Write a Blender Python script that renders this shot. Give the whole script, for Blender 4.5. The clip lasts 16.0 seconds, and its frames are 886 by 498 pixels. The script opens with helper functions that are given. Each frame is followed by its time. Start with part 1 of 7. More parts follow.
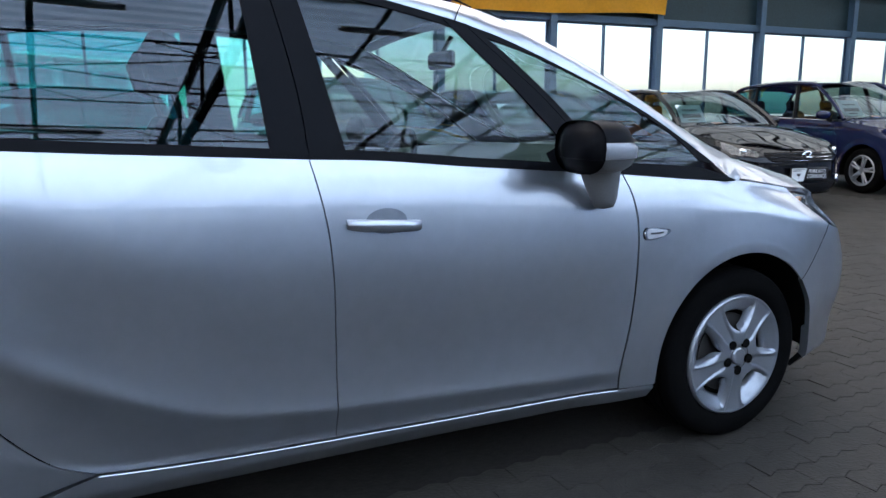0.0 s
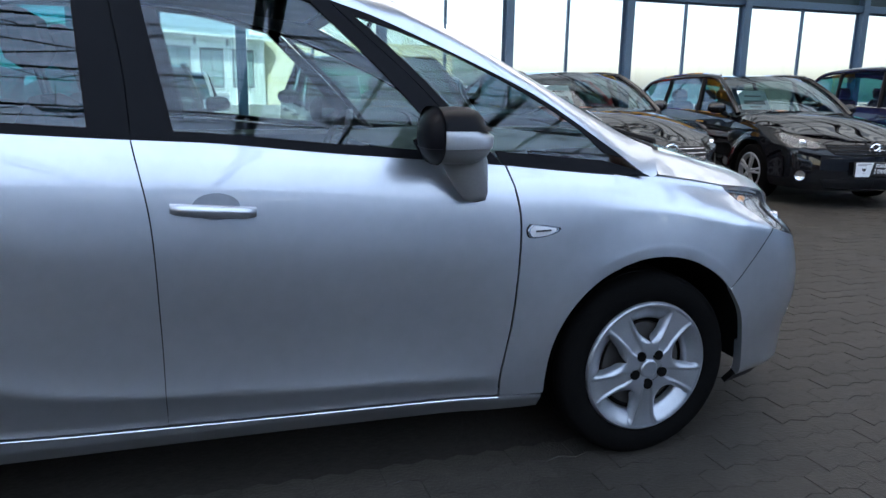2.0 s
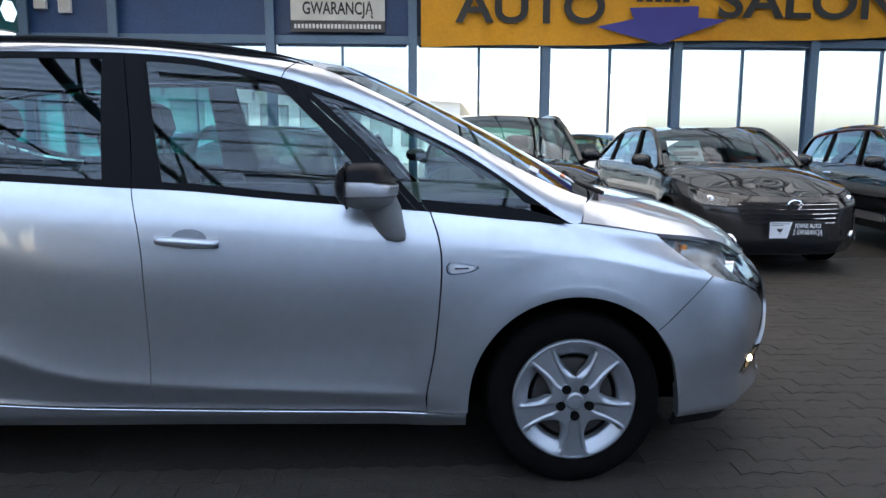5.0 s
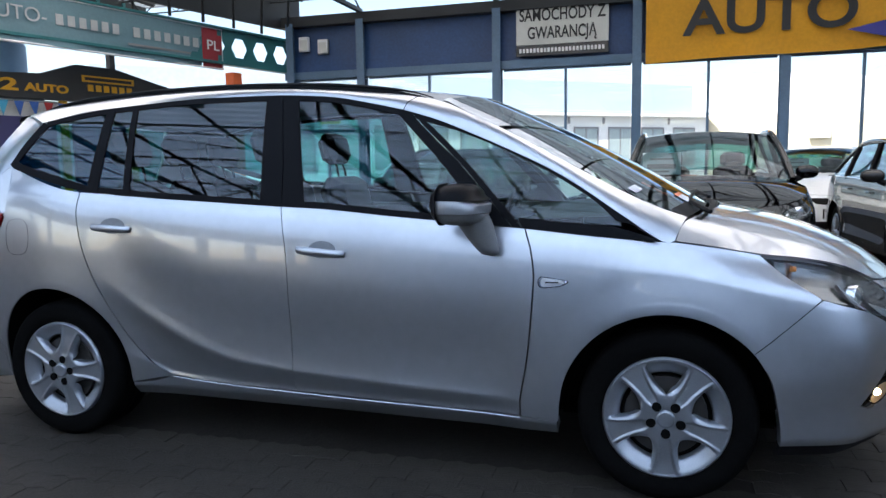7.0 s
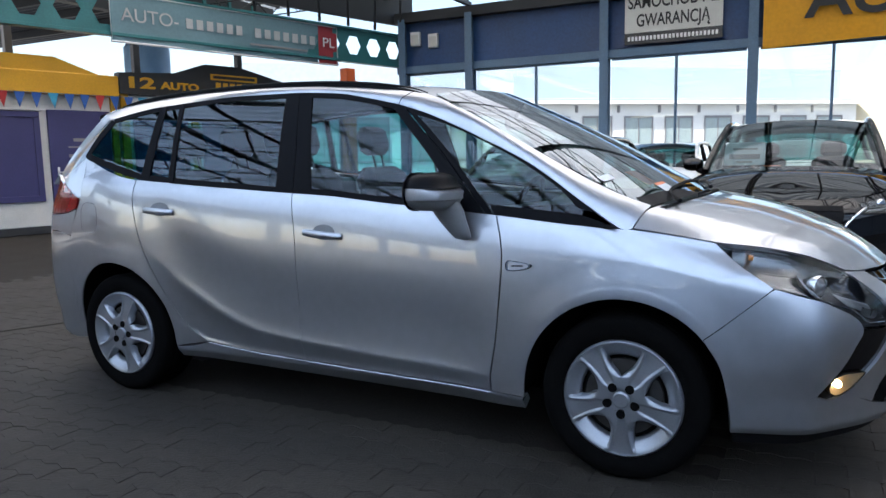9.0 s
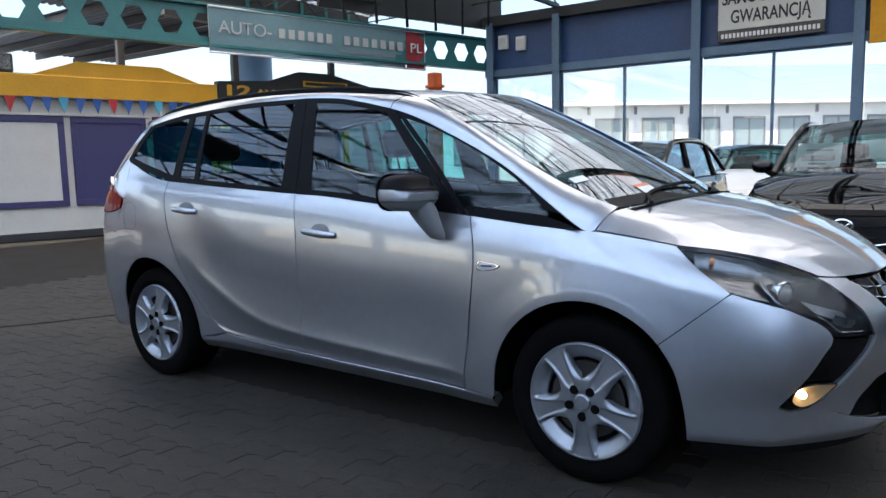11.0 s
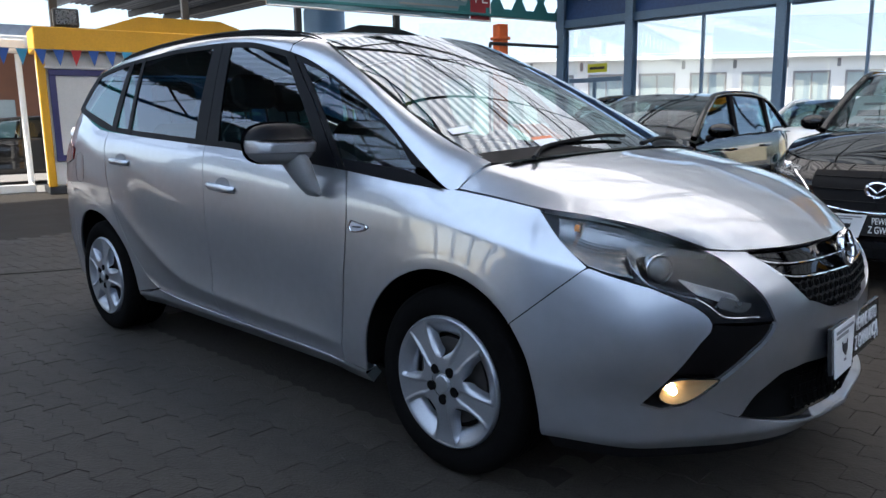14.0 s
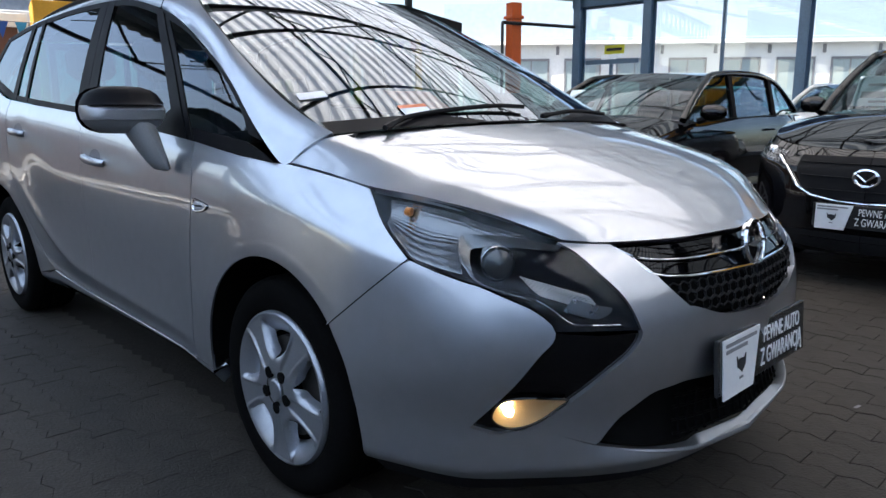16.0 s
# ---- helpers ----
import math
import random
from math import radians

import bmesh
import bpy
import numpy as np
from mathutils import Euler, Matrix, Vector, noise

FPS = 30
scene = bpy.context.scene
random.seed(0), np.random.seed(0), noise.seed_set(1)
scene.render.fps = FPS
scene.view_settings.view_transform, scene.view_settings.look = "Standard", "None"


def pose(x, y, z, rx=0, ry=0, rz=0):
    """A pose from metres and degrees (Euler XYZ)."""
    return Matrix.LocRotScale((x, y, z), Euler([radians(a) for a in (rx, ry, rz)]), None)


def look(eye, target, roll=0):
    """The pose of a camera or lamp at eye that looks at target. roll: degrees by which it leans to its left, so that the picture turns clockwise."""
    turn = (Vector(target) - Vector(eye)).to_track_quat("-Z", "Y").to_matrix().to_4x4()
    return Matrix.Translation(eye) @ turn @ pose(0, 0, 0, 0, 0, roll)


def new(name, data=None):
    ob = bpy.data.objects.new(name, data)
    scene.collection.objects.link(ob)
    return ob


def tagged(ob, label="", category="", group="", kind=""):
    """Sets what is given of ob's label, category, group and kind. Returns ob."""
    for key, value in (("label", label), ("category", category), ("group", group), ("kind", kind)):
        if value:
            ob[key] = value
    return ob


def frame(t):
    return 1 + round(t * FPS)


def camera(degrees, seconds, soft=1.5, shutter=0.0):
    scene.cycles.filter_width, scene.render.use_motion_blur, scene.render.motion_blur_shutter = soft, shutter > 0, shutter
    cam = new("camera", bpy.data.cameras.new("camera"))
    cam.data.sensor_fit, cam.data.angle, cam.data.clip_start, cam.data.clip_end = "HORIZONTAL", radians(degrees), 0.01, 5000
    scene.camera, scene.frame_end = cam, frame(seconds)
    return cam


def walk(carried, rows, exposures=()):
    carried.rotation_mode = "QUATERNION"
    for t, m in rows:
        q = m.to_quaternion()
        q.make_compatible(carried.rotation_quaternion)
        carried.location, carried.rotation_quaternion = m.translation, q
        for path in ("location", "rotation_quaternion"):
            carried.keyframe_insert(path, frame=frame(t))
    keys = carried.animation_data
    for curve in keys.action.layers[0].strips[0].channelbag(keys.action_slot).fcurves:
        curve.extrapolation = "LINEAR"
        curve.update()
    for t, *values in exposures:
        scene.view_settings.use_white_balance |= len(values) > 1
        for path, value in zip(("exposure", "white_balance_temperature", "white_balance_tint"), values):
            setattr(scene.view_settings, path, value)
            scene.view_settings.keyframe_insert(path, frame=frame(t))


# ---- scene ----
cam = camera(62.8, 16.0)
METRES, EYE, TURN = 5.173, 1.235, -25.63
ROWS = [
    (0.0, 0.0, 0.0, 0.0, -0.05, -10.85, 0.24),
    (0.5, 0.0255, 0.0205, 0.0004, 0.69, -11.03, 0.16),
    (1.0, 0.0629, 0.0324, 0.0019, 2.02, -11.58, 0.17),
    (1.5, 0.105, 0.0364, 0.0048, 4.77, -12.01, -0.36),
    (2.0, 0.1334, 0.0349, 0.0028, 7.43, -12.47, -0.95),
    (2.5, 0.1613, 0.0235, 0.0023, 9.51, -10.6, -1.02),
    (3.0, 0.1888, 0.0106, 0.0054, 11.71, -9.9, -0.74),
    (5.5, 0.3541, 0.0149, 0.0057, 28.04, -7.73, -0.15),
    (6.0, 0.3825, 0.0219, 0.0058, 33.71, -7.27, -0.05),
    (6.5, 0.4017, 0.0222, 0.0064, 38.21, -6.84, 0.47),
    (7.0, 0.4332, 0.0252, 0.0073, 42.23, -6.61, 0.9),
    (7.5, 0.4551, 0.0321, 0.0076, 44.74, -6.83, 1.03),
    (8.0, 0.4829, 0.0536, 0.0074, 47.74, -6.99, 1.22),
    (8.5, 0.514, 0.0701, 0.0075, 50.58, -7.32, 1.0),
    (9.0, 0.5463, 0.0825, 0.0045, 52.52, -7.12, 1.03),
    (9.5, 0.5735, 0.0919, 0.006, 54.65, -6.91, 0.86),
    (12.0, 0.6198, 0.217, -0.0011, 64.83, -7.02, 1.23),
    (12.5, 0.6167, 0.2394, -0.0001, 66.43, -7.46, 1.06),
    (13.0, 0.6179, 0.2731, -0.002, 67.07, -8.53, 1.36),
    (13.5, 0.6277, 0.3084, -0.0033, 67.99, -9.25, 1.15),
    (14.0, 0.6341, 0.3387, -0.0074, 68.71, -9.91, 0.88),
    (14.5, 0.6262, 0.366, -0.012, 68.59, -10.37, 0.89),
    (15.0, 0.6187, 0.3989, -0.0095, 69.45, -10.67, 0.17),
    (15.5, 0.6112, 0.4286, -0.0136, 70.08, -11.07, -0.13),
    (16.0, 0.6074, 0.4663, -0.0194, 71.4, -11.12, 0.12),
]
walk(cam, [(t, pose(-2.111, -2.774, EYE, 0, 0, TURN) @ pose(METRES * x, METRES * y, METRES * z, 90 + pitch, roll, yaw)) for t, x, y, z, yaw, pitch, roll in ROWS],
     [(0.0, 1.72), (3.0, 1.7), (7.5, 1.34), (12.5, 1.32), (16.0, 1.22)])

# ---------------------------------------------------------------- light
world = bpy.data.worlds.new("sky")
scene.world = world
world.use_nodes = True
wn = world.node_tree.nodes
sky = wn.new("ShaderNodeTexSky")
sky.sky_type, sky.sun_disc = "NISHITA", False
sky.sun_elevation, sky.sun_rotation = radians(52), radians(200)
sky.air_density, sky.dust_density = 1.0, 2.4
world.node_tree.links.new(sky.outputs[0], wn["Background"].inputs[0])
wn["Background"].inputs[1].default_value = 0.15
sun = new("sun", bpy.data.lights.new("sun", "SUN"))
sun.data.energy, sun.data.angle, sun.data.color = 5.0, radians(0.5), (1.0, 0.95, 0.86)
sun.matrix_world = look((-8, -22, 30), (0, 0, 0))


# ---------------------------------------------------------------- materials
def material(name, color, rough=0.5, metal=0.0, vary=0.12, scale=3.0, bump=0.0, bump_scale=60.0, coat=0.0, spec=0.5, each=0.0, island=0.0):
    """A procedural surface: base colour with stains at two scales, fine relief, and a shade of its own for each object."""
    m = bpy.data.materials.new(name)
    m.use_nodes = True
    nt = m.node_tree
    b = nt.nodes["Principled BSDF"]
    b.inputs["Metallic"].default_value = metal
    b.inputs["Coat Weight"].default_value = coat
    b.inputs["Coat Roughness"].default_value = 0.02
    b.inputs["Specular IOR Level"].default_value = spec
    tc = nt.nodes.new("ShaderNodeTexCoord")
    n1, n2 = nt.nodes.new("ShaderNodeTexNoise"), nt.nodes.new("ShaderNodeTexNoise")
    n1.inputs["Scale"].default_value, n2.inputs["Scale"].default_value = scale, scale * 14
    n1.inputs["Detail"].default_value = 5
    for n in (n1, n2):
        nt.links.new(tc.outputs["Object"], n.inputs["Vector"])
    add = nt.nodes.new("ShaderNodeMath")
    add.operation = "ADD"
    nt.links.new(n1.outputs["Fac"], add.inputs[0])
    nt.links.new(n2.outputs["Fac"], add.inputs[1])
    span = nt.nodes.new("ShaderNodeMapRange")
    span.inputs["From Min"].default_value, span.inputs["From Max"].default_value = 0.6, 1.4
    span.inputs["To Min"].default_value, span.inputs["To Max"].default_value = 1 - vary, 1 + vary
    nt.links.new(add.outputs[0], span.inputs["Value"])
    out = span.outputs[0]
    if each:
        info = nt.nodes.new("ShaderNodeObjectInfo")
        er = nt.nodes.new("ShaderNodeMapRange")
        er.inputs["To Min"].default_value, er.inputs["To Max"].default_value = 1 - each, 1 + each
        nt.links.new(info.outputs["Random"], er.inputs["Value"])
        mul = nt.nodes.new("ShaderNodeMath")
        mul.operation = "MULTIPLY"
        nt.links.new(out, mul.inputs[0])
        nt.links.new(er.outputs[0], mul.inputs[1])
        out = mul.outputs[0]
    if island:
        geo = nt.nodes.new("ShaderNodeNewGeometry")
        er = nt.nodes.new("ShaderNodeMapRange")
        er.inputs["To Min"].default_value, er.inputs["To Max"].default_value = 1 - island, 1 + island
        nt.links.new(geo.outputs["Random Per Island"], er.inputs["Value"])
        mul = nt.nodes.new("ShaderNodeMath")
        mul.operation = "MULTIPLY"
        nt.links.new(out, mul.inputs[0])
        nt.links.new(er.outputs[0], mul.inputs[1])
        out = mul.outputs[0]
    mix = nt.nodes.new("ShaderNodeVectorMath")
    mix.operation = "SCALE"
    mix.inputs[0].default_value = color
    nt.links.new(out, mix.inputs["Scale"])
    nt.links.new(mix.outputs[0], b.inputs["Base Color"])
    rr = nt.nodes.new("ShaderNodeMapRange")
    rr.inputs["To Min"].default_value, rr.inputs["To Max"].default_value = max(0.0, rough - 0.25 * rough), min(1.0, rough + 0.25 * rough)
    nt.links.new(n1.outputs["Fac"], rr.inputs["Value"])
    nt.links.new(rr.outputs[0], b.inputs["Roughness"])
    if bump:
        n3 = nt.nodes.new("ShaderNodeTexNoise")
        n3.inputs["Scale"].default_value = bump_scale
        n3.inputs["Detail"].default_value = 4
        nt.links.new(tc.outputs["Object"], n3.inputs["Vector"])
        bp = nt.nodes.new("ShaderNodeBump")
        bp.inputs["Strength"].default_value = bump
        bp.inputs["Distance"].default_value = 0.01
        nt.links.new(n3.outputs["Fac"], bp.inputs["Height"])
        nt.links.new(bp.outputs[0], b.inputs["Normal"])
    return m


def pane_material(name, tint, gloss=0.06):
    """Thin glass: tinted see-through, with gloss that grows towards grazing."""
    m = bpy.data.materials.new(name)
    m.use_nodes = True
    nt = m.node_tree
    nt.nodes.remove(nt.nodes["Principled BSDF"])
    tr, gl = nt.nodes.new("ShaderNodeBsdfTransparent"), nt.nodes.new("ShaderNodeBsdfGlossy")
    tr.inputs[0].default_value = (*tint, 1)
    gl.inputs["Roughness"].default_value = 0.0
    gl.inputs["Color"].default_value = (0.86, 0.93, 1.0, 1)
    lw = nt.nodes.new("ShaderNodeLayerWeight")
    lw.inputs["Blend"].default_value = 0.5
    pw = nt.nodes.new("ShaderNodeMath")
    pw.operation = "POWER"
    pw.inputs[1].default_value = 4.0
    nt.links.new(lw.outputs["Facing"], pw.inputs[0])
    fr = nt.nodes.new("ShaderNodeMapRange")
    fr.inputs["To Min"].default_value, fr.inputs["To Max"].default_value = gloss, 1.0
    nt.links.new(pw.outputs[0], fr.inputs["Value"])
    mx = nt.nodes.new("ShaderNodeMixShader")
    nt.links.new(fr.outputs[0], mx.inputs[0])
    nt.links.new(tr.outputs[0], mx.inputs[1])
    nt.links.new(gl.outputs[0], mx.inputs[2])
    nt.links.new(mx.outputs[0], nt.nodes["Material Output"].inputs[0])
    return m


def lamp_material(name, color, strength):
    m = material(name, color, 0.3)
    b = m.node_tree.nodes["Principled BSDF"]
    b.inputs["Emission Color"].default_value = (*color, 1)
    b.inputs["Emission Strength"].default_value = strength
    return m


def sheet_material(name, color, through_light):
    """Fibreglass roof sheet that lets daylight through."""
    m = material(name, color, 0.5, vary=0.25, scale=1.2)
    nt = m.node_tree
    tl = nt.nodes.new("ShaderNodeBsdfTranslucent")
    nt.links.new(nt.nodes["Principled BSDF"].inputs["Base Color"].links[0].from_socket, tl.inputs[0])
    mx = nt.nodes.new("ShaderNodeMixShader")
    mx.inputs[0].default_value = through_light
    nt.links.new(nt.nodes["Principled BSDF"].outputs[0], mx.inputs[1])
    nt.links.new(tl.outputs[0], mx.inputs[2])
    nt.links.new(mx.outputs[0], nt.nodes["Material Output"].inputs[0])
    return m


def flake_paint(name, color, metal, rough):
    """Metallic car paint: fine flakes in the base, clear lacquer over it, a little orange peel and dust."""
    m = material(name, color, rough, metal, vary=0.05, scale=1.5, coat=1.0, spec=0.15 if metal > 0.5 else 0.0)
    m.node_tree.nodes["Principled BSDF"].inputs["Coat IOR"].default_value = 1.72 if metal > 0.5 else 1.5
    nt = m.node_tree
    b = nt.nodes["Principled BSDF"]
    tc = nt.nodes.new("ShaderNodeTexCoord")
    peel = nt.nodes.new("ShaderNodeTexNoise")
    peel.inputs["Scale"].default_value = 7.0
    nt.links.new(tc.outputs["Object"], peel.inputs["Vector"])
    bp = nt.nodes.new("ShaderNodeBump")
    bp.inputs["Strength"].default_value, bp.inputs["Distance"].default_value = 0.009, 0.01
    nt.links.new(peel.outputs["Fac"], bp.inputs["Height"])
    nt.links.new(bp.outputs[0], b.inputs["Coat Normal"])
    return m


SILVER = flake_paint("silver_paint", (0.46, 0.482, 0.52), 0.92, 0.31)
BLACK_PAINT = flake_paint("black_paint", (0.004, 0.004, 0.005), 0.0, 0.5)
GREY_PAINT = flake_paint("dark_grey_paint", (0.020, 0.0195, 0.0195), 0.05, 0.45)
NAVY_PAINT = flake_paint("navy_paint", (0.008, 0.012, 0.045), 0.2, 0.35)
WHITE_PAINT = flake_paint("white_paint", (0.84, 0.85, 0.86), 0.0, 0.35)
RED_PAINT = flake_paint("red_paint", (0.35, 0.02, 0.02), 0.0, 0.35)
TRIM = material("satin_black_trim", (0.005, 0.005, 0.0065), 0.45, vary=0.1, scale=8, spec=0.07)
GLOSS_BLACK = material("gloss_black", (0.0022, 0.0022, 0.0026), 0.06, vary=0.1, coat=0.6, spec=0.0)
PLASTIC = material("rough_black_plastic", (0.010, 0.010, 0.011), 0.6, bump=0.15, bump_scale=300, spec=0.10)
RUBBER = material("tyre_rubber", (0.0042, 0.004, 0.004), 0.85, vary=0.35, scale=9, bump=0.2, bump_scale=180, spec=0.018)
COVER = material("silver_wheel_cover", (0.30, 0.312, 0.338), 0.32, 0.75, vary=0.08, scale=12, coat=0.3)
ALLOY = material("alloy_rim", (0.42, 0.43, 0.45), 0.35, 0.8, vary=0.1, scale=10)
CHROME = material("chrome", (0.85, 0.86, 0.88), 0.06, 1.0, vary=0.03, scale=15)
DARK = material("underbody_black", (0.004, 0.004, 0.004), 0.8, spec=0.03)
FABRIC = material("seat_fabric", (0.016, 0.017, 0.019), 0.9, vary=0.2, scale=20, bump=0.3, bump_scale=400)
DASH = material("dashboard_plastic", (0.014, 0.014, 0.015), 0.55, bump=0.2, bump_scale=250)
HEADLINER = material("headliner_cloth", (0.10, 0.10, 0.10), 0.9)
GLASS_CLEAR = pane_material("lamp_lens", (0.93, 0.95, 0.96))
GLASS_LAMP = pane_material("headlamp_lens", (0.93, 0.95, 0.96), 0.022)
GLASS_GREEN = pane_material("green_tinted_glass", (0.52, 0.67, 0.67), 0.048)
GLASS_DARK = pane_material("privacy_glass", (0.13, 0.43, 0.46), 0.055)
GLASS_SCREEN = pane_material("windscreen_glass", (0.44, 0.56, 0.54), 0.14)
GLASS_PARKED = pane_material("clear_windscreen_glass", (0.28, 0.36, 0.36), 0.034)
REFLECTOR = material("lamp_reflector", (0.14, 0.144, 0.15), 0.28, 1.0, vary=0.05, scale=30)
REFLECTOR_DIM = material("ribbed_lamp_reflector", (0.24, 0.24, 0.243), 0.24, 1.0, vary=0.05, scale=30)
FOG_GLOW = lamp_material("fog_lamp_bulb", (1.0, 0.74, 0.42), 45.0)
FOG_BOWL = material("fog_lamp_bowl", (0.74, 0.56, 0.34), 0.3, 0.85, vary=0.05)
AMBER = material("amber_bulb", (0.7, 0.22, 0.03), 0.3)
RED_LENS = material("red_lamp_lens", (0.26, 0.008, 0.010), 0.08, coat=1.0)
PLATE_WHITE = material("white_sign_plastic", (0.72, 0.73, 0.74), 0.3, vary=0.05)
PLATE_BLACK = material("black_sign_plastic", (0.02, 0.02, 0.021), 0.25, vary=0.1)
INK_GREY = material("grey_print", (0.22, 0.22, 0.23), 0.6)
INK_WHITE = material("white_print", (0.75, 0.75, 0.75), 0.5)
INK_PALE = material("pale_grey_print", (0.40, 0.42, 0.43), 0.5)
INK_BLACK = material("black_print", (0.015, 0.015, 0.017), 0.5)
PAPER = material("price_sheet_paper", (0.62, 0.72, 0.76), 0.6)
RED_PAPER = material("red_paper", (0.65, 0.16, 0.07), 0.6)
BLUE_STEEL = material("blue_painted_steel", (0.085, 0.155, 0.245), 0.42, vary=0.18, scale=2.5, bump=0.1)
BLUE_SHEET = material("dark_blue_cladding", (0.018, 0.06, 0.17), 0.45, vary=0.25, scale=1.2)
TEAL_STEEL = material("teal_painted_steel", (0.02, 0.14, 0.15), 0.45, vary=0.2, scale=2.0)
GREY_STEEL = material("dark_grey_steel", (0.022, 0.024, 0.028), 0.6, vary=0.2, scale=4)
ROOF_SHEET = material("grey_corrugated_steel", (0.20, 0.24, 0.31), 0.45, 0.2, vary=0.25, scale=0.8)
ROOF_LIGHT = sheet_material("clear_fibreglass_sheet", (0.86, 0.84, 0.835), 0.88)
ROOF_PALE = sheet_material("pale_blue_fibreglass_sheet", (0.55, 0.58, 0.62), 0.9)
ROOF_GREY = sheet_material("grey_fibreglass_sheet", (0.24, 0.26, 0.27), 0.9)
ROOF_DULL = sheet_material("aged_blue_fibreglass_sheet", (0.365, 0.48, 0.66), 0.92)
YELLOW_CLOTH = material("yellow_banner_cloth", (0.70, 0.33, 0.014), 0.7, vary=0.12, scale=1.0, bump=0.3, bump_scale=5)
BLUE_PRINT = material("blue_print", (0.05, 0.05, 0.28), 0.6)
TEAL_CLOTH = material("teal_banner_cloth", (0.125, 0.225, 0.265), 0.6, vary=0.1, scale=1.2)
RED_PRINT = material("red_print", (0.28, 0.02, 0.03), 0.6)
YELLOW_PAINT = material("yellow_kiosk_paint", (0.65, 0.33, 0.012), 0.45, vary=0.1, scale=2)
KIOSK_WHITE = material("white_kiosk_panel", (0.58, 0.58, 0.56), 0.5, vary=0.08)
PURPLE_BLUE = material("dark_blue_shutter", (0.04, 0.04, 0.13), 0.45)
ORANGE = material("orange_paint", (0.6, 0.11, 0.02), 0.5)
EXIT_YELLOW = material("yellow_sign_plastic", (0.5, 0.5, 0.03), 0.5)
PENNANT_BLUE = material("blue_pennant_cloth", (0.03, 0.10, 0.35), 0.7)
PENNANT_RED = material("red_pennant_cloth", (0.42, 0.03, 0.03), 0.7)
PENNANT_CYAN = material("light_blue_pennant_cloth", (0.05, 0.32, 0.5), 0.7)
PAVER = material("concrete_paver", (0.033, 0.0282, 0.0232), 0.62, vary=0.3, scale=1.6, bump=0.5, bump_scale=90, each=0.10, spec=0.22)
PAVER_FIELD = material("concrete_paver_field", (0.033, 0.0282, 0.0232), 0.62, vary=0.3, scale=1.1, bump=0.5, bump_scale=90, island=0.10, spec=0.22)
GROUND = material("dark_joint_sand", (0.026, 0.0228, 0.019), 0.85, vary=0.3, scale=2.0, bump=0.4, spec=0.15)
ASPHALT = material("outdoor_asphalt", (0.18, 0.175, 0.168), 0.85, vary=0.2, scale=0.6, bump=0.4)
LAMP_FRAME = material("lamp_frame_plastic", (0.25, 0.254, 0.26), 0.25, 0.8, vary=0.06, scale=10)
MIRROR_BAND = material("satin_silver_plastic", (0.36, 0.37, 0.385), 0.34, 0.6, vary=0.06, scale=10)
HOUSING = material("grey_mirror_housing", (0.19, 0.192, 0.196), 0.45, vary=0.08, scale=10)
TEAL_SHEET = material("dark_teal_cladding", (0.022, 0.05, 0.066), 0.5, vary=0.25, scale=1.2)
ROOF_DARK = material("dark_corrugated_steel", (0.055, 0.06, 0.07), 0.6, vary=0.25, scale=0.8, spec=0.2)
OUT_WHITE = material("white_plaster", (0.82, 0.82, 0.80), 0.8, vary=0.08, scale=0.6)
OUT_BLUE = material("pale_blue_cladding", (0.36, 0.44, 0.51), 0.7, vary=0.1, scale=0.3)
OUT_TAN = material("tan_cladding", (0.60, 0.54, 0.40), 0.8, vary=0.15, scale=0.3)
OUT_BROWN = material("brown_brick_wall", (0.19, 0.085, 0.05), 0.8, vary=0.2, scale=3)
OUT_GLASS = material("far_window_glass", (0.34, 0.41, 0.42), 0.1)
BLUE_PLASTIC = material("blue_plastic_tank", (0.10, 0.20, 0.34), 0.5)
WALL_GREY = material("grey_sandwich_panel", (0.24, 0.29, 0.36), 0.6, vary=0.2, scale=0.6)


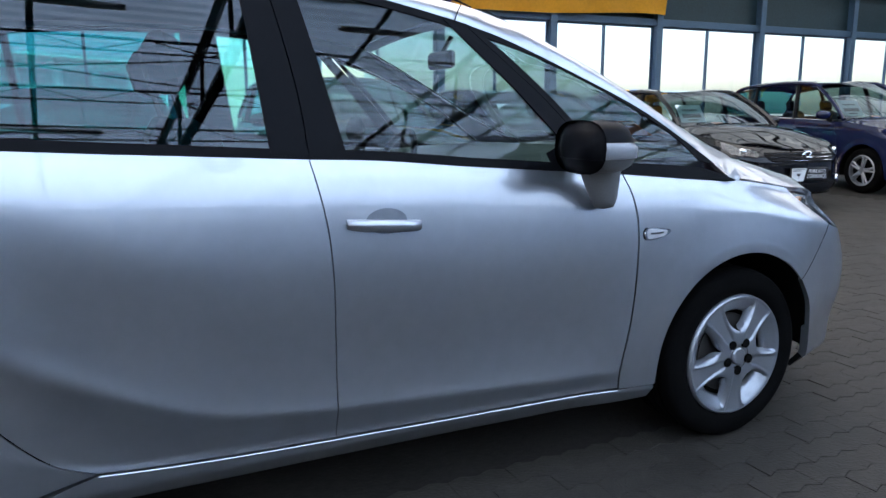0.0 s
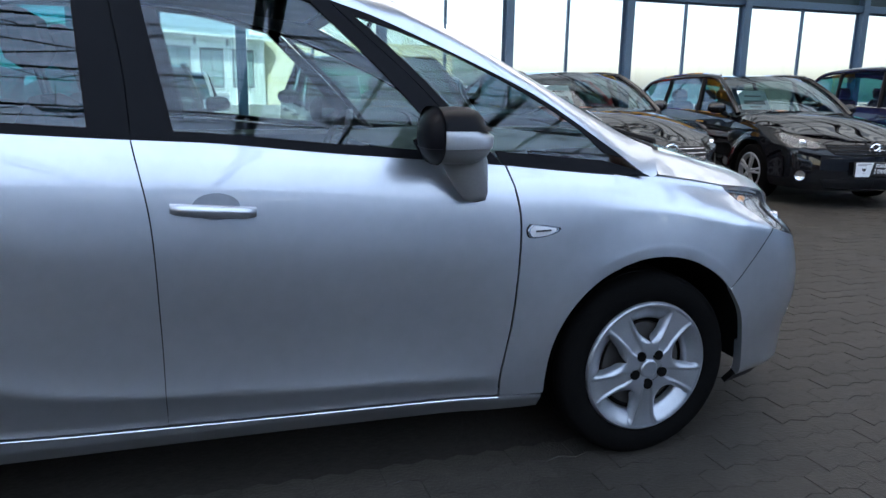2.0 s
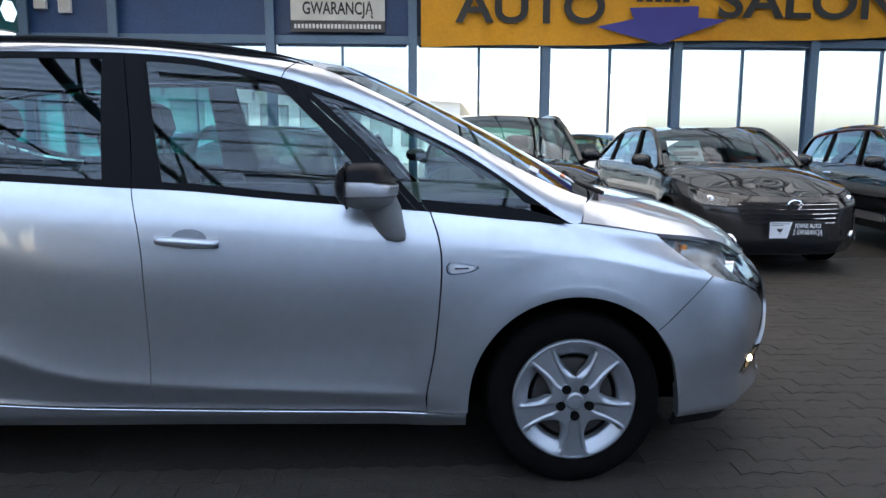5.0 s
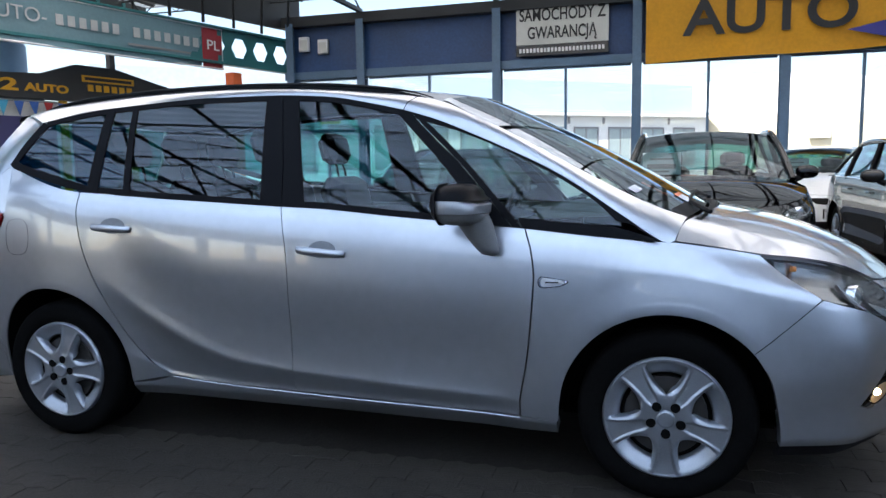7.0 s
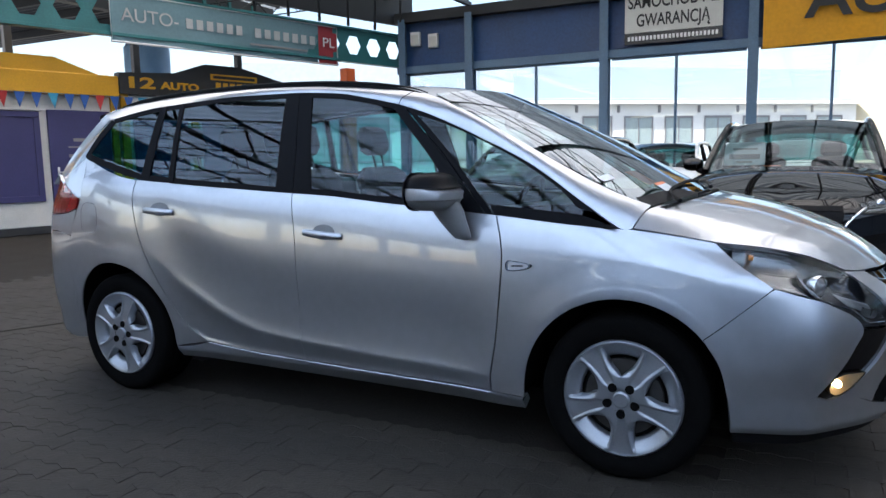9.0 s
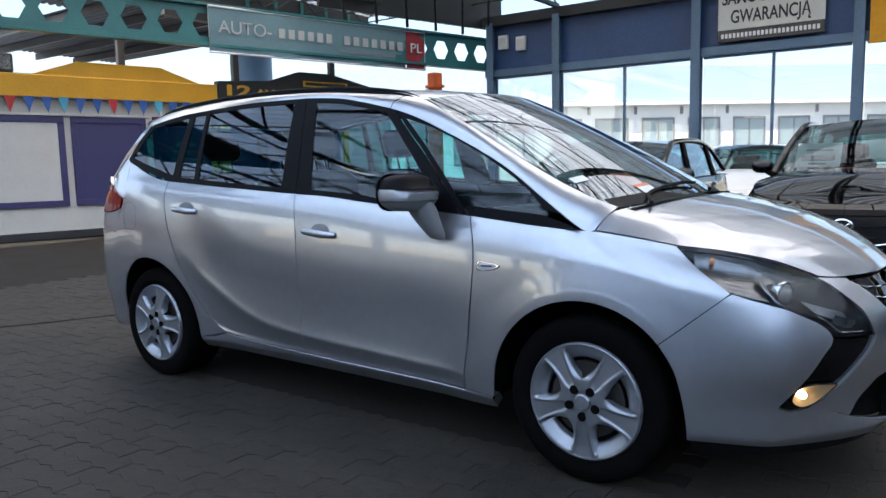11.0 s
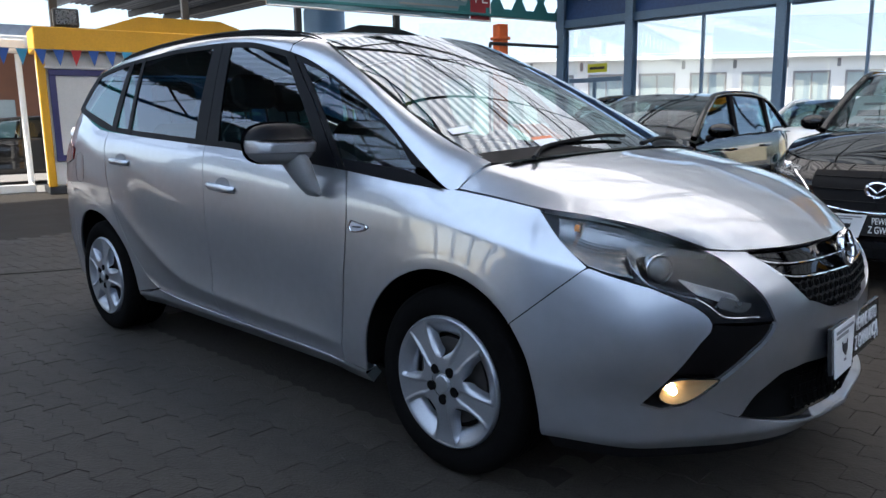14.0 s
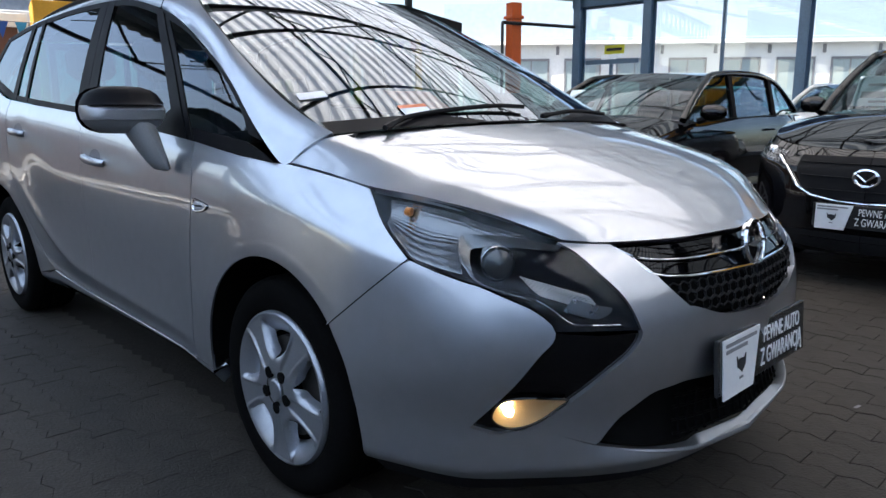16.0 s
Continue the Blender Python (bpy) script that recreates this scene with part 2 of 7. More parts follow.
# ---------------------------------------------------------------- geometry tools
class Geo:
    """Vertices and faces of one mesh."""

    def __init__(self):
        self.v, self.f = [], []

    def add(self, verts, faces):
        k = len(self.v)
        self.v += [tuple(p) for p in verts]
        self.f += [tuple(i + k for i in f) for f in faces]
        return self

    def box(self, x0, x1, y0, y1, z0, z1, c=0.0, m=None):
        """A box with chamfered edges of width c."""
        c = min(c, (x1 - x0) * 0.45, (y1 - y0) * 0.45, (z1 - z0) * 0.45)
        if c <= 0:
            vs = [(x, y, z) for x in (x0, x1) for y in (y0, y1) for z in (z0, z1)]
            fs = [(0, 1, 3, 2), (4, 6, 7, 5), (0, 4, 5, 1), (2, 3, 7, 6), (0, 2, 6, 4), (1, 5, 7, 3)]
        else:
            vs, fs, ix = [], [], {}
            X, Y, Z = (x0, x1), (y0, y1), (z0, z1)
            ins = lambda a, s: a[s] + (c if s == 0 else -c)
            for i in (0, 1):
                for j in (0, 1):
                    for k in (0, 1):
                        for ax in range(3):
                            p = (X[i] if ax == 0 else ins(X, i), Y[j] if ax == 1 else ins(Y, j), Z[k] if ax == 2 else ins(Z, k))
                            ix[i, j, k, ax] = len(vs)
                            vs.append(p)
                        t = (ix[i, j, k, 0], ix[i, j, k, 1], ix[i, j, k, 2])
                        fs.append(t if (i + j + k) % 2 else t[::-1])
            for s in (0, 1):
                q = [ix[s, 0, 0, 0], ix[s, 1, 0, 0], ix[s, 1, 1, 0], ix[s, 0, 1, 0]]
                fs.append(tuple(q if s else q[::-1]))
                q = [ix[0, s, 0, 1], ix[0, s, 1, 1], ix[1, s, 1, 1], ix[1, s, 0, 1]]
                fs.append(tuple(q if s else q[::-1]))
                q = [ix[0, 0, s, 2], ix[1, 0, s, 2], ix[1, 1, s, 2], ix[0, 1, s, 2]]
                fs.append(tuple(q if s else q[::-1]))
            for a in (0, 1):
                for b in (0, 1):
                    flip = a == b
                    q = [ix[0, a, b, 1], ix[1, a, b, 1], ix[1, a, b, 2], ix[0, a, b, 2]]
                    fs.append(tuple(q if flip else q[::-1]))
                    q = [ix[a, 0, b, 2], ix[a, 1, b, 2], ix[a, 1, b, 0], ix[a, 0, b, 0]]
                    fs.append(tuple(q if flip else q[::-1]))
                    q = [ix[a, b, 0, 0], ix[a, b, 1, 0], ix[a, b, 1, 1], ix[a, b, 0, 1]]
                    fs.append(tuple(q if flip else q[::-1]))
        if m is not None:
            vs = [m @ Vector(p) for p in vs]
        return self.add(vs, fs)

    def tube(self, pts, r, n=8, flat=1.0, cap=True):
        """A rod of radius r (one for all, or one a point) along the points."""
        pts = [Vector(p) for p in pts]
        rs = r if isinstance(r, (list, tuple)) else [r] * len(pts)
        vs, fs = [], []
        for i, p in enumerate(pts):
            t = (pts[min(i + 1, len(pts) - 1)] - pts[max(i - 1, 0)]).normalized()
            a = t.cross(Vector((0, 0, 1)) if abs(t.z) < 0.95 else Vector((1, 0, 0))).normalized()
            b = a.cross(t)
            for k in range(n):
                w = 2 * math.pi * k / n
                vs.append(p + a * math.cos(w) * rs[i] * flat + b * math.sin(w) * rs[i])
        for i in range(len(pts) - 1):
            for k in range(n):
                q = (k + 1) % n
                fs.append((i * n + k, i * n + q, (i + 1) * n + q, (i + 1) * n + k))
        if cap:
            fs += [tuple(range(n))[::-1], tuple(range((len(pts) - 1) * n, len(pts) * n))]
        return self.add(vs, fs)

    def lathe(self, profile, n=48, m=None):
        """A turned shape round the y axis, from (radius, y) pairs."""
        vs, fs = [], []
        for k in range(n):
            a = 2 * math.pi * k / n
            for r, y in profile:
                p = Vector((r * math.sin(a), y, r * math.cos(a)))
                vs.append(m @ p if m is not None else p)
        h = len(profile)
        for k in range(n):
            q = (k + 1) % n
            for i in range(h - 1):
                fs.append((k * h + i, k * h + i + 1, q * h + i + 1, q * h + i))
        return self.add(vs, fs)

    def grid(self, rows, close=False):
        """A skin over rows of points of equal length."""
        n = len(rows[0])
        vs = [p for row in rows for p in row]
        fs = [(i * n + j, i * n + j + 1, (i + 1) * n + j + 1, (i + 1) * n + j) for i in range(len(rows) - 1) for j in range(n - 1)]
        return self.add(vs, fs)

    def prism(self, poly, depth, m=None):
        """A flat outline in x and z, extruded by depth along +y."""
        n = len(poly)
        vs = [Vector((x, 0, z)) for x, z in poly] + [Vector((x, depth, z)) for x, z in poly]
        if m is not None:
            vs = [m @ p for p in vs]
        fs = [tuple(range(n)), tuple(range(n, 2 * n))[::-1]] + [(i, i + n, (i + 1) % n + n, (i + 1) % n) for i in range(n)]
        return self.add(vs, fs)

    def mirrored(self):
        g = Geo()
        g.v = [(p[0], -p[1], p[2]) for p in self.v]
        g.f = [f[::-1] for f in self.f]
        return g


def part(name, geo, mat, parent=None, label="", sharp=32, place=None):
    """One mesh object, smooth with sharp creases, under a thing or a part."""
    me = bpy.data.meshes.new(name)
    me.from_pydata(geo.v, [], geo.f)
    me.materials.append(mat)
    me.polygons.foreach_set("use_smooth", [True] * len(me.polygons))
    me.set_sharp_from_angle(angle=radians(sharp))
    me.update()
    ob = new(name, me)
    if parent is not None:
        ob.parent = parent
    if place is not None:
        ob.matrix_basis = place
    if label:
        ob["label"] = label
    return ob


def thing(name, label, category, group="", kind="", place=None):
    ob = new(name)
    ob.empty_display_size = 0.1
    if place is not None:
        ob.matrix_basis = place
    return tagged(ob, label, category, group, kind)


def line(pts, n, curved=True):
    """n + 1 points evenly spread along a curve (or chain) through pts, of any dimension."""
    P = [np.array(p, float) for p in pts]
    if len(P) > 2 and curved:
        Q = [2 * P[0] - P[1]] + P + [2 * P[-1] - P[-2]]
        D = []
        for i in range(1, len(Q) - 2):
            a, b, c, d = Q[i - 1:i + 3]
            for t in np.linspace(0, 1, 12, endpoint=False):
                D.append(0.5 * (2 * b + (c - a) * t + (2 * a - 5 * b + 4 * c - d) * t * t + (3 * b - a - 3 * c + d) * t ** 3))
        D.append(P[-1])
    else:
        D = P
    L = np.concatenate([[0], np.cumsum([np.linalg.norm(D[i + 1] - D[i]) for i in range(len(D) - 1)])])
    out, D = [], np.array(D)
    for s in np.linspace(0, L[-1], n + 1):
        out.append(np.array([np.interp(s, L, D[:, k]) for k in range(D.shape[1])]))
    return out


def coons(low, high, left, right, nu, nv, gap=0.0):
    """Rows of points that fill the four border curves; gap shrinks the field at its borders."""
    def at(c, s):
        s = min(max(s, 0), 1) * (len(c) - 1)
        i = min(int(s), len(c) - 2)
        return c[i] + (c[i + 1] - c[i]) * (s - i)
    width = np.linalg.norm(low[-1] - low[0]) + np.linalg.norm(high[-1] - high[0]) + 1e-6
    height = np.linalg.norm(left[-1] - left[0]) + np.linalg.norm(right[-1] - right[0]) + 1e-6
    gu, gv = min(0.2, 2 * gap / width), min(0.2, 2 * gap / height)
    rows = []
    for j in range(nv + 1):
        t = gv + (1 - 2 * gv) * j / nv
        row = []
        for i in range(nu + 1):
            s = gu + (1 - 2 * gu) * i / nu
            p = (1 - t) * at(low, s) + t * at(high, s) + (1 - s) * at(left, t) + s * at(right, t)
            p = p - ((1 - s) * (1 - t) * low[0] + s * (1 - t) * low[-1] + (1 - s) * t * high[0] + s * t * high[-1])
            row.append(p)
        rows.append(row)
    return rows


def flanged(rows, depth, centre):
    """A panel from rows of points, its edges turned in by depth, facing away from centre(point)."""
    R = [[Vector(p) for p in row] for row in rows]
    nv, nu = len(R), len(R[0])
    N = {}
    for j in range(nv):
        for i in range(nu):
            a = R[j][min(i + 1, nu - 1)] - R[j][max(i - 1, 0)]
            b = R[min(j + 1, nv - 1)][i] - R[max(j - 1, 0)][i]
            N[j, i] = a.cross(b).normalized()
    mid = R[nv // 2][nu // 2]
    out = (mid - centre).dot(N[nv // 2, nu // 2]) >= 0
    g = Geo().grid(R)
    if not out:
        g.f = [f[::-1] for f in g.f]
    if depth:
        rim = [(0, i) for i in range(nu)] + [(j, nu - 1) for j in range(1, nv)] + [(nv - 1, i) for i in range(nu - 2, -1, -1)] + [(j, 0) for j in range(nv - 2, 0, -1)]
        k = len(g.v)
        s = 1 if out else -1
        for j, i in rim:
            g.v.append(tuple(R[j][i] - N[j, i] * depth * s))
        n = len(rim)
        for a in range(n):
            b = (a + 1) % n
            p, q = rim[a][0] * nu + rim[a][1], rim[b][0] * nu + rim[b][1]
            f = (q, p, k + a, k + b)
            g.f.append(f if out else f[::-1])
    return g


def words(name, text, size, mat, parent, place, label="", fit=None, depth=0.004, bold=0.0):
    """Raised lettering in the built-in font, as a mesh; fit: its width."""
    cu = bpy.data.curves.new(name, "FONT")
    cu.body, cu.size, cu.extrude, cu.align_x, cu.align_y, cu.offset = text, size, depth, "CENTER", "CENTER", bold
    tmp = bpy.data.objects.new(name, cu)
    scene.collection.objects.link(tmp)
    dg = bpy.context.evaluated_depsgraph_get()
    me = bpy.data.meshes.new_from_object(tmp.evaluated_get(dg))
    bpy.data.objects.remove(tmp)
    if fit:
        xs = [v.co.x for v in me.vertices]
        me.transform(Matrix.Diagonal((fit / (max(xs) - min(xs)), 1, 1, 1)))
    me.name = name
    me.materials.clear()
    me.materials.append(mat)
    ob = new(name, me)
    ob.parent = parent
    ob.matrix_basis = place
    if label:
        ob["label"] = label
    return ob



# ---------------------------------------------------------------- the silver people carrier: its skin
def ease(pts):
    """Monotone cubic through (x, value) knots; flat beyond the ends."""
    xs, ys = [p[0] for p in pts], [p[1] for p in pts]
    n = len(xs)
    d = [(ys[i + 1] - ys[i]) / (xs[i + 1] - xs[i]) for i in range(n - 1)]
    m = [d[0]] + [0.0 if d[i - 1] * d[i] <= 0 else 2 * d[i - 1] * d[i] / (d[i - 1] + d[i]) for i in range(1, n - 1)] + [d[-1]]

    def f(x):
        if x <= xs[0]:
            return ys[0]
        if x >= xs[-1]:
            return ys[-1]
        i = 0
        while x > xs[i + 1]:
            i += 1
        h = xs[i + 1] - xs[i]
        t = (x - xs[i]) / h
        return (ys[i] * (1 + 2 * t) * (1 - t) ** 2 + m[i] * h * t * (1 - t) ** 2
                + ys[i + 1] * t * t * (3 - 2 * t) + m[i + 1] * h * t * t * (t - 1))
    return f


def smooth(a, b, x):
    t = min(1.0, max(0.0, (x - a) / (b - a)))
    return t * t * (3 - 2 * t)


# plan outline of the body: u runs along the flank as x, then round the nose and the tail
OUT_X = ease([(-4.75, -3.67), (-4.4, -3.655), (-4.1, -3.61), (-3.85, -3.51), (-3.6, -3.37), (-3.3, -3.20), (-3.0, -3.0), (-2.0, -2.0), (-1.0, -1.0),
              (0.0, 0.0), (0.3, 0.3), (0.5, 0.485), (0.676, 0.64), (0.866, 0.77), (1.02, 0.862), (1.28, 0.960), (1.58, 0.998)])
OUT_W = ease([(-4.75, 0.0), (-4.4, 0.35), (-4.1, 0.62), (-3.85, 0.77), (-3.6, 0.86), (-3.3, 0.9), (-3.0, 0.92), (-2.76, 0.93), (-2.4, 0.918), (-2.0, 0.910), (-1.3, 0.906),
              (-0.8, 0.910), (-0.4, 0.924), (0.0, 0.936), (0.3, 0.928), (0.5, 0.892), (0.676, 0.828), (0.866, 0.69), (1.02, 0.555), (1.28, 0.30), (1.58, 0.0)])
# where the flank turns inwards: belt, wing top, bonnet lip
TOPLINE = ease([(-4.75, 1.02), (-3.6, 1.10), (-2.98, 1.22), (-2.56, 1.169), (-1.92, 1.127), (-1.35, 1.096), (-0.54, 1.025), (0.0, 0.985), (0.316, 0.93), (0.7, 0.86), (1.1, 0.81), (1.58, 0.80)])
INSET = ease([(-0.80, 0.09), (-0.45, -0.001), (-0.40, 0.0), (-0.30, 0.0035), (-0.20, 0.011), (-0.12, 0.021), (-0.05, 0.037), (0.0, 0.058), (0.1, 0.088), (0.25, 0.135), (0.45, 0.21), (0.6, 0.29)])
CREASE = ease([(-2.5, 0.80), (-2.24, 0.618), (-1.935, 0.467), (-1.787, 0.427), (-1.556, 0.403), (-1.25, 0.383), (-0.55, 0.355), (-0.3, 0.35)])
SILL = ease([(-2.5, 0.52), (-2.257, 0.38), (-2.15, 0.331), (-1.79, 0.308), (-1.256, 0.295), (-0.5, 0.288)])


def inset(u, z):
    """How far the skin lies inside the plan outline at height z."""
    h = z - TOPLINE(u)
    if h > 0.1:
        d = 0.088 + 0.30 * (h - 0.1) + 0.2 * (h - 0.1) ** 2
    elif h > -0.40:
        d = INSET(h)
    else:
        d = 0.14 * (h + 0.40) ** 2
    d += 0.058 * smooth(-0.3, 0.35, u) * smooth(-0.12, 0.0, h) * (1 - 0.6 * smooth(0.7, 1.3, u))
    mid = smooth(-2.55, -2.15, u) * (1 - smooth(-0.72, -0.47, u))
    if mid > 0:
        c = CREASE(u)
        k = z - c
        hollow = 0.015 * (1 - math.exp(-max(k, 0.0) / 0.055)) * (1 - smooth(0.12, 0.42, k))
        if k < 0:
            hollow += 0.034 * math.tanh(0.34 * (math.hypot(k, 0.005) - 0.005) / 0.034)
        s = z - SILL(u)
        if s < 0.02:
            hollow -= 0.006 * math.exp(-(s / 0.012) ** 2) if s > 0 else 0.006
        d += mid * hollow
    ends = max(smooth(0.25, 0.6, u), 1 - smooth(-3.3, -3.0, u))
    if ends > 0:
        d += ends * (0.014 * smooth(0.52, 0.36, z))
        d -= 0.022 * smooth(0.9, 1.2, u) * smooth(0.36, 0.27, z)
    d -= 0.024 * math.exp(-((z - 0.60) / 0.16) ** 2) * smooth(0.45, 0.75, u)
    if z < 0.27:
        d += 0.05 * (0.27 - z) / 0.07
    # flared wheel arches
    for hx in (0.0, -2.76):
        r = math.hypot(u - hx, z - 0.33)
        if r < 0.52:
            d -= (0.005 if hx == 0 else 0.003) * smooth(0.53, 0.40, r) + 0.0006 * smooth(0.440, 0.428, r)
    return d


def skin(u, z):
    """A point of the right flank, nose or tail of the body (y is negative there)."""
    x0, w0 = OUT_X(u), OUT_W(u)
    e = 0.01
    tx, tw = OUT_X(u + e) - OUT_X(u - e), OUT_W(u + e) - OUT_W(u - e)
    if u > 1.56:
        tx, tw = 0.0, -1.0
    n = math.hypot(tx, tw)
    nx, nw = -tw / n, tx / n
    d = inset(u, z)
    return Vector((x0 - nx * d, -max(0.0, w0 - nw * d), z))


van = thing("family_car", "silver people carrier with black window trim, parked on grey pavers", "car")
AXIS = lambda p: Vector((min(max(p.x, -3.0), 0.3), 0, 0.75))


def on_skin(rows, lift=0.0):
    out = []
    for row in rows:
        r = []
        for p in row:
            q = skin(p[0], p[1])
            if lift:
                e = 0.004
                n = (skin(p[0] + e, p[1]) - skin(p[0] - e, p[1])).cross(skin(p[0], p[1] + e) - skin(p[0], p[1] - e)).normalized()
                if n.dot(q - AXIS(q)) < 0:
                    n = -n
                q = q + n * lift
            r.append(q)
        out.append(r)
    return out


def panel(name, low, high, left, right, mat, parent=van, nu=24, nv=20, gap=0.0018, depth=0.018, lift=0.0, label="", both=True, curved=(1, 1, 1, 1), sharp=32):
    """A body panel between four border curves given along the skin (u, z), on both flanks."""
    rows = coons(line(low, 60, curved[0]), line(high, 60, curved[1]), line(left, 60, curved[2]), line(right, 60, curved[3]), nu, nv, gap)
    R = on_skin(rows, lift)
    mid = R[len(R) // 2][len(R[0]) // 2]
    g = flanged(R, depth, AXIS(mid))
    a = part(name, g, mat, parent, label, sharp)
    return (a, part(name, g.mirrored(), mat, parent, label, sharp)) if both else (a,)


def free_panel(name, low, high, left, right, mat, parent=van, nu=24, nv=20, gap=0.0018, depth=0.018, label="", both=True, n=60, bulge=None, sharp=32):
    """A panel between four border curves in space."""
    rows = coons(line(low, n), line(high, n), line(left, n), line(right, n), nu, nv, gap)
    if bulge:
        nv1, nu1 = len(rows) - 1, len(rows[0]) - 1
        rows = [[p + np.array(bulge(i / nu1, j / nv1)) for i, p in enumerate(row)] for j, row in enumerate(rows)]
    mid = Vector(rows[len(rows) // 2][len(rows[0]) // 2])
    g = flanged(rows, depth, AXIS(mid))
    a = part(name, g, mat, parent, label, sharp)
    return (a, part(name, g.mirrored(), mat, parent, label, sharp)) if both else (a,)


def arc(hx, r, a0, a1, n=9, k=1.0):
    """Wheel arch edge, angles in degrees from ahead over the top."""
    return [(hx + r * math.cos(radians(a0 + (a1 - a0) * i / (n - 1))), 0.33 + k * r * math.sin(radians(a0 + (a1 - a0) * i / (n - 1)))) for i in range(n)]


BELT = [(-2.587, 1.174), (-2.231, 1.145), (-1.936, 1.126), (-1.643, 1.108), (-1.368, 1.094), (-1.104, 1.069), (-0.8, 1.045), (-0.536, 1.024), (-0.281, 0.999), (-0.06, 0.981)]
ROOFLINE = [(-2.89, 1.505), (-2.598, 1.553), (-2.302, 1.577), (-2.014, 1.592), (-1.717, 1.592), (-1.432, 1.576), (-1.157, 1.524), (-1.064, 1.503), (-0.893, 1.448), (-0.645, 1.342), (-0.403, 1.227), (-0.181, 1.083), (-0.03, 0.984)]
belt_z, roof_z = ease(BELT), ease(ROOFLINE)
SEAM_F = [(-0.547, 0.290), (-0.547, 0.36), (-0.516, 0.54), (-0.494, 0.807), (-0.505, 0.93), (-0.536, 1.024)]
SEAM_B = [(-1.541, 0.303), (-1.541, 0.406), (-1.541, 0.606), (-1.549, 0.888), (-1.586, 1.107)]
SEAM_R = [(-2.16, 0.331), (-2.257, 0.385), (-2.35, 0.50), (-2.453, 0.677), (-2.541, 0.866), (-2.589, 1.061), (-2.587, 1.174)]
SILL_LINE = [(-2.16, 0.331), (-2.0, 0.318), (-1.79, 0.309), (-1.561, 0.303), (-1.256, 0.296), (-0.9, 0.292), (-0.547, 0.289)]


def cut(pts, a, b):
    """The stretch of a curve over x between a and b."""
    f = ease(pts)
    return [(a, f(a))] + [p for p in pts if a + 1e-6 < p[0] < b - 1e-6] + [(b, f(b))]


front_doors = panel("front_door", cut(SILL_LINE, -1.541, -0.547), cut(BELT, -1.586, -0.536), SEAM_B, SEAM_F, SILVER, nu=34, nv=72)
rear_doors = panel("rear_door", cut(SILL_LINE, -2.16, -1.541), cut(BELT, -2.587, -1.586), SEAM_R, SEAM_B, SILVER, nu=34, nv=72)
# front wing: bottom edge is the wheel arch

def wing(name, inner, outer, n, nv=40, gap=0.0015):
    """A wing between its wheel arch and its outer border; both are lists of stretches that answer to each other."""
    A, O = [], []
    for i_, o_, k in zip(inner, outer, n):
        A += line(i_, k, len(i_) > 2)[:-1]
        O += line(o_[0], k, o_[1])[:-1]
    A.append(np.array(inner[-1][-1], float))
    O.append(np.array(outer[-1][0][-1], float))
    rows = []
    for j in range(nv + 1):
        t = (j / nv) ** 1.4 * 0.994
        rows.append([p * (1 - t) + q * t for p, q in zip(A, O)])
    R = on_skin(rows)
    g = flanged(R, 0.007, AXIS(R[nv // 2][len(A) // 2]))
    for h in (g, g.mirrored()):
        part(name, h, SILVER, van)


wing("front_wing", [[(-0.396, 0.286), (-0.394, 0.33)] + arc(0.0, 0.393, 176, 110, 8), arc(0.0, 0.393, 110, 60, 7), arc(0.0, 0.393, 60, 42, 4)],
     [([(-0.544, 0.287)] + [(u + 0.003, z) for u, z in SEAM_F[1:]], 1), ([(-0.533, 1.024), (-0.281, 0.999), (-0.06, 0.981), (0.02, 0.978), (0.17, 0.957), (0.328, 0.932)], 1), ([(0.328, 0.932), (0.439, 0.85), (0.543, 0.784), (0.420, 0.692), (0.292, 0.593)], 0)], (34, 24, 22))
# rear quarter round its wheel arch
wing("rear_quarter_panel", [[(-2.364, 0.288), (-2.366, 0.33)] + arc(-2.76, 0.395, 4, 80, 9), arc(-2.76, 0.395, 80, 120, 6), arc(-2.76, 0.395, 120, 180, 8) + [(-3.157, 0.28)]],
     [([(u - 0.003, z) for u, z in SEAM_R], 1), ([(-2.59, 1.174), (-2.73, 1.20), (-2.99, 1.278), (-3.06, 1.30)], 1), ([(-3.06, 1.30), (-3.05, 1.2), (-3.06, 1.06), (-3.20, 0.85), (-3.22, 0.55), (-3.165, 0.28)], 1)], (36, 20, 28))
panel("rear_bumper", [(-3.17, 0.26), (-3.5, 0.24), (-4.1, 0.25), (-4.75, 0.25)], [(-3.20, 0.86), (-3.45, 0.88), (-4.0, 0.86), (-4.75, 0.84)], [(-3.17, 0.26), (-3.225, 0.55), (-3.20, 0.86)], [(-4.75, 0.25), (-4.75, 0.84)], SILVER, nu=30, nv=20)
tail = panel("tail_lamp", [(-3.10, 1.012), (-3.3, 0.985), (-3.62, 0.975)], [(-3.07, 1.075), (-3.3, 1.13), (-3.62, 1.20)], [(-3.10, 1.012), (-3.07, 1.075)], [(-3.62, 0.975), (-3.62, 1.20)], RED_LENS, nu=14, nv=8, lift=0.006, label="red tail lamp")
panel("tail_side", [(-3.20, 0.862), (-3.45, 0.882), (-3.62, 0.876)], [(-3.10, 1.010), (-3.3, 0.983), (-3.62, 0.973)], [(-3.20, 0.862), (-3.10, 1.010)], [(-3.62, 0.876), (-3.62, 0.973)], SILVER, nu=12, nv=6)
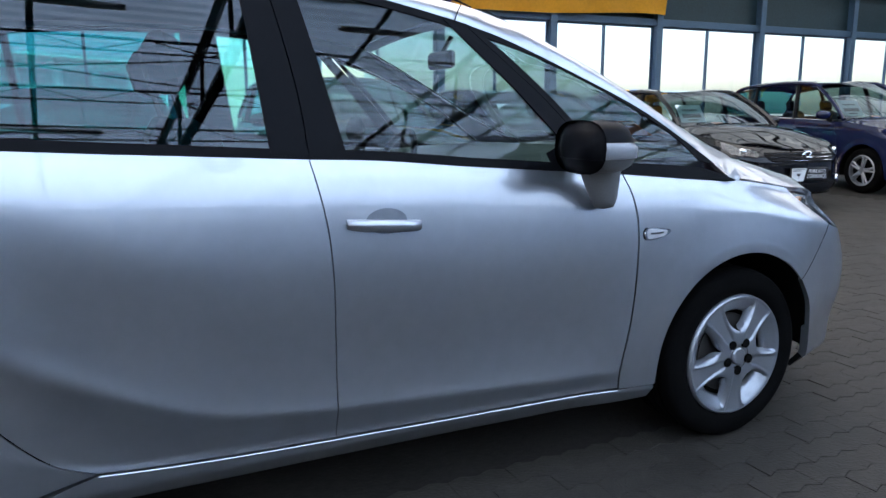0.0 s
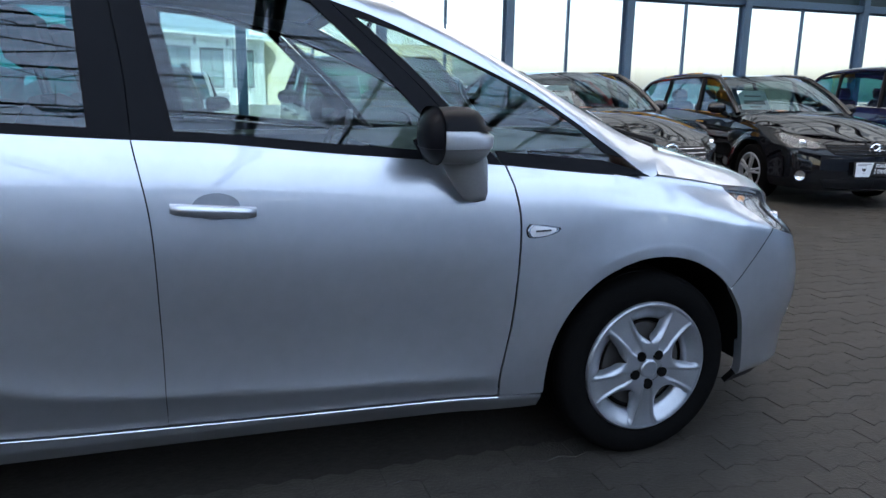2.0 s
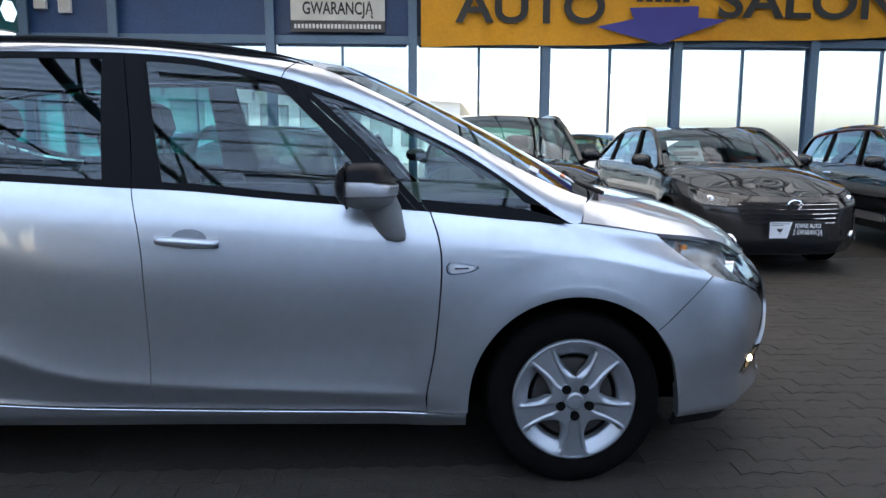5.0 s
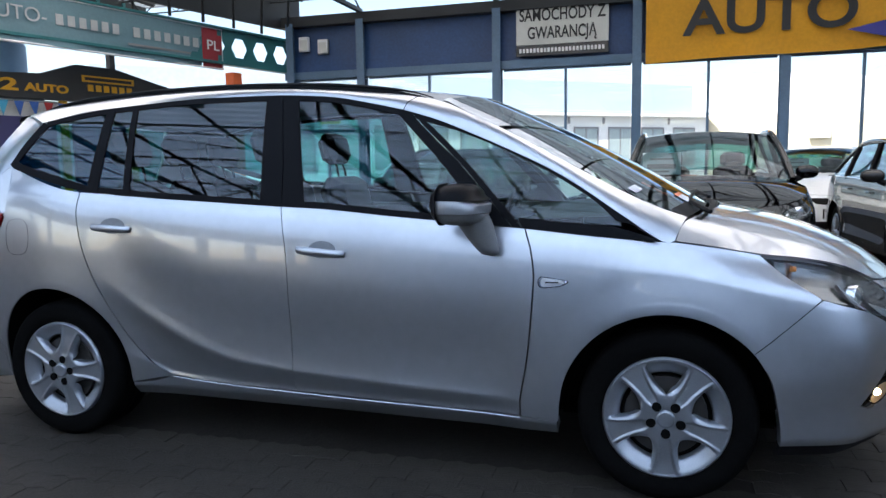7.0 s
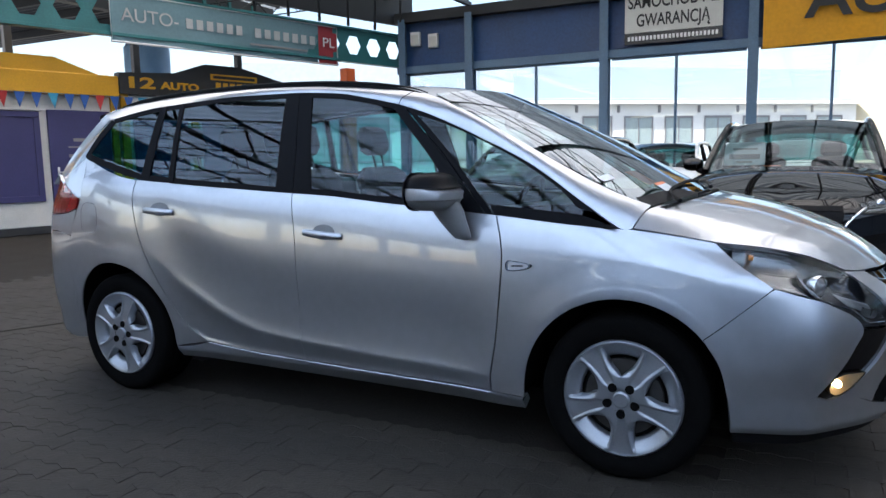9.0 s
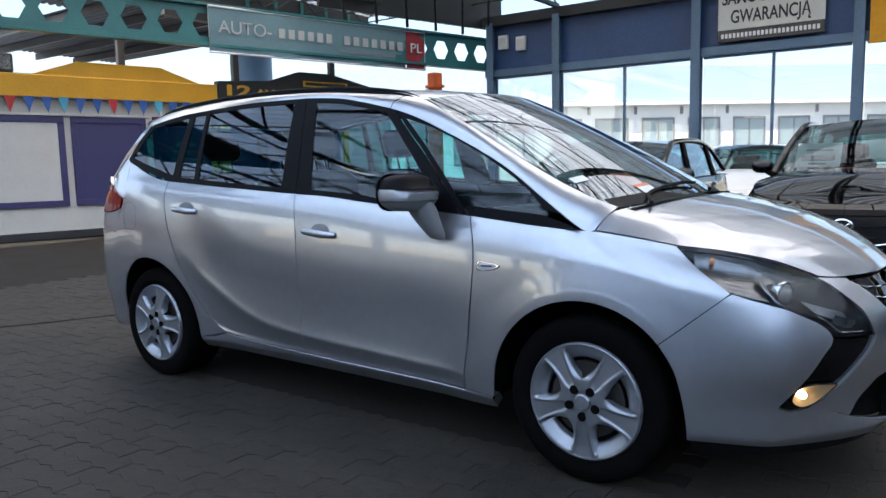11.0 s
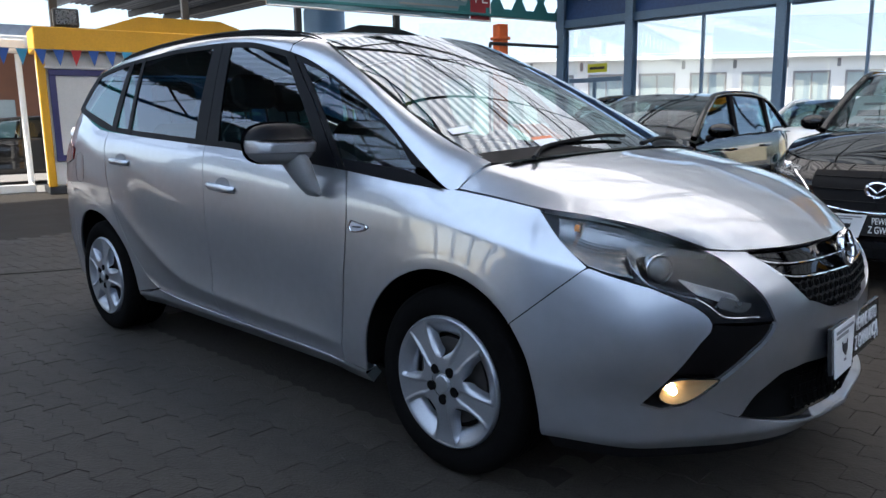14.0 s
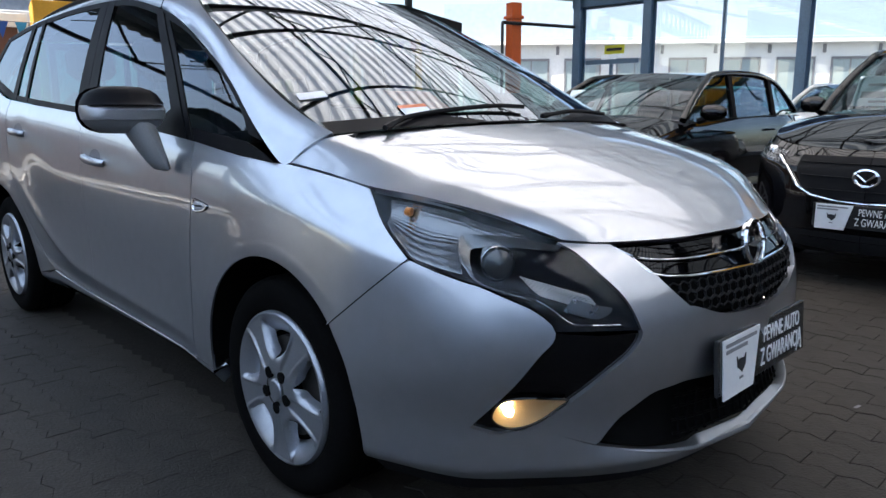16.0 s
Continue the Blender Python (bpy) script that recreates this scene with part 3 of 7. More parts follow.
panel("tailgate_lower", [(-3.63, 0.872), (-4.1, 0.86), (-4.75, 0.842)], [(-3.63, 1.12), (-4.1, 1.12), (-4.75, 1.12)], [(-3.63, 0.872), (-3.63, 1.12)], [(-4.75, 0.842), (-4.75, 1.12)], SILVER, nu=16, nv=8)
panel("side_sill", [(-2.362, 0.225), (-2.0, 0.22), (-1.4, 0.215), (-0.7, 0.212), (-0.40, 0.225)], [(-2.362, 0.288), (-2.26, 0.298), (-2.16, 0.327), (-2.0, 0.315), (-1.79, 0.306), (-1.561, 0.300), (-1.256, 0.293), (-0.9, 0.289), (-0.547, 0.286), (-0.40, 0.284)],
              [(-2.362, 0.225), (-2.362, 0.288)], [(-0.40, 0.225), (-0.40, 0.284)], SILVER, nu=40, nv=10, depth=0.05)
sill_edge = [(u, z - 0.007) for u, z in SILL_LINE]
for g_ in (Geo().tube(on_skin([line(sill_edge, 40)], 0.0025)[0], 0.003, 6),):
    part("sill_edge", g_, SILVER, van)
    part("sill_edge", g_.mirrored(), SILVER, van)
# nose: cheeks, lower lip, middle
HL_TOP = [(0.328, 0.932), (0.518, 0.915), (0.761, 0.882), (0.909, 0.831), (0.979, 0.792), (1.023, 0.75), (1.077, 0.686), (1.108, 0.628), (1.112, 0.612)]
HL_LOW = [(0.328, 0.912), (0.439, 0.85), (0.538, 0.789), (0.603, 0.768), (0.738, 0.735), (0.853, 0.682), (0.893, 0.652), (0.906, 0.627)]
TRIM_OUT = [(0.713, 0.392), (0.804, 0.487), (0.868, 0.568), (0.900, 0.602), (0.906, 0.625)]
TRIM_IN = [(0.78, 0.372), (0.846, 0.383), (0.938, 0.444), (1.02, 0.513), (1.077, 0.556), (1.108, 0.592), (1.113, 0.608)]
GRILLE = [(1.076, 0.806), (1.151, 0.753), (1.20, 0.70), (1.25, 0.655), (1.388, 0.615), (1.58, 0.60)]
INTAKE_TOP = [(1.022, 0.327), (1.072, 0.39), (1.155, 0.449), (1.253, 0.463), (1.373, 0.452), (1.58, 0.445)]
INTAKE_LOW = [(1.022, 0.325), (1.19, 0.292), (1.4, 0.262), (1.58, 0.252)]
panel("bumper_cheek", [(0.385, 0.383), (0.55, 0.386), (0.713, 0.388)], [(0.292, 0.593), (0.420, 0.692), (0.543, 0.784), (0.603, 0.766), (0.738, 0.733), (0.853, 0.680), (0.893, 0.650), (0.905, 0.624)],
      [(0.385, 0.383), (0.352, 0.50), (0.292, 0.593)], [(0.713, 0.388)] + TRIM_OUT[1:], SILVER, nu=34, nv=26, gap=0.0012, curved=(1, 0, 1, 1))
panel("bumper_lip", [(0.400, 0.254), (0.7, 0.246), (1.05, 0.232), (1.58, 0.220)], [(0.385, 0.385), (0.55, 0.388), (0.713, 0.390), (0.78, 0.371), (0.846, 0.382), (0.93, 0.36), (1.022, 0.325)] + INTAKE_LOW[1:],
      [(0.400, 0.254), (0.397, 0.31), (0.385, 0.385)], [(1.58, 0.220), (1.58, 0.252)], SILVER, nu=44, nv=12, gap=0.0, depth=0.03, curved=(1, 1, 1, 1))
panel("nose_strut", [(1.112, 0.610), (1.18, 0.635), (1.25, 0.655)], [(0.935, 0.816), (1.0, 0.811), (1.076, 0.806)], [(1.112, 0.610), (1.077, 0.686), (1.023, 0.75), (0.979, 0.792), (0.935, 0.816)], GRILLE[:4][::-1], SILVER, nu=14, nv=20, gap=0.0)
panel("nose_middle", [(0.846, 0.383), (0.93, 0.36)] + INTAKE_TOP, [(1.112, 0.610), (1.18, 0.635)] + GRILLE[3:], [(0.846, 0.383), (0.938, 0.444), (1.02, 0.513), (1.077, 0.556), (1.108, 0.592), (1.112, 0.610)], [(1.58, 0.445), (1.58, 0.60)], SILVER, nu=44, nv=16, gap=0.0, curved=(0, 1, 1, 1))
panel("fog_lamp_bezel", [(0.713, 0.392), (0.78, 0.372)], [(0.906, 0.625), (1.0, 0.613), (1.113, 0.608)], TRIM_OUT, TRIM_IN, GLOSS_BLACK, nu=14, nv=24, lift=-0.012, depth=0.03, label="glossy black bezel round the fog lamp")
# backings blacker than the plastic: shade inside the openings is in their colour
panel("lower_intake", INTAKE_LOW, INTAKE_TOP, [(1.022, 0.325), (1.022, 0.327)], [(1.58, 0.252), (1.58, 0.445)], DARK, nu=24, nv=8, lift=-0.045, depth=0.0)
panel("grille_back", [(1.076, 0.804)] + GRILLE[1:], [(1.076, 0.806), (1.3, 0.806), (1.58, 0.806)], [(1.076, 0.804), (1.076, 0.806)], [(1.58, 0.60), (1.58, 0.806)], DARK, nu=20, nv=8, lift=-0.035, depth=0.0)
panel("front_chin", [(0.42, 0.19), (1.0, 0.18), (1.58, 0.18)], [(0.402, 0.268), (0.7, 0.262), (1.05, 0.243), (1.58, 0.226)], [(0.42, 0.19), (0.402, 0.268)], [(1.58, 0.18), (1.58, 0.226)], PLASTIC, nu=20, nv=6, lift=-0.008, depth=0.02)


def rod(name, pts, r, mat, parent=van, lift=0.0, n=24, label="", both=True, flat=1.0, sides=8):
    """A moulding that follows the skin along (u, z)."""
    P = on_skin([line(pts, n)], lift)[0]
    rr = r if not isinstance(r, tuple) else [r[0] + (r[1] - r[0]) * i / n for i in range(n + 1)]
    g = Geo().tube(P, rr, sides, flat)
    a = part(name, g, mat, parent, label)
    if both:
        part(name, g.mirrored(), mat, parent, label)
    return a


for g_ in (Geo().tube(on_skin([line([(0.293, 0.594), (0.420, 0.692), (0.541, 0.783)], 20)], 0.0)[0], 0.0016, 5),):
    part("bumper_joint", g_, DARK, van)
    part("bumper_joint", g_.mirrored(), DARK, van)
# grille: chrome wing bar, dark upper strip, honeycomb
panel("grille_upper_bar", [(1.105, 0.783), (1.15, 0.748), (1.3, 0.728), (1.58, 0.722)], [(1.085, 0.802), (1.3, 0.800), (1.58, 0.798)], [(1.105, 0.783), (1.085, 0.802)], [(1.58, 0.722), (1.58, 0.798)], GLOSS_BLACK, nu=20, nv=8, lift=-0.012, depth=0.012)
rod("chrome_wing", [(1.125, 0.775), (1.165, 0.738), (1.3, 0.722), (1.58, 0.716)], (0.0025, 0.0045), CHROME, lift=-0.002, label="chrome grille bar")
rod("chrome_edge", [(1.085, 0.803), (1.15, 0.775), (1.3, 0.762), (1.58, 0.757)], (0.002, 0.0035), CHROME, lift=-0.006)
hexes = Geo()
for k in range(5):
    for i in range(17):
        u, z = 1.58 - i * 0.036 - (k % 2) * 0.018, 0.700 - k * 0.026
        if z - 0.012 < ease(GRILLE[::1])(u) and u < 1.40 or u < 1.16:
            continue
        if z < ease(GRILLE)(u) + 0.012:
            continue
        ring = [(u + 0.019 * math.cos(radians(60 * j + 30)), z + 0.0155 * math.sin(radians(60 * j + 30))) for j in range(7)]
        P = on_skin([[(min(a, 1.58), b) for a, b in ring]], -0.012)[0]
        hexes.tube(P, 0.003, 4, cap=False)
part("grille_mesh", hexes, PLASTIC, van, "black honeycomb grille")
part("grille_mesh", hexes.mirrored(), PLASTIC, van, "black honeycomb grille")
bars = Geo()
for z in (0.305, 0.335, 0.365, 0.395):
    P = on_skin([line([(1.25, z + 0.01), (1.4, z), (1.58, z - 0.005)], 12)], -0.022)[0]
    bars.tube(P, 0.004, 5)
for i in range(9):
    u = 1.27 + i * 0.036
    bars.tube(on_skin([[(u, 0.30), (u + 0.004, 0.35), (u, 0.41)]], -0.022)[0], 0.004, 5)
# same deep black, with the opening's shade in the colour
part("intake_mesh", bars, DARK, van)
part("intake_mesh", bars.mirrored(), DARK, van)
rod("intake_lip", [(1.09, 0.306), (1.19, 0.286), (1.4, 0.256), (1.58, 0.246)], (0.002, 0.012), SILVER, lift=-0.001, label="silver lower lip of the bumper")
# round badge on the grille: ring with a plain cross bar
badge = part("front_badge", Geo().lathe([(0.050, 0.012), (0.061, 0.004), (0.064, -0.006), (0.060, -0.013), (0.053, -0.012), (0.050, -0.004), (0.050, 0.012)], 40), CHROME, van, "round chrome badge", place=pose(0.960, 0, 0.772, -10, 0, 90))
part("cross_bar", Geo().prism([(-0.070, 0.001), (-0.012, 0.003), (-0.008, 0.016), (0.070, -0.001), (0.012, -0.003), (0.008, -0.016)], 0.006), CHROME, badge, place=pose(0, -0.012, 0))
part("back_plate", Geo().lathe([(0.05, 0.0), (0.0, 0.0)], 24), GLOSS_BLACK, badge, place=pose(0, -0.002, 0))

# bonnet
BON = [(0.023, 0.982), (0.17, 0.961), (0.328, 0.936), (0.518, 0.919), (0.761, 0.886), (0.909, 0.836), (0.945, 0.822)]
LIP = [(0.945, 0.822), (1.0, 0.816), (1.076, 0.811), (1.3, 0.808), (1.58, 0.806)]
side_edge = [tuple(skin(*p)) for p in BON]
front_edge = [tuple(skin(*p)) for p in LIP]
COWL = [tuple(skin(0.023, 0.982)), (0.045, -0.78, 1.035), (0.075, -0.72, 1.055), (0.15, -0.50, 1.070), (0.21, -0.25, 1.078), (0.23, 0.0, 1.081)]
CENTRE = [(0.23, 0.0, 1.081), (0.45, 0.0, 1.025), (0.6, 0.0, 0.975), (0.74, 0.0, 0.920), (0.84, 0.0, 0.865), front_edge[-1]]
rows_b = coons(line(COWL, 60), line(front_edge, 60), line(side_edge, 60), line(CENTRE, 60), 30, 36, 0.0012)
nb = len(rows_b) - 1
rows_b = [[p + np.array((0, 0, 0.030 * math.sin(math.pi * j / nb) * math.sin(math.pi * min(1, i / 30 * 1.0) * 0.5) * (1 - 0.55 * i / 30))) for i, p in enumerate(row)] for j, row in enumerate(rows_b)]
full = [row + [np.array((p[0], -p[1], p[2])) for p in row[-2::-1]] for row in rows_b]
for row in full:
    row[len(row) // 2][1] = 0.0
part("bonnet", flanged(full, 0.02, Vector((0.4, 0, 0.3))), SILVER, van, "silver bonnet with a rolled front edge")

# windscreen, pillars, roof
SCREEN_SIDE = [(0.065, -0.735, 1.063), (-0.05, -0.745, 1.105), (-0.20, -0.748, 1.176), (-0.42, -0.732, 1.294), (-0.62, -0.704, 1.400), (-0.80, -0.668, 1.486), (-0.93, -0.632, 1.540)]
SCREEN_BASE = [(0.065, -0.735, 1.063), (0.12, -0.50, 1.078), (0.16, -0.25, 1.088), (0.175, 0.0, 1.092)]
HEADER = [(-0.93, -0.632, 1.540), (-0.88, -0.40, 1.576), (-0.855, -0.2, 1.590), (-0.845, 0.0, 1.593)]
SCREEN_MID = [(0.175, 0.0, 1.092), (0.0, 0.0, 1.192), (-0.21, 0.0, 1.307), (-0.44, 0.0, 1.419), (-0.65, 0.0, 1.511), (-0.845, 0.0, 1.593)]
ROOF_SIDE = [(-0.93, -0.632, 1.540), (-1.1, -0.634, 1.572), (-1.5, -0.628, 1.616), (-2.0, -0.624, 1.634), (-2.5, -0.615, 1.624), (-2.95, -0.59, 1.594), (-3.20, -0.562, 1.560)]
ROOF_MID = [(-0.845, 0, 1.593), (-1.1, 0, 1.624), (-1.5, 0, 1.652), (-2.0, 0, 1.662), (-2.5, 0, 1.652), (-2.95, 0, 1.625), (-3.25, 0, 1.588)]


def whole(low, high, left, right, nu, nv, gap=0.0015):
    rows = coons(line(low, 60), line(high, 60), line(left, 60), line(right, 60), nu, nv, gap)
    out = [row + [np.array((p[0], -p[1], p[2])) for p in row[-2::-1]] for row in rows]
    for row in out:
        row[len(row) // 2][1] = 0.0
    return out


screen_rows = whole(SCREEN_BASE, HEADER, SCREEN_SIDE, SCREEN_MID, 20, 24, 0.003)
sheet_s = np.linspace(-1, 1, len(screen_rows[0]))
sheet_t = np.linspace(0, 1, len(screen_rows))
even = lambda s, t: [1, t, t * t, s * s, s * s * t, s * s * t * t, s ** 4]
odd = lambda s, t: [s, s * t, s * t * t, s ** 3, s ** 3 * t]
flat_rows = np.array([[tuple(p) for p in row] for row in screen_rows])
E_ = np.array([even(s, t) for t in sheet_t for s in sheet_s])
O_ = np.array([odd(s, t) for t in sheet_t for s in sheet_s])
fit3 = [M_ @ np.linalg.lstsq(M_, flat_rows[:, :, k].ravel(), rcond=None)[0] for k, M_ in ((0, E_), (1, O_), (2, E_))]
screen_rows = [[np.array([f[j * len(sheet_s) + i] for f in fit3]) for i in range(len(sheet_s))] for j in range(len(sheet_t))]
part("windscreen", flanged(screen_rows, 0.0, Vector((-0.6, 0, 0.8))), GLASS_SCREEN, van, "windscreen reflecting the hall roof").visible_shadow = False
frit = Geo()
edge3 = line(SCREEN_SIDE, 40)
frit.grid([[Vector(p) + Vector((0, 0.0, -0.003)) for p in edge3], [Vector(p) + Vector((-0.004, 0.035, -0.003)) for p in edge3]])
for nm in (frit, frit.mirrored()):
    part("screen_border", nm, TRIM, van)
base3 = [Vector(p) for p in line(SCREEN_BASE, 30)]
base3 += [Vector((p.x, -p.y, p.z)) for p in base3[-2::-1]]
part("screen_lower_border", Geo().grid([[p + Vector((0, 0, -0.004)) for p in base3], [p + Vector((-0.06, 0, 0.028)) for p in base3]]), TRIM, van)
head3 = [Vector(p) for p in line(HEADER, 30)]
head3 += [Vector((p.x, -p.y, p.z)) for p in head3[-2::-1]]
part("screen_upper_border", Geo().grid([[p + Vector((0, 0, -0.004)) for p in head3], [p + Vector((0.07, 0, -0.030)) for p in head3]]), TRIM, van)
part("roof", flanged(whole([ROOF_SIDE[0], HEADER[1], HEADER[2], HEADER[3]], [ROOF_SIDE[-1], (-3.24, -0.3, 1.583), (-3.25, 0, 1.590)], ROOF_SIDE, ROOF_MID, 14, 34, 0.001), 0.02, Vector((-1.8, 0, 0.8))), SILVER, van, "silver roof")
# side of the roof and windscreen pillar, one band above the side windows
low_edge = [tuple(skin(x, z)) for x, z in ROOFLINE] + [tuple(skin(0.019, 0.982))]
top_edge = [(x, y - 0.002, z + 0.001) for x, y, z in ROOF_SIDE[::-1]] + [(p[0], p[1] - 0.002, p[2]) for p in SCREEN_SIDE[::-1][1:]]
rl = line(low_edge, 140)
rt = line(top_edge, 140)
band = []
for i in range(141):
    s = i / 140
    a = np.array([np.interp(s * 140, range(141), [p[k] for p in rl]) for k in range(3)])
    b = np.array([np.interp(s * 140, range(141), [p[k] for p in rt]) for k in range(3)])
    n = np.array((0.0, -abs(b[2] - a[2]), abs(b[1] - a[1])))
    n = n / (np.linalg.norm(n) + 1e-9)
    band.append([a + (b - a) * t + n * 0.009 * 4 * t * (1 - t) for t in np.linspace(0, 1, 9)])
g = flanged(band, 0.012, Vector((-1.5, 0, 1.2)))
part("roof_rail_band", g, SILVER, van, "silver roof edge and windscreen pillar")
part("roof_rail_band", g.mirrored(), SILVER, van, "silver roof edge and windscreen pillar")
# corner of the tail beside the rear window
low_d = [tuple(skin(-3.06, 1.302)), tuple(skin(-3.35, 1.22)), (-3.47, -0.73, 1.15)]
top_d = [tuple(skin(-2.89, 1.505)), (-3.05, -0.63, 1.542), (-3.20, -0.560, 1.558)]
free_panel("tail_pillar", low_d, top_d, [low_d[0], tuple(skin(-2.99, 1.40)), top_d[0]], [(-3.47, -0.73, 1.15), (-3.34, -0.66, 1.34), (-3.20, -0.560, 1.558)], SILVER, nu=14, nv=14, gap=0.0,
           bulge=lambda s, t: (0, -0.02 * 4 * t * (1 - t) * s, 0.0))
free_panel("tail_shoulder", [tuple(skin(-3.06, 1.06)), tuple(skin(-3.3, 1.13)), tuple(skin(-3.63, 1.20))], [tuple(skin(-3.06, 1.300)), tuple(skin(-3.35, 1.218)), (-3.47, -0.728, 1.148)],
           [tuple(skin(-3.06, 1.06)), tuple(skin(-3.05, 1.2)), tuple(skin(-3.06, 1.300))], [tuple(skin(-3.63, 1.20)), (-3.47, -0.728, 1.148)], SILVER, nu=12, nv=10, gap=0.0)
rw = whole([(-3.47, -0.72, 1.15), (-3.55, -0.4, 1.13), (-3.58, 0, 1.12)], [(-3.22, -0.545, 1.52), (-3.27, -0.3, 1.53), (-3.28, 0, 1.535)], [(-3.47, -0.72, 1.15), (-3.34, -0.655, 1.33), (-3.22, -0.545, 1.52)], [(-3.58, 0, 1.12), (-3.28, 0, 1.535)], 12, 10)
part("rear_window", flanged(rw, 0.0, Vector((-2.5, 0, 1.2))), GLASS_DARK, van).visible_shadow = False
sp = Geo()
prof = [(0.0, 0.0), (-0.06, -0.012), (-0.075, -0.03), (-0.06, -0.045), (0.02, -0.04)]
sp.grid([[Vector((-3.19 + a - 0.05 * (1 - abs(y / 0.56) ** 2), y, 1.564 + b + 0.03 * (1 - abs(y / 0.56) ** 2))) for a, b in prof] for y in np.linspace(-0.56, 0.56, 25)])
part("roof_spoiler", sp, SILVER, van, "silver roof spoiler")

# window band: black frames and panes
span_u, span_h = np.meshgrid(np.linspace(-3.0, -0.15, 40), np.linspace(0.04, 0.44, 12))
band_pts = [(u, belt_z(u) + h * (roof_z(u) - belt_z(u)) / 0.48) for u, h in zip(span_u.ravel(), span_h.ravel())]


def terms(u, z):
    a, b = (u + 1.5) / 1.5, (z - 1.3) / 0.25
    return [1, a, b, a * a, a * b, b * b, a ** 3, a * a * b, a ** 4]


band_xyz = np.array([tuple(skin(u, z)) for u, z in band_pts])
band_fit = np.linalg.lstsq(np.array([terms(u, z) for u, z in band_pts]), band_xyz[:, 1], rcond=None)[0]


def glass_skin(u, z):
    """The side glazing as one smooth bowed surface."""
    return Vector((u, float(np.dot(terms(u, z), band_fit)), z))


def dlo(name, low, high, left, right, mat, lift=0.0, nu=16, nv=8, depth=0.006, gap=0.0, label="", shadow=True):
    rows = coons(line(low, 60), line(high, 60), line(left, 60), line(right, 60), nu, nv, gap)
    R = [[glass_skin(p[0], p[1]) + Vector((0, -lift, lift * 0.3)) for p in row] for row in rows]
    g = flanged(R, depth, AXIS(R[nv // 2][nu // 2]))
    for h in (g, g.mirrored()):
        part(name, h, mat, van, label).visible_shadow = shadow


top_in = lambda x, d=0.024: roof_z(x) - d
low_in = lambda x, d=0.026: belt_z(x) + d
xs_ = np.linspace(-2.587, -0.62, 14)
dlo("belt_moulding", [(x, belt_z(x)) for x in xs_], [(x, low_in(x)) for x in xs_], [(-2.587, 1.174), (-2.587, 1.20)], [(-0.62, belt_z(-0.62)), (-0.62, low_in(-0.62))], TRIM, 0.003, 40, 3)
xs_ = np.linspace(-2.87, -1.03, 16)
dlo("window_top_moulding", [(x, top_in(x)) for x in xs_], [(x, roof_z(x)) for x in xs_], [(-2.87, top_in(-2.87)), (-2.87, roof_z(-2.87))], [(-1.03, top_in(-1.03)), (-1.03, roof_z(-1.03))], TRIM, 0.003, 40, 3)
dlo("quarter_lower_frame", [(-3.035, 1.306), (-2.995, 1.280), (-2.73, 1.202), (-2.587, 1.174)], [(-2.99, 1.318), (-2.955, 1.302), (-2.72, 1.238), (-2.587, 1.203)], [(-3.035, 1.306), (-2.99, 1.318)], [(-2.587, 1.174), (-2.587, 1.203)], TRIM, 0.003, 16, 3)
dlo("quarter_rear_frame", [(-3.035, 1.306), (-2.99, 1.318)], [(-2.89, 1.505), (-2.855, 1.488)], [(-3.035, 1.306), (-2.97, 1.41), (-2.89, 1.505)], [(-2.99, 1.318), (-2.93, 1.40), (-2.855, 1.488)], TRIM, 0.003, 4, 14)
dlo("centre_pillar_trim", [(-1.687, 1.118), (-1.587, 1.110)], [(-1.725, 1.588), (-1.650, 1.590)], [(-1.687, 1.118), (-1.725, 1.588)], [(-1.587, 1.110), (-1.602, 1.3), (-1.650, 1.590)], TRIM, 0.004, 5, 12, label="satin black door pillar")
dlo("front_pillar_trim", [(-1.583, 1.110), (-1.476, 1.104)], [(-1.646, 1.590), (-1.572, 1.584)], [(-1.583, 1.110), (-1.598, 1.3), (-1.646, 1.590)], [(-1.476, 1.104), (-1.572, 1.584)], TRIM, 0.004, 5, 12, label="satin black door pillar")
dlo("door_pillar_backing", [(-1.68, 1.10), (-1.485, 1.09)], [(-1.72, 1.58), (-1.575, 1.58)], [(-1.68, 1.10), (-1.72, 1.58)], [(-1.485, 1.09), (-1.575, 1.58)], TRIM, -0.006, 5, 12)
dlo("rear_window_bar", [(-2.584, 1.178), (-2.525, 1.17)], [(-2.545, 1.552), (-2.500, 1.556)], [(-2.584, 1.178), (-2.545, 1.552)], [(-2.525, 1.17), (-2.500, 1.556)], TRIM, 0.005, 4, 10)
dlo("quarter_light_bar", [(-2.388, 1.16), (-2.352, 1.158)], [(-2.408, 1.567), (-2.380, 1.568)], [(-2.388, 1.16), (-2.408, 1.567)], [(-2.352, 1.158), (-2.380, 1.568)], TRIM, 0.005, 3, 10)
# slanted frame between door window and the front quarter light
dlo("front_slant_frame", [(-0.672, 1.036), (-0.585, 1.028)], [(-1.115, 1.506), (-1.045, 1.492)], [(-0.672, 1.036), (-0.874, 1.265), (-1.0, 1.392), (-1.115, 1.506)], [(-0.585, 1.028), (-0.79, 1.255), (-0.93, 1.385), (-1.045, 1.492)], TRIM, 0.006, 5, 18)
dlo("front_slant_seal", [(-0.58, 1.028), (-0.545, 1.025)], [(-1.042, 1.496), (-1.005, 1.482)], [(-0.58, 1.028), (-0.785, 1.255), (-0.925, 1.385), (-1.042, 1.496)], [(-0.545, 1.025), (-0.745, 1.245), (-0.885, 1.380), (-1.005, 1.482)], TRIM, 0.003, 5, 18)
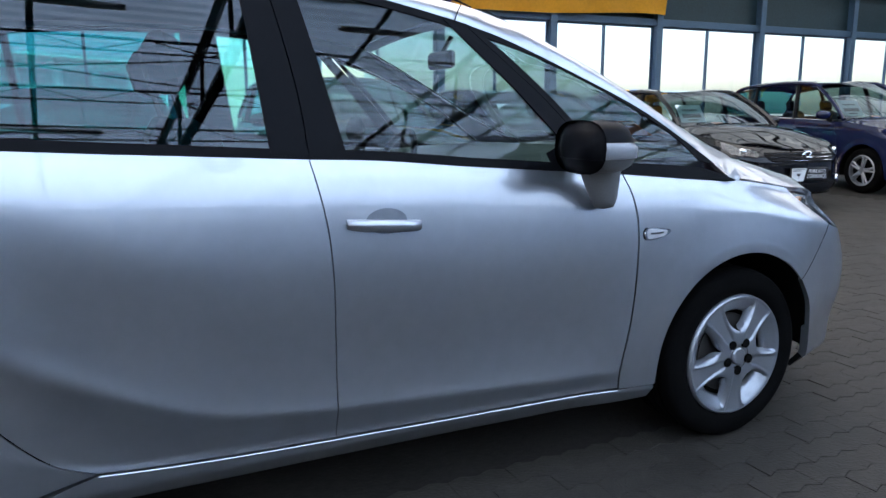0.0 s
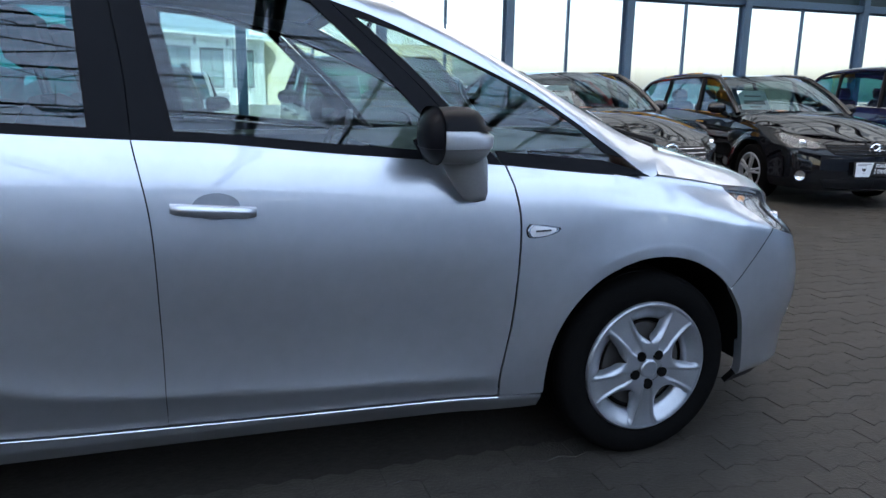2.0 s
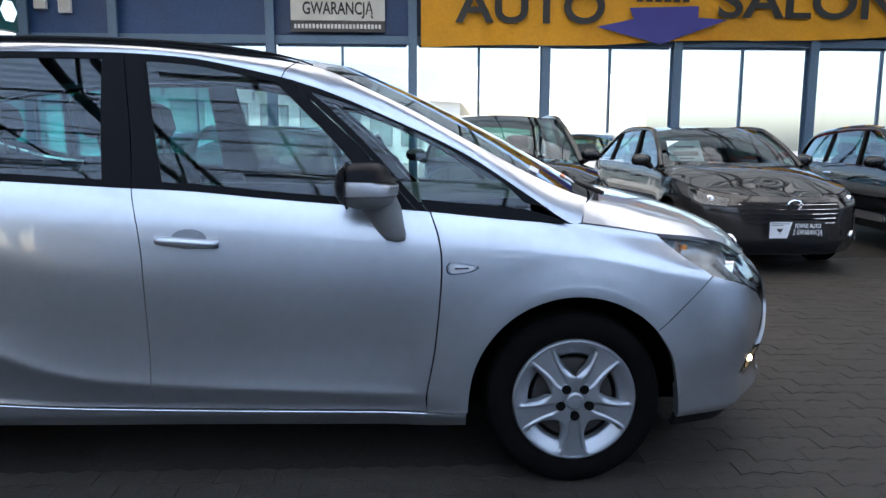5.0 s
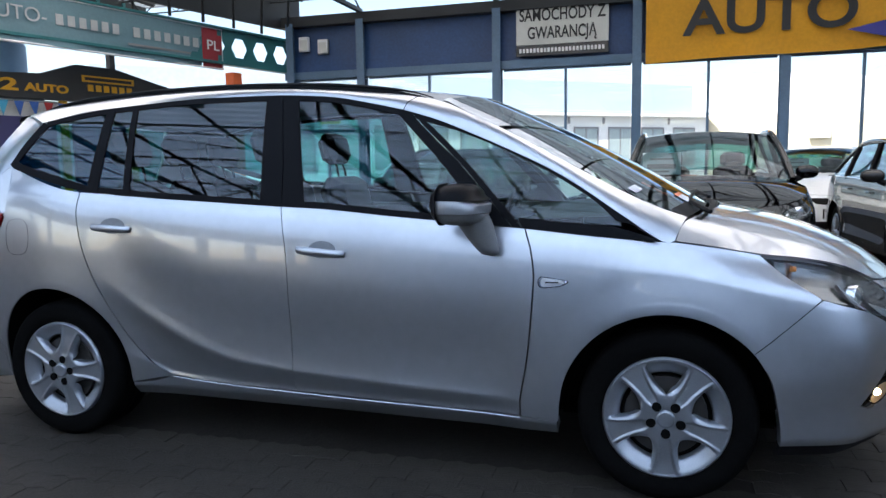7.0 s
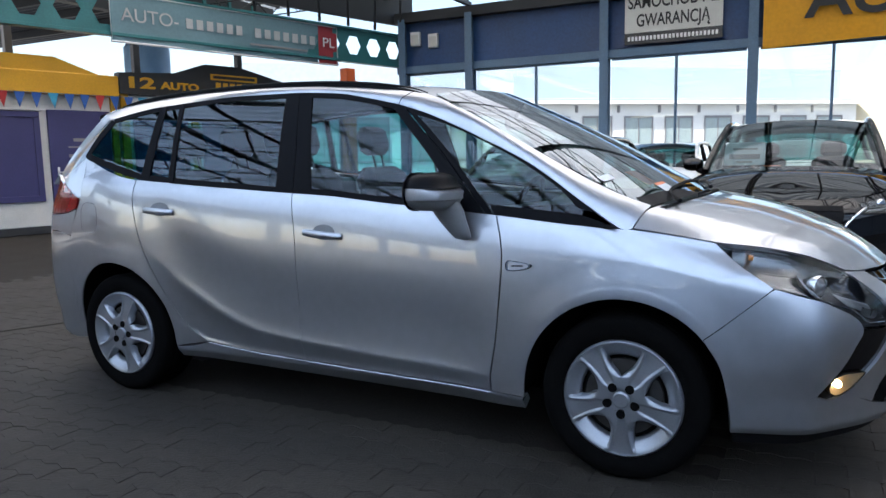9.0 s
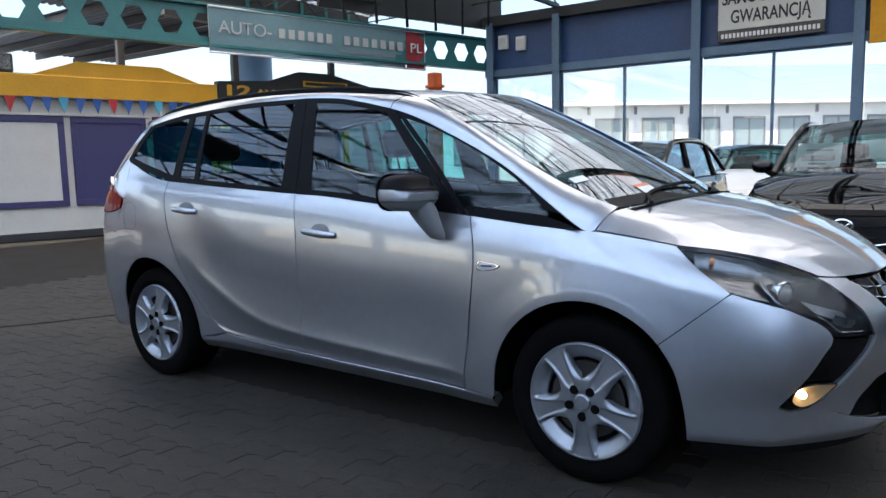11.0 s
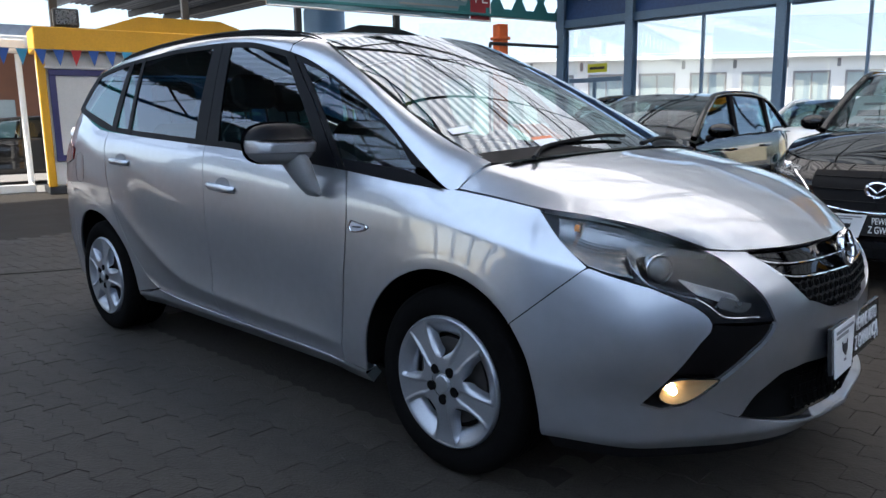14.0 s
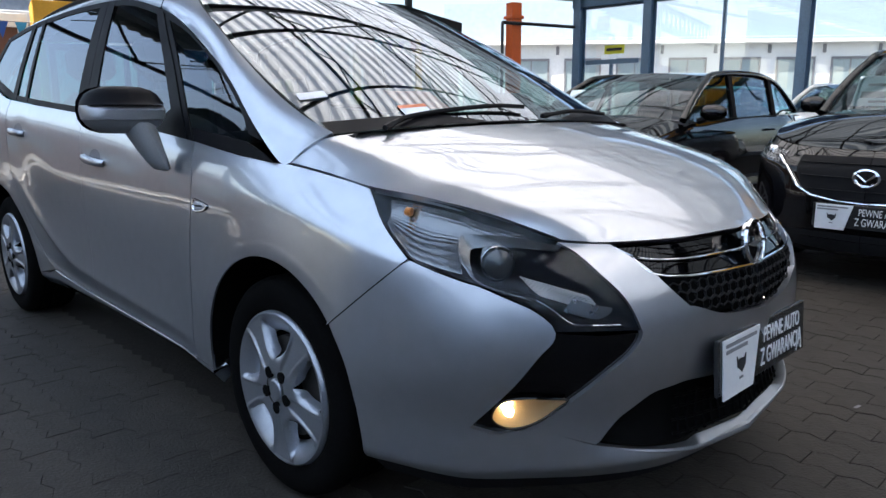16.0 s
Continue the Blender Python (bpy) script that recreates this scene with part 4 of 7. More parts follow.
dlo("quarter_light_sill", [(-0.54, 1.024), (-0.281, 0.999), (-0.03, 0.982)], [(-0.565, 1.066), (-0.4, 1.051), (-0.20, 1.034)], [(-0.54, 1.024), (-0.565, 1.066)], [(-0.03, 0.982), (-0.11, 1.010), (-0.20, 1.034)], TRIM, 0.003, 16, 5)
dlo("quarter_light_top", [(-1.0, 1.462), (-0.78, 1.392), (-0.499, 1.266), (-0.29, 1.142), (-0.19, 1.055)], [(-1.03, 1.492), (-0.893, 1.448), (-0.645, 1.342), (-0.403, 1.227), (-0.181, 1.083), (-0.12, 1.04)], [(-1.0, 1.462), (-1.03, 1.492)], [(-0.19, 1.055), (-0.12, 1.04)], TRIM, 0.003, 26, 3)
dlo("mirror_triangle", [(-0.80, 1.05), (-0.66, 1.037)], [(-0.82, 1.10), (-0.75, 1.13)], [(-0.80, 1.05), (-0.82, 1.10)], [(-0.66, 1.037), (-0.75, 1.13)], TRIM, 0.004, 5, 5)
dlo("quarter_window", [(-3.0, 1.31), (-2.95, 1.295), (-2.72, 1.23), (-2.56, 1.195)], [(-2.87, 1.50), (-2.7, 1.535), (-2.53, 1.56)], [(-3.0, 1.31), (-2.93, 1.41), (-2.87, 1.50)], [(-2.56, 1.195), (-2.53, 1.56)], GLASS_DARK, 0.0, 12, 10, 0.0, label="dark privacy glass", shadow=False)
dlo("rear_quarter_light", [(-2.54, 1.19), (-2.38, 1.175)], [(-2.52, 1.56), (-2.4, 1.57)], [(-2.54, 1.19), (-2.52, 1.56)], [(-2.38, 1.175), (-2.4, 1.57)], GLASS_DARK, 0.0, 6, 10, 0.0, label="dark privacy glass", shadow=False)
dlo("rear_door_window", [(x, belt_z(x) + 0.01) for x in (-2.36, -2.0, -1.68)], [(x, roof_z(x) - 0.01) for x in (-2.39, -2.0, -1.70)], [(-2.36, belt_z(-2.36) + 0.01), (-2.39, roof_z(-2.39) - 0.01)], [(-1.68, belt_z(-1.68) + 0.01), (-1.70, roof_z(-1.7) - 0.01)], GLASS_DARK, 0.0, 16, 12, 0.0, label="dark privacy glass", shadow=False)
dlo("front_door_window", [(x, belt_z(x) + 0.01) for x in (-1.49, -1.1, -0.66)], [(x, roof_z(x) - 0.01) for x in (-1.58, -1.4, -1.2, -1.09)], [(-1.49, belt_z(-1.49) + 0.01), (-1.58, roof_z(-1.58) - 0.01)], [(-0.66, belt_z(-0.66) + 0.01), (-0.86, 1.26), (-1.09, roof_z(-1.09) - 0.01)], GLASS_GREEN, 0.0, 20, 14, 0.0, label="green-tinted glass", shadow=False)
dlo("front_quarter_light", [(-0.555, 1.045), (-0.35, 1.032), (-0.17, 1.022)], [(-1.01, 1.478), (-0.7, 1.36), (-0.48, 1.26), (-0.17, 1.07)], [(-0.555, 1.045), (-0.755, 1.25), (-1.01, 1.478)], [(-0.17, 1.022), (-0.17, 1.07)], GLASS_GREEN, 0.0, 22, 14, 0.0, label="green-tinted glass", shadow=False)
# black seam across the windscreen pillar top
sm = Geo().tube([Vector(p) for p in ((-1.075, -0.704, 1.505), (-1.06, -0.698, 1.535), (-1.035, -0.668, 1.556), (-1.02, -0.64, 1.568))], 0.0018, 6)
part("pillar_joint", sm, DARK, van)
part("pillar_joint", sm.mirrored(), DARK, van)
# roof bars
rb = Geo()
bar = [(-3.08, -0.585, 1.585), (-2.95, -0.60, 1.613), (-2.7, -0.612, 1.640), (-2.3, -0.622, 1.659), (-1.9, -0.624, 1.663), (-1.5, -0.622, 1.650), (-1.2, -0.618, 1.622), (-1.05, -0.616, 1.598), (-0.97, -0.614, 1.572)]
thin = [0.3 + 0.7 * smooth(0, 7, min(i, 48 - i)) for i in range(49)]
rb.tube([Vector(p) + Vector((0, 0, -0.014)) for p in line(bar, 48)], [0.0085 * k for k in thin], 10, 0.9)
rb.tube([Vector(p) + Vector((0, 0.002, -0.026)) for p in line(bar, 48)], [0.0095 * k for k in thin], 8, 0.7)
rb.box(-2.05, -1.95, -0.630, -0.612, 1.62, 1.645, 0.006)
part("roof_bar", rb, PLASTIC, van, "black roof rail")
part("roof_bar", rb.mirrored(), PLASTIC, van, "black roof rail")

# headlamps: lens over a bowl, reflector, projector, light strip
for side in (1, -1):
    flip = (lambda g: g) if side == 1 else (lambda g: g.mirrored())
    rows = coons(line(HL_LOW, 60), line(HL_TOP, 60), line([(0.328, 0.912), (0.328, 0.932)], 60), line([(0.906, 0.627), (1.112, 0.612)], 60), 40, 14, 0.001)
    lens_rows = on_skin(rows, -0.001)
    lens = part("headlamp", flip(flanged(lens_rows, 0.0, Vector((0.2, 0, 0.7)))), GLASS_LAMP, van, "clear headlamp with dark inner bezel")
    lens.visible_shadow = False
    bowl = Geo()
    deep = []
    for j, row in enumerate(rows):
        k = j / (len(rows) - 1)
        prow = []
        for i, p in enumerate(row):
            s = i / (len(row) - 1)
            d = 0.008 + 0.06 * math.sin(math.pi * k) ** 0.6 * min(1, 8 * s) * min(1, 6 * (1 - s) + 0.1)
            prow.append(on_skin([[p]], -d)[0][0])
        deep.append(prow)
    part("lamp_bezel", flip(flanged(deep, 0.0, Vector((0.2, 0, 0.7)))), TRIM, lens, "black lamp bezel")
    ref = coons(line([(0.425, 0.868), (0.52, 0.806), (0.60, 0.782), (0.69, 0.768)], 80), line([(0.405, 0.912), (0.55, 0.898), (0.72, 0.872), (0.86, 0.838)], 80), line([(0.425, 0.868), (0.405, 0.912)], 40), line([(0.69, 0.768), (0.69, 0.832), (0.86, 0.838)], 40), 40, 48)
    rr = [[on_skin([[p]], -0.024 - 0.012 * math.sin(3.1 * j / 48) + 0.0006 * (j % 4 in (1, 2)) + 0.0005 * (i % 8 in (1, 2)))[0][0] for i, p in enumerate(row)] for j, row in enumerate(ref)]
    part("indicator_reflector", flip(flanged(rr, 0.0, Vector((0.2, 0, 0.7)))), REFLECTOR_DIM, lens, "silver ribbed reflector", sharp=20)
    part("indicator_bulb", flip(Geo().tube(on_skin([[(0.47, 0.89), (0.485, 0.888)]], -0.018)[0], 0.011, 10)), AMBER, lens, "amber bulb")
    # chrome light guide round the projector
    swoosh = coons(line([(0.942, 0.805), (0.819, 0.8195), (0.73, 0.8215), (0.712, 0.813), (0.715, 0.786), (0.734, 0.7555), (0.7775, 0.7306), (0.867, 0.703)], 60), line([(0.944, 0.810), (0.821, 0.8332), (0.69, 0.842), (0.664, 0.836), (0.677, 0.80), (0.702, 0.7765), (0.7475, 0.7385), (0.866, 0.699)], 60), line([(0.942, 0.805), (0.944, 0.810)], 10), line([(0.867, 0.703), (0.866, 0.699)], 10), 54, 5)
    part("lamp_swoosh", flip(flanged([[on_skin([[p]], -0.008 - 0.016 * (1 - j / 5))[0][0] for p in row] for j, row in enumerate(swoosh)], 0.004, Vector((0.2, 0, 0.7)))), LAMP_FRAME, lens, "silver frame round the projector")
    guide = Geo().tube(on_skin([line([(0.866, 0.701), (0.90, 0.680), (0.94, 0.646), (0.98, 0.638), (1.06, 0.632)], 30)], -0.010)[0], 0.0018, 6)
    part("light_guide", flip(guide), CHROME, lens, "chrome light strip")
    c = on_skin([[(0.789, 0.793)]], -0.03)[0][0]
    n = (c - AXIS(c)).normalized()
    turn = Vector((0.85, -0.52, 0.0)).to_track_quat("-Y", "Z").to_matrix().to_4x4()
    m = Matrix.Translation(c) @ turn
    pj = Geo().lathe([(0.0435, 0.02), (0.0435, -0.007), (0.042, -0.010), (0.0405, -0.004)], 32, m)
    part("projector_ring", flip(pj), CHROME, lens, "chrome projector ring")
    part("projector_lens", flip(Geo().lathe([(0.040, -0.002), (0.035, -0.014), (0.022, -0.023), (0.0, -0.027)], 28, m)), material("projector_glass", (0.05, 0.055, 0.06), 0.03, coat=1.0) if side == 1 else bpy.data.materials["projector_glass"], lens)
    grid2 = Geo()
    for a in range(17):
        grid2.tube(on_skin([[(0.84 + a * 0.0095, 0.765 - a * 0.0035), (0.88 + a * 0.0095, 0.712 - a * 0.0035)]], -0.03)[0], 0.0013, 4)
    for b in range(10):
        grid2.tube(on_skin([[(0.84 + b * 0.0043, 0.763 - b * 0.0057), (0.995 + b * 0.0043, 0.708 - b * 0.0057)]], -0.03)[0], 0.0013, 4)
    part("lamp_grid", flip(grid2), MIRROR_BAND, lens)
    inner = coons(line([(0.93, 0.672), (1.0, 0.65), (1.06, 0.645)], 20), line([(0.955, 0.70), (1.0, 0.685), (1.055, 0.672)], 20), line([(0.93, 0.672), (0.955, 0.70)], 20), line([(1.06, 0.645), (1.055, 0.672)], 20), 12, 4)
    part("inner_reflector", flip(flanged(on_skin(inner, -0.028), 0.0, Vector((0.2, 0, 0.7)))), REFLECTOR, lens)
    # fog lamp: lit, teardrop lens
    FL = [(0.767, 0.425), (0.775, 0.447), (0.795, 0.462), (0.831, 0.468), (0.88, 0.465), (0.938, 0.458), (0.918, 0.435), (0.885, 0.407), (0.85, 0.390), (0.815, 0.385), (0.785, 0.395), (0.768, 0.412)]
    ctr = np.array((0.832, 0.428))
    rings = [[tuple(ctr + (np.array(p) - ctr) * s) for p in line(FL + FL[:1], 36)] for s in (1.0, 0.85, 0.55, 0.25, 0.02)]
    bowl = [on_skin([r], -0.002 - 0.0095 * (1 - s ** 2))[0] for r, s in zip(rings, (1.0, 0.85, 0.55, 0.25, 0.02))]
    fog = part("fog_lamp", flip(flanged(bowl, 0.0, Vector((0.2, 0, 0.5)))), FOG_BOWL, van, "lit fog lamp with warm glow")
    part("fog_rim", flip(Geo().tube(on_skin([rings[0]], -0.001)[0], 0.003, 6)), GLOSS_BLACK, fog)
    cov = [on_skin([r], 0.002 + 0.008 * (1 - s))[0] for r, s in zip(rings, (1.0, 0.85, 0.55, 0.25, 0.02))]
    part("fog_lens", flip(flanged(cov, 0.0, Vector((0.2, 0, 0.5)))), GLASS_CLEAR, fog).visible_shadow = False
    bulb = on_skin([[(0.806, 0.432)]], -0.003)[0][0]
    part("fog_bulb", flip(Geo().lathe([(0.0, -0.012), (0.009, -0.008), (0.013, 0.0), (0.009, 0.008), (0.0, 0.012)], 14, Matrix.Translation(bulb))), FOG_GLOW, fog, "glowing bulb")

# mirrors
for side in (1, -1):
    flip = (lambda g: g) if side == 1 else (lambda g: g.mirrored())
    def shell(z0, z1, grow, x1=0.0):
        rows = []
        for j in range(11):
            a = -math.pi / 2 + math.pi * j / 10
            row = []
            for i in range(25):
                b = 2 * math.pi * i / 24
                ex = lambda v, e: math.copysign(abs(v) ** e, v)
                x = ex(math.cos(a), 0.7) * ex(math.cos(b), 0.75) * 0.105
                y = ex(math.cos(a), 0.7) * ex(math.sin(b), 0.8) * 0.125
                z = ex(math.sin(a), 0.8) * 0.078
                x = x if x < 0 else x * (0.95 - 0.2 * (z > 0))
                x += 0.105 * y
                row.append(Vector((min(-0.745 + x * grow, x1), -1.005 + y * grow, min(max(1.125 + z * grow, z0), z1))))
            rows.append(row)
        return Geo().grid(rows)
    cap_top = part("wing_mirror", flip(shell(1.142, 1.3, 1.0)), TRIM, van, "black-topped silver wing mirror", sharp=50)
    part("mirror_rim", flip(shell(1.0, 1.3, 1.02, -0.815)), TRIM, cap_top, "black rim round the mirror glass", sharp=50)
    part("mirror_band", flip(shell(1.095, 1.141, 1.02)), MIRROR_BAND, cap_top, "silver mirror band", sharp=50)
    part("mirror_base_cover", flip(shell(1.0, 1.094, 1.0)), HOUSING, cap_top, sharp=50)
    foot = Geo()
    secs = [((-0.725, -0.975, 1.085), 0.075, 0.055), ((-0.705, -0.965, 1.05), 0.070, 0.050), ((-0.685, -0.95, 1.0), 0.058, 0.042), ((-0.665, -0.935, 0.955), 0.046, 0.034), ((-0.655, -0.925, 0.93), 0.034, 0.026), ((-0.65, -0.915, 0.922), 0.008, 0.006)]
    rows = []
    for (cx, cy, cz), rx, ry_ in secs:
        rows.append([Vector((cx + rx * math.cos(2 * math.pi * k / 20), cy + ry_ * math.sin(2 * math.pi * k / 20), cz)) for k in range(21)])
    part("mirror_foot", flip(foot.grid(rows)), HOUSING, cap_top, "grey mirror foot", sharp=60)

# door handles, badge, filler flap
for side in (1, -1):
    flip = (lambda g: g) if side == 1 else (lambda g: g.mirrored())
    for x0, x1, z0, z1, door in ((-1.50, -1.278, 0.928, 0.912, front_doors), (-2.505, -2.313, 1.016, 1.004, rear_doors)):
        owner = door[0] if side == 1 else door[1]
        rows = []
        for i in range(21):
            s = i / 20
            c = skin(x0 + (x1 - x0) * s, z0 + (z1 - z0) * s)
            out = 0.010 + 0.026 * math.sin(math.pi * s) ** 0.35
            h = 0.018 * (0.75 + 0.25 * math.sin(math.pi * s) ** 0.5)
            rows.append([c + Vector((0, -out + 0.013 - 0.013 * math.cos(b), h * math.sin(b))) for b in np.linspace(-math.pi, math.pi, 13)])
        part("door_handle", flip(Geo().grid(rows)), SILVER, owner, sharp=60)
        cx, cz = x0 + (x1 - x0) * 0.53, (z0 + z1) / 2
        cup = []
        for rr_ in (1.0, 0.8, 0.5, 0.0):
            cup.append([skin(cx + 0.062 * rr_ * math.cos(b), cz + 0.010 + 0.036 * rr_ * math.sin(b)) + Vector((0, -0.0015, 0)) for b in np.linspace(0, 2 * math.pi, 25)])
        # no hollow here: the cup's shade is a darker grey disc on the skin
        part("handle_recess", flip(flanged(cup, 0, Vector((cx, 0, 0.75)))), material("recess_shade_paint", (0.20, 0.215, 0.24), 0.4, 0.7) if "recess_shade_paint" not in bpy.data.materials else bpy.data.materials["recess_shade_paint"], owner)
    leaf = [(-0.462, 0.845), (-0.420, 0.841), (-0.385, 0.836), (-0.362, 0.830), (-0.374, 0.818), (-0.398, 0.810), (-0.430, 0.805), (-0.460, 0.804), (-0.471, 0.812), (-0.473, 0.832)]
    centre_ = np.array((-0.424, 0.825))

    def leaf_ring(k, lift):
        return on_skin([[tuple(centre_ + (np.array(p) - centre_) * k) for p in line(leaf + leaf[:1], 32)]], lift)[0]
    part("indicator_gasket", flip(flanged([leaf_ring(1.06, 0.0008), leaf_ring(1.0, 0.003), leaf_ring(0.5, 0.003), leaf_ring(0.02, 0.003)], 0.0, Vector((-0.4, 0, 0.8)))), PLASTIC, van)
    rp = part("side_indicator", flip(flanged([leaf_ring(0.98, 0.003), leaf_ring(0.93, 0.007), leaf_ring(0.84, 0.007), leaf_ring(0.80, 0.004)], 0.0, Vector((-0.4, 0, 0.8)))), CHROME, van, "chrome-framed side indicator")
    part("indicator_lens", flip(flanged([leaf_ring(0.82, 0.0042), leaf_ring(0.5, 0.006), leaf_ring(0.02, 0.0065)], 0.0, Vector((-0.4, 0, 0.8)))), material("smoked_lens", (0.42, 0.42, 0.44), 0.12, coat=1.0) if "smoked_lens" not in bpy.data.materials else bpy.data.materials["smoked_lens"], rp)
    bar_ = Geo().tube(on_skin([[(-0.446, 0.824), (-0.42, 0.825), (-0.396, 0.826)]], 0.0068)[0], 0.0028, 5)
    part("indicator_mark", flip(bar_), PLASTIC, rp)
flap = [skin(-2.955 + 0.085 * math.copysign(abs(math.cos(b)) ** 0.7, math.cos(b)), 0.965 + 0.085 * math.copysign(abs(math.sin(b)) ** 0.7, math.sin(b))) + Vector((0, -0.0005, 0)) for b in np.linspace(0, 2 * math.pi, 41)]
part("fuel_flap_joint", Geo().tube(flap, 0.0007, 4, cap=False), DARK, van)
# wipers and scuttle
scut = Geo().grid([[Vector(p) + Vector((0.012, 0, -0.012)) for p in base3], [p + Vector((0.045, 0, -0.004 - 0.02 * (abs(p.y) > 0.7))) for p in base3]])
part("scuttle_panel", scut, PLASTIC, van, "black scuttle panel")
for pts in ([(0.155, -0.62, 1.075), (0.09, -0.45, 1.108), (0.11, -0.15, 1.135), (0.13, 0.02, 1.133)], [(0.19, 0.05, 1.102), (0.14, 0.30, 1.117), (0.06, 0.62, 1.103)]):
    w = part("wiper", Geo().tube([Vector(p) for p in line(pts, 20)], (0.009, 0.011, *[0.008] * 19), 6), PLASTIC, van, "black windscreen wiper")
# wheels
def spoke_geo():
    """One fifth of the wheel cover: a broad spoke, its flat sunk face between two ridges, with turned-in flanks."""
    half = ease([(0.048, 36), (0.094, 36), (0.102, 31.5), (0.113, 26), (0.13, 20.5), (0.15, 18), (0.18, 16.5), (0.219, 16)])
    face_ = ease([(0.06, 0.30), (0.10, 0.36), (0.14, 0.52), (0.18, 0.62), (0.219, 0.70)])
    rows = []
    for j in range(23):
        r = 0.048 + (0.219 - 0.048) * j / 22
        a, w = half(r), face_(r)
        row = []
        for i in range(-16, 17):
            s = i / 16
            h = -0.024 + 0.009 * smooth(0.06, 0.215, r)
            h += 0.0055 * smooth(0.06, 0.085, r) * (1 - 0.5 * smooth(0.17, 0.217, r)) * (1 - smooth(w - 0.10, w + 0.06, abs(s)))
            h += 0.010 * smooth(w + 0.12, 0.92, abs(s)) * smooth(0.09, 0.115, r) * (1 - smooth(0.19, 0.21, r))
            h += 0.026 * smooth(0.88, 1.0, abs(s)) * smooth(0.096, 0.106, r) * (1 - smooth(0.180, 0.205, r))
            t = radians(s * a)
            row.append(Vector((r * math.sin(t), h, r * math.cos(t))))
        rows.append(row[::-1])
    return Geo().grid(rows)


def cover_ring():
    g = Geo().lathe([(0.050, -0.019), (0.036, -0.017), (0.0, -0.017)], 40)
    return g


def cover_rim():
    return Geo().lathe([(0.166, 0.036), (0.169, 0.019), (0.178, 0.010), (0.196, -0.001), (0.208, -0.008), (0.216, -0.0125), (0.224, -0.0135), (0.230, -0.008), (0.232, 0.004)], 90)


def tyre_geo():
    g = Geo()
    prof = [(0.225, 0.006), (0.240, -0.006), (0.268, -0.012), (0.295, -0.010), (0.312, -0.002), (0.322, 0.010), (0.327, 0.030)]
    for y in (0.055, 0.1, 0.145, 0.185):
        prof += [(0.328, y - 0.018), (0.328, y - 0.005), (0.320, y - 0.004), (0.320, y + 0.004), (0.328, y + 0.005)]
    prof += [(0.327, 0.205), (0.318, 0.222), (0.295, 0.232), (0.24, 0.230)]
    return g.lathe(prof, 80)


for hx in (0.0, -2.76):
    for side in (1, -1):
        m = pose(hx, -0.897 * side, 0.328, 0, 0, 0 if side == 1 else 180)
        w = part("wheel", Geo().lathe([(0.0, 0.05), (0.20, 0.05), (0.222, 0.03), (0.222, 0.2)], 40), DARK, van, "wheel with silver five-spoke cover", place=m)
        part("tyre", tyre_geo(), RUBBER, w, "black road tyre")
        spin = pose(0, 0, 0, 0, 0 if hx == 0 else -19, 0)
        cv = part("wheel_cover", cover_rim(), COVER, w, "silver plastic five-spoke wheel cover", sharp=40, place=spin)
        for k in range(5):
            sp_ = part("spoke", spoke_geo(), COVER, w, sharp=40, place=spin @ pose(0, 0, 0, 0, 72 * k + 180, 0))
        part("cover_centre", cover_ring(), COVER, w, place=spin)
        part("hub_cap", Geo().lathe([(0.034, -0.014), (0.032, -0.0235), (0.027, -0.0275), (0.022, -0.0275), (0.0, -0.0285)], 28), COVER, w, place=spin)
        # raised black discs paint the shade of the bolt holes
        for k in range(5):
            t = radians(72 * k + 180)
            part("bolt_recess", Geo().lathe([(0.0, -0.0258), (0.0175, -0.0258), (0.0185, -0.014)], 16, pose(0.056 * math.sin(t), 0, 0.056 * math.cos(t))), DARK, w, place=spin)
        part("brake_disc", Geo().lathe([(0.06, 0.03), (0.15, 0.03), (0.15, 0.05)], 40), material("brake_iron", (0.03, 0.027, 0.025), 0.6, 0.3) if "brake_iron" not in bpy.data.materials else bpy.data.materials["brake_iron"], w)
    for side in (1, -1):
        lin = Geo()
        lin.grid([[Vector((q.x, (q.y + 0.014) * side, q.z)) for q in (skin(hx + 0.403 * math.cos(a), 0.33 + 0.403 * math.sin(a)) for a in np.linspace(-0.06, math.pi + 0.06, 33))],
                  [Vector((hx + 0.41 * math.cos(a), -0.55 * side, 0.33 + 0.41 * math.sin(a))) for a in np.linspace(-0.06, math.pi + 0.06, 33)]])
        lin.add([Vector((hx + x, -0.56 * side, z)) for x, z in ((-0.42, 0.2), (0.42, 0.2), (0.42, 0.74), (-0.42, 0.74))], [(0, 1, 2, 3)])
        part("wheel_arch_liner", lin, DARK, van)
part("underbody", Geo().box(-3.5, 0.75, -0.56, 0.56, 0.20, 0.30, 0.03).box(-2.3, -0.45, -0.76, 0.76, 0.22, 0.32, 0.03).box(-3.5, -3.2, -0.7, 0.7, 0.28, 0.8, 0.03).box(0.42, 0.80, -0.55, 0.55, 0.25, 0.72, 0.05), DARK, van)
# cabin
for s in (1, -1):
    part("door_lining", Geo().box(-2.35, -0.47, 0.77 * s - 0.03, 0.77 * s + 0.03, 0.3, 1.04, 0.02), DASH, van)
    part("boot_lining", Geo().box(-3.3, -2.3, 0.675 * s - 0.12, 0.675 * s + 0.12, 0.75, 1.14, 0.03), DASH, van)
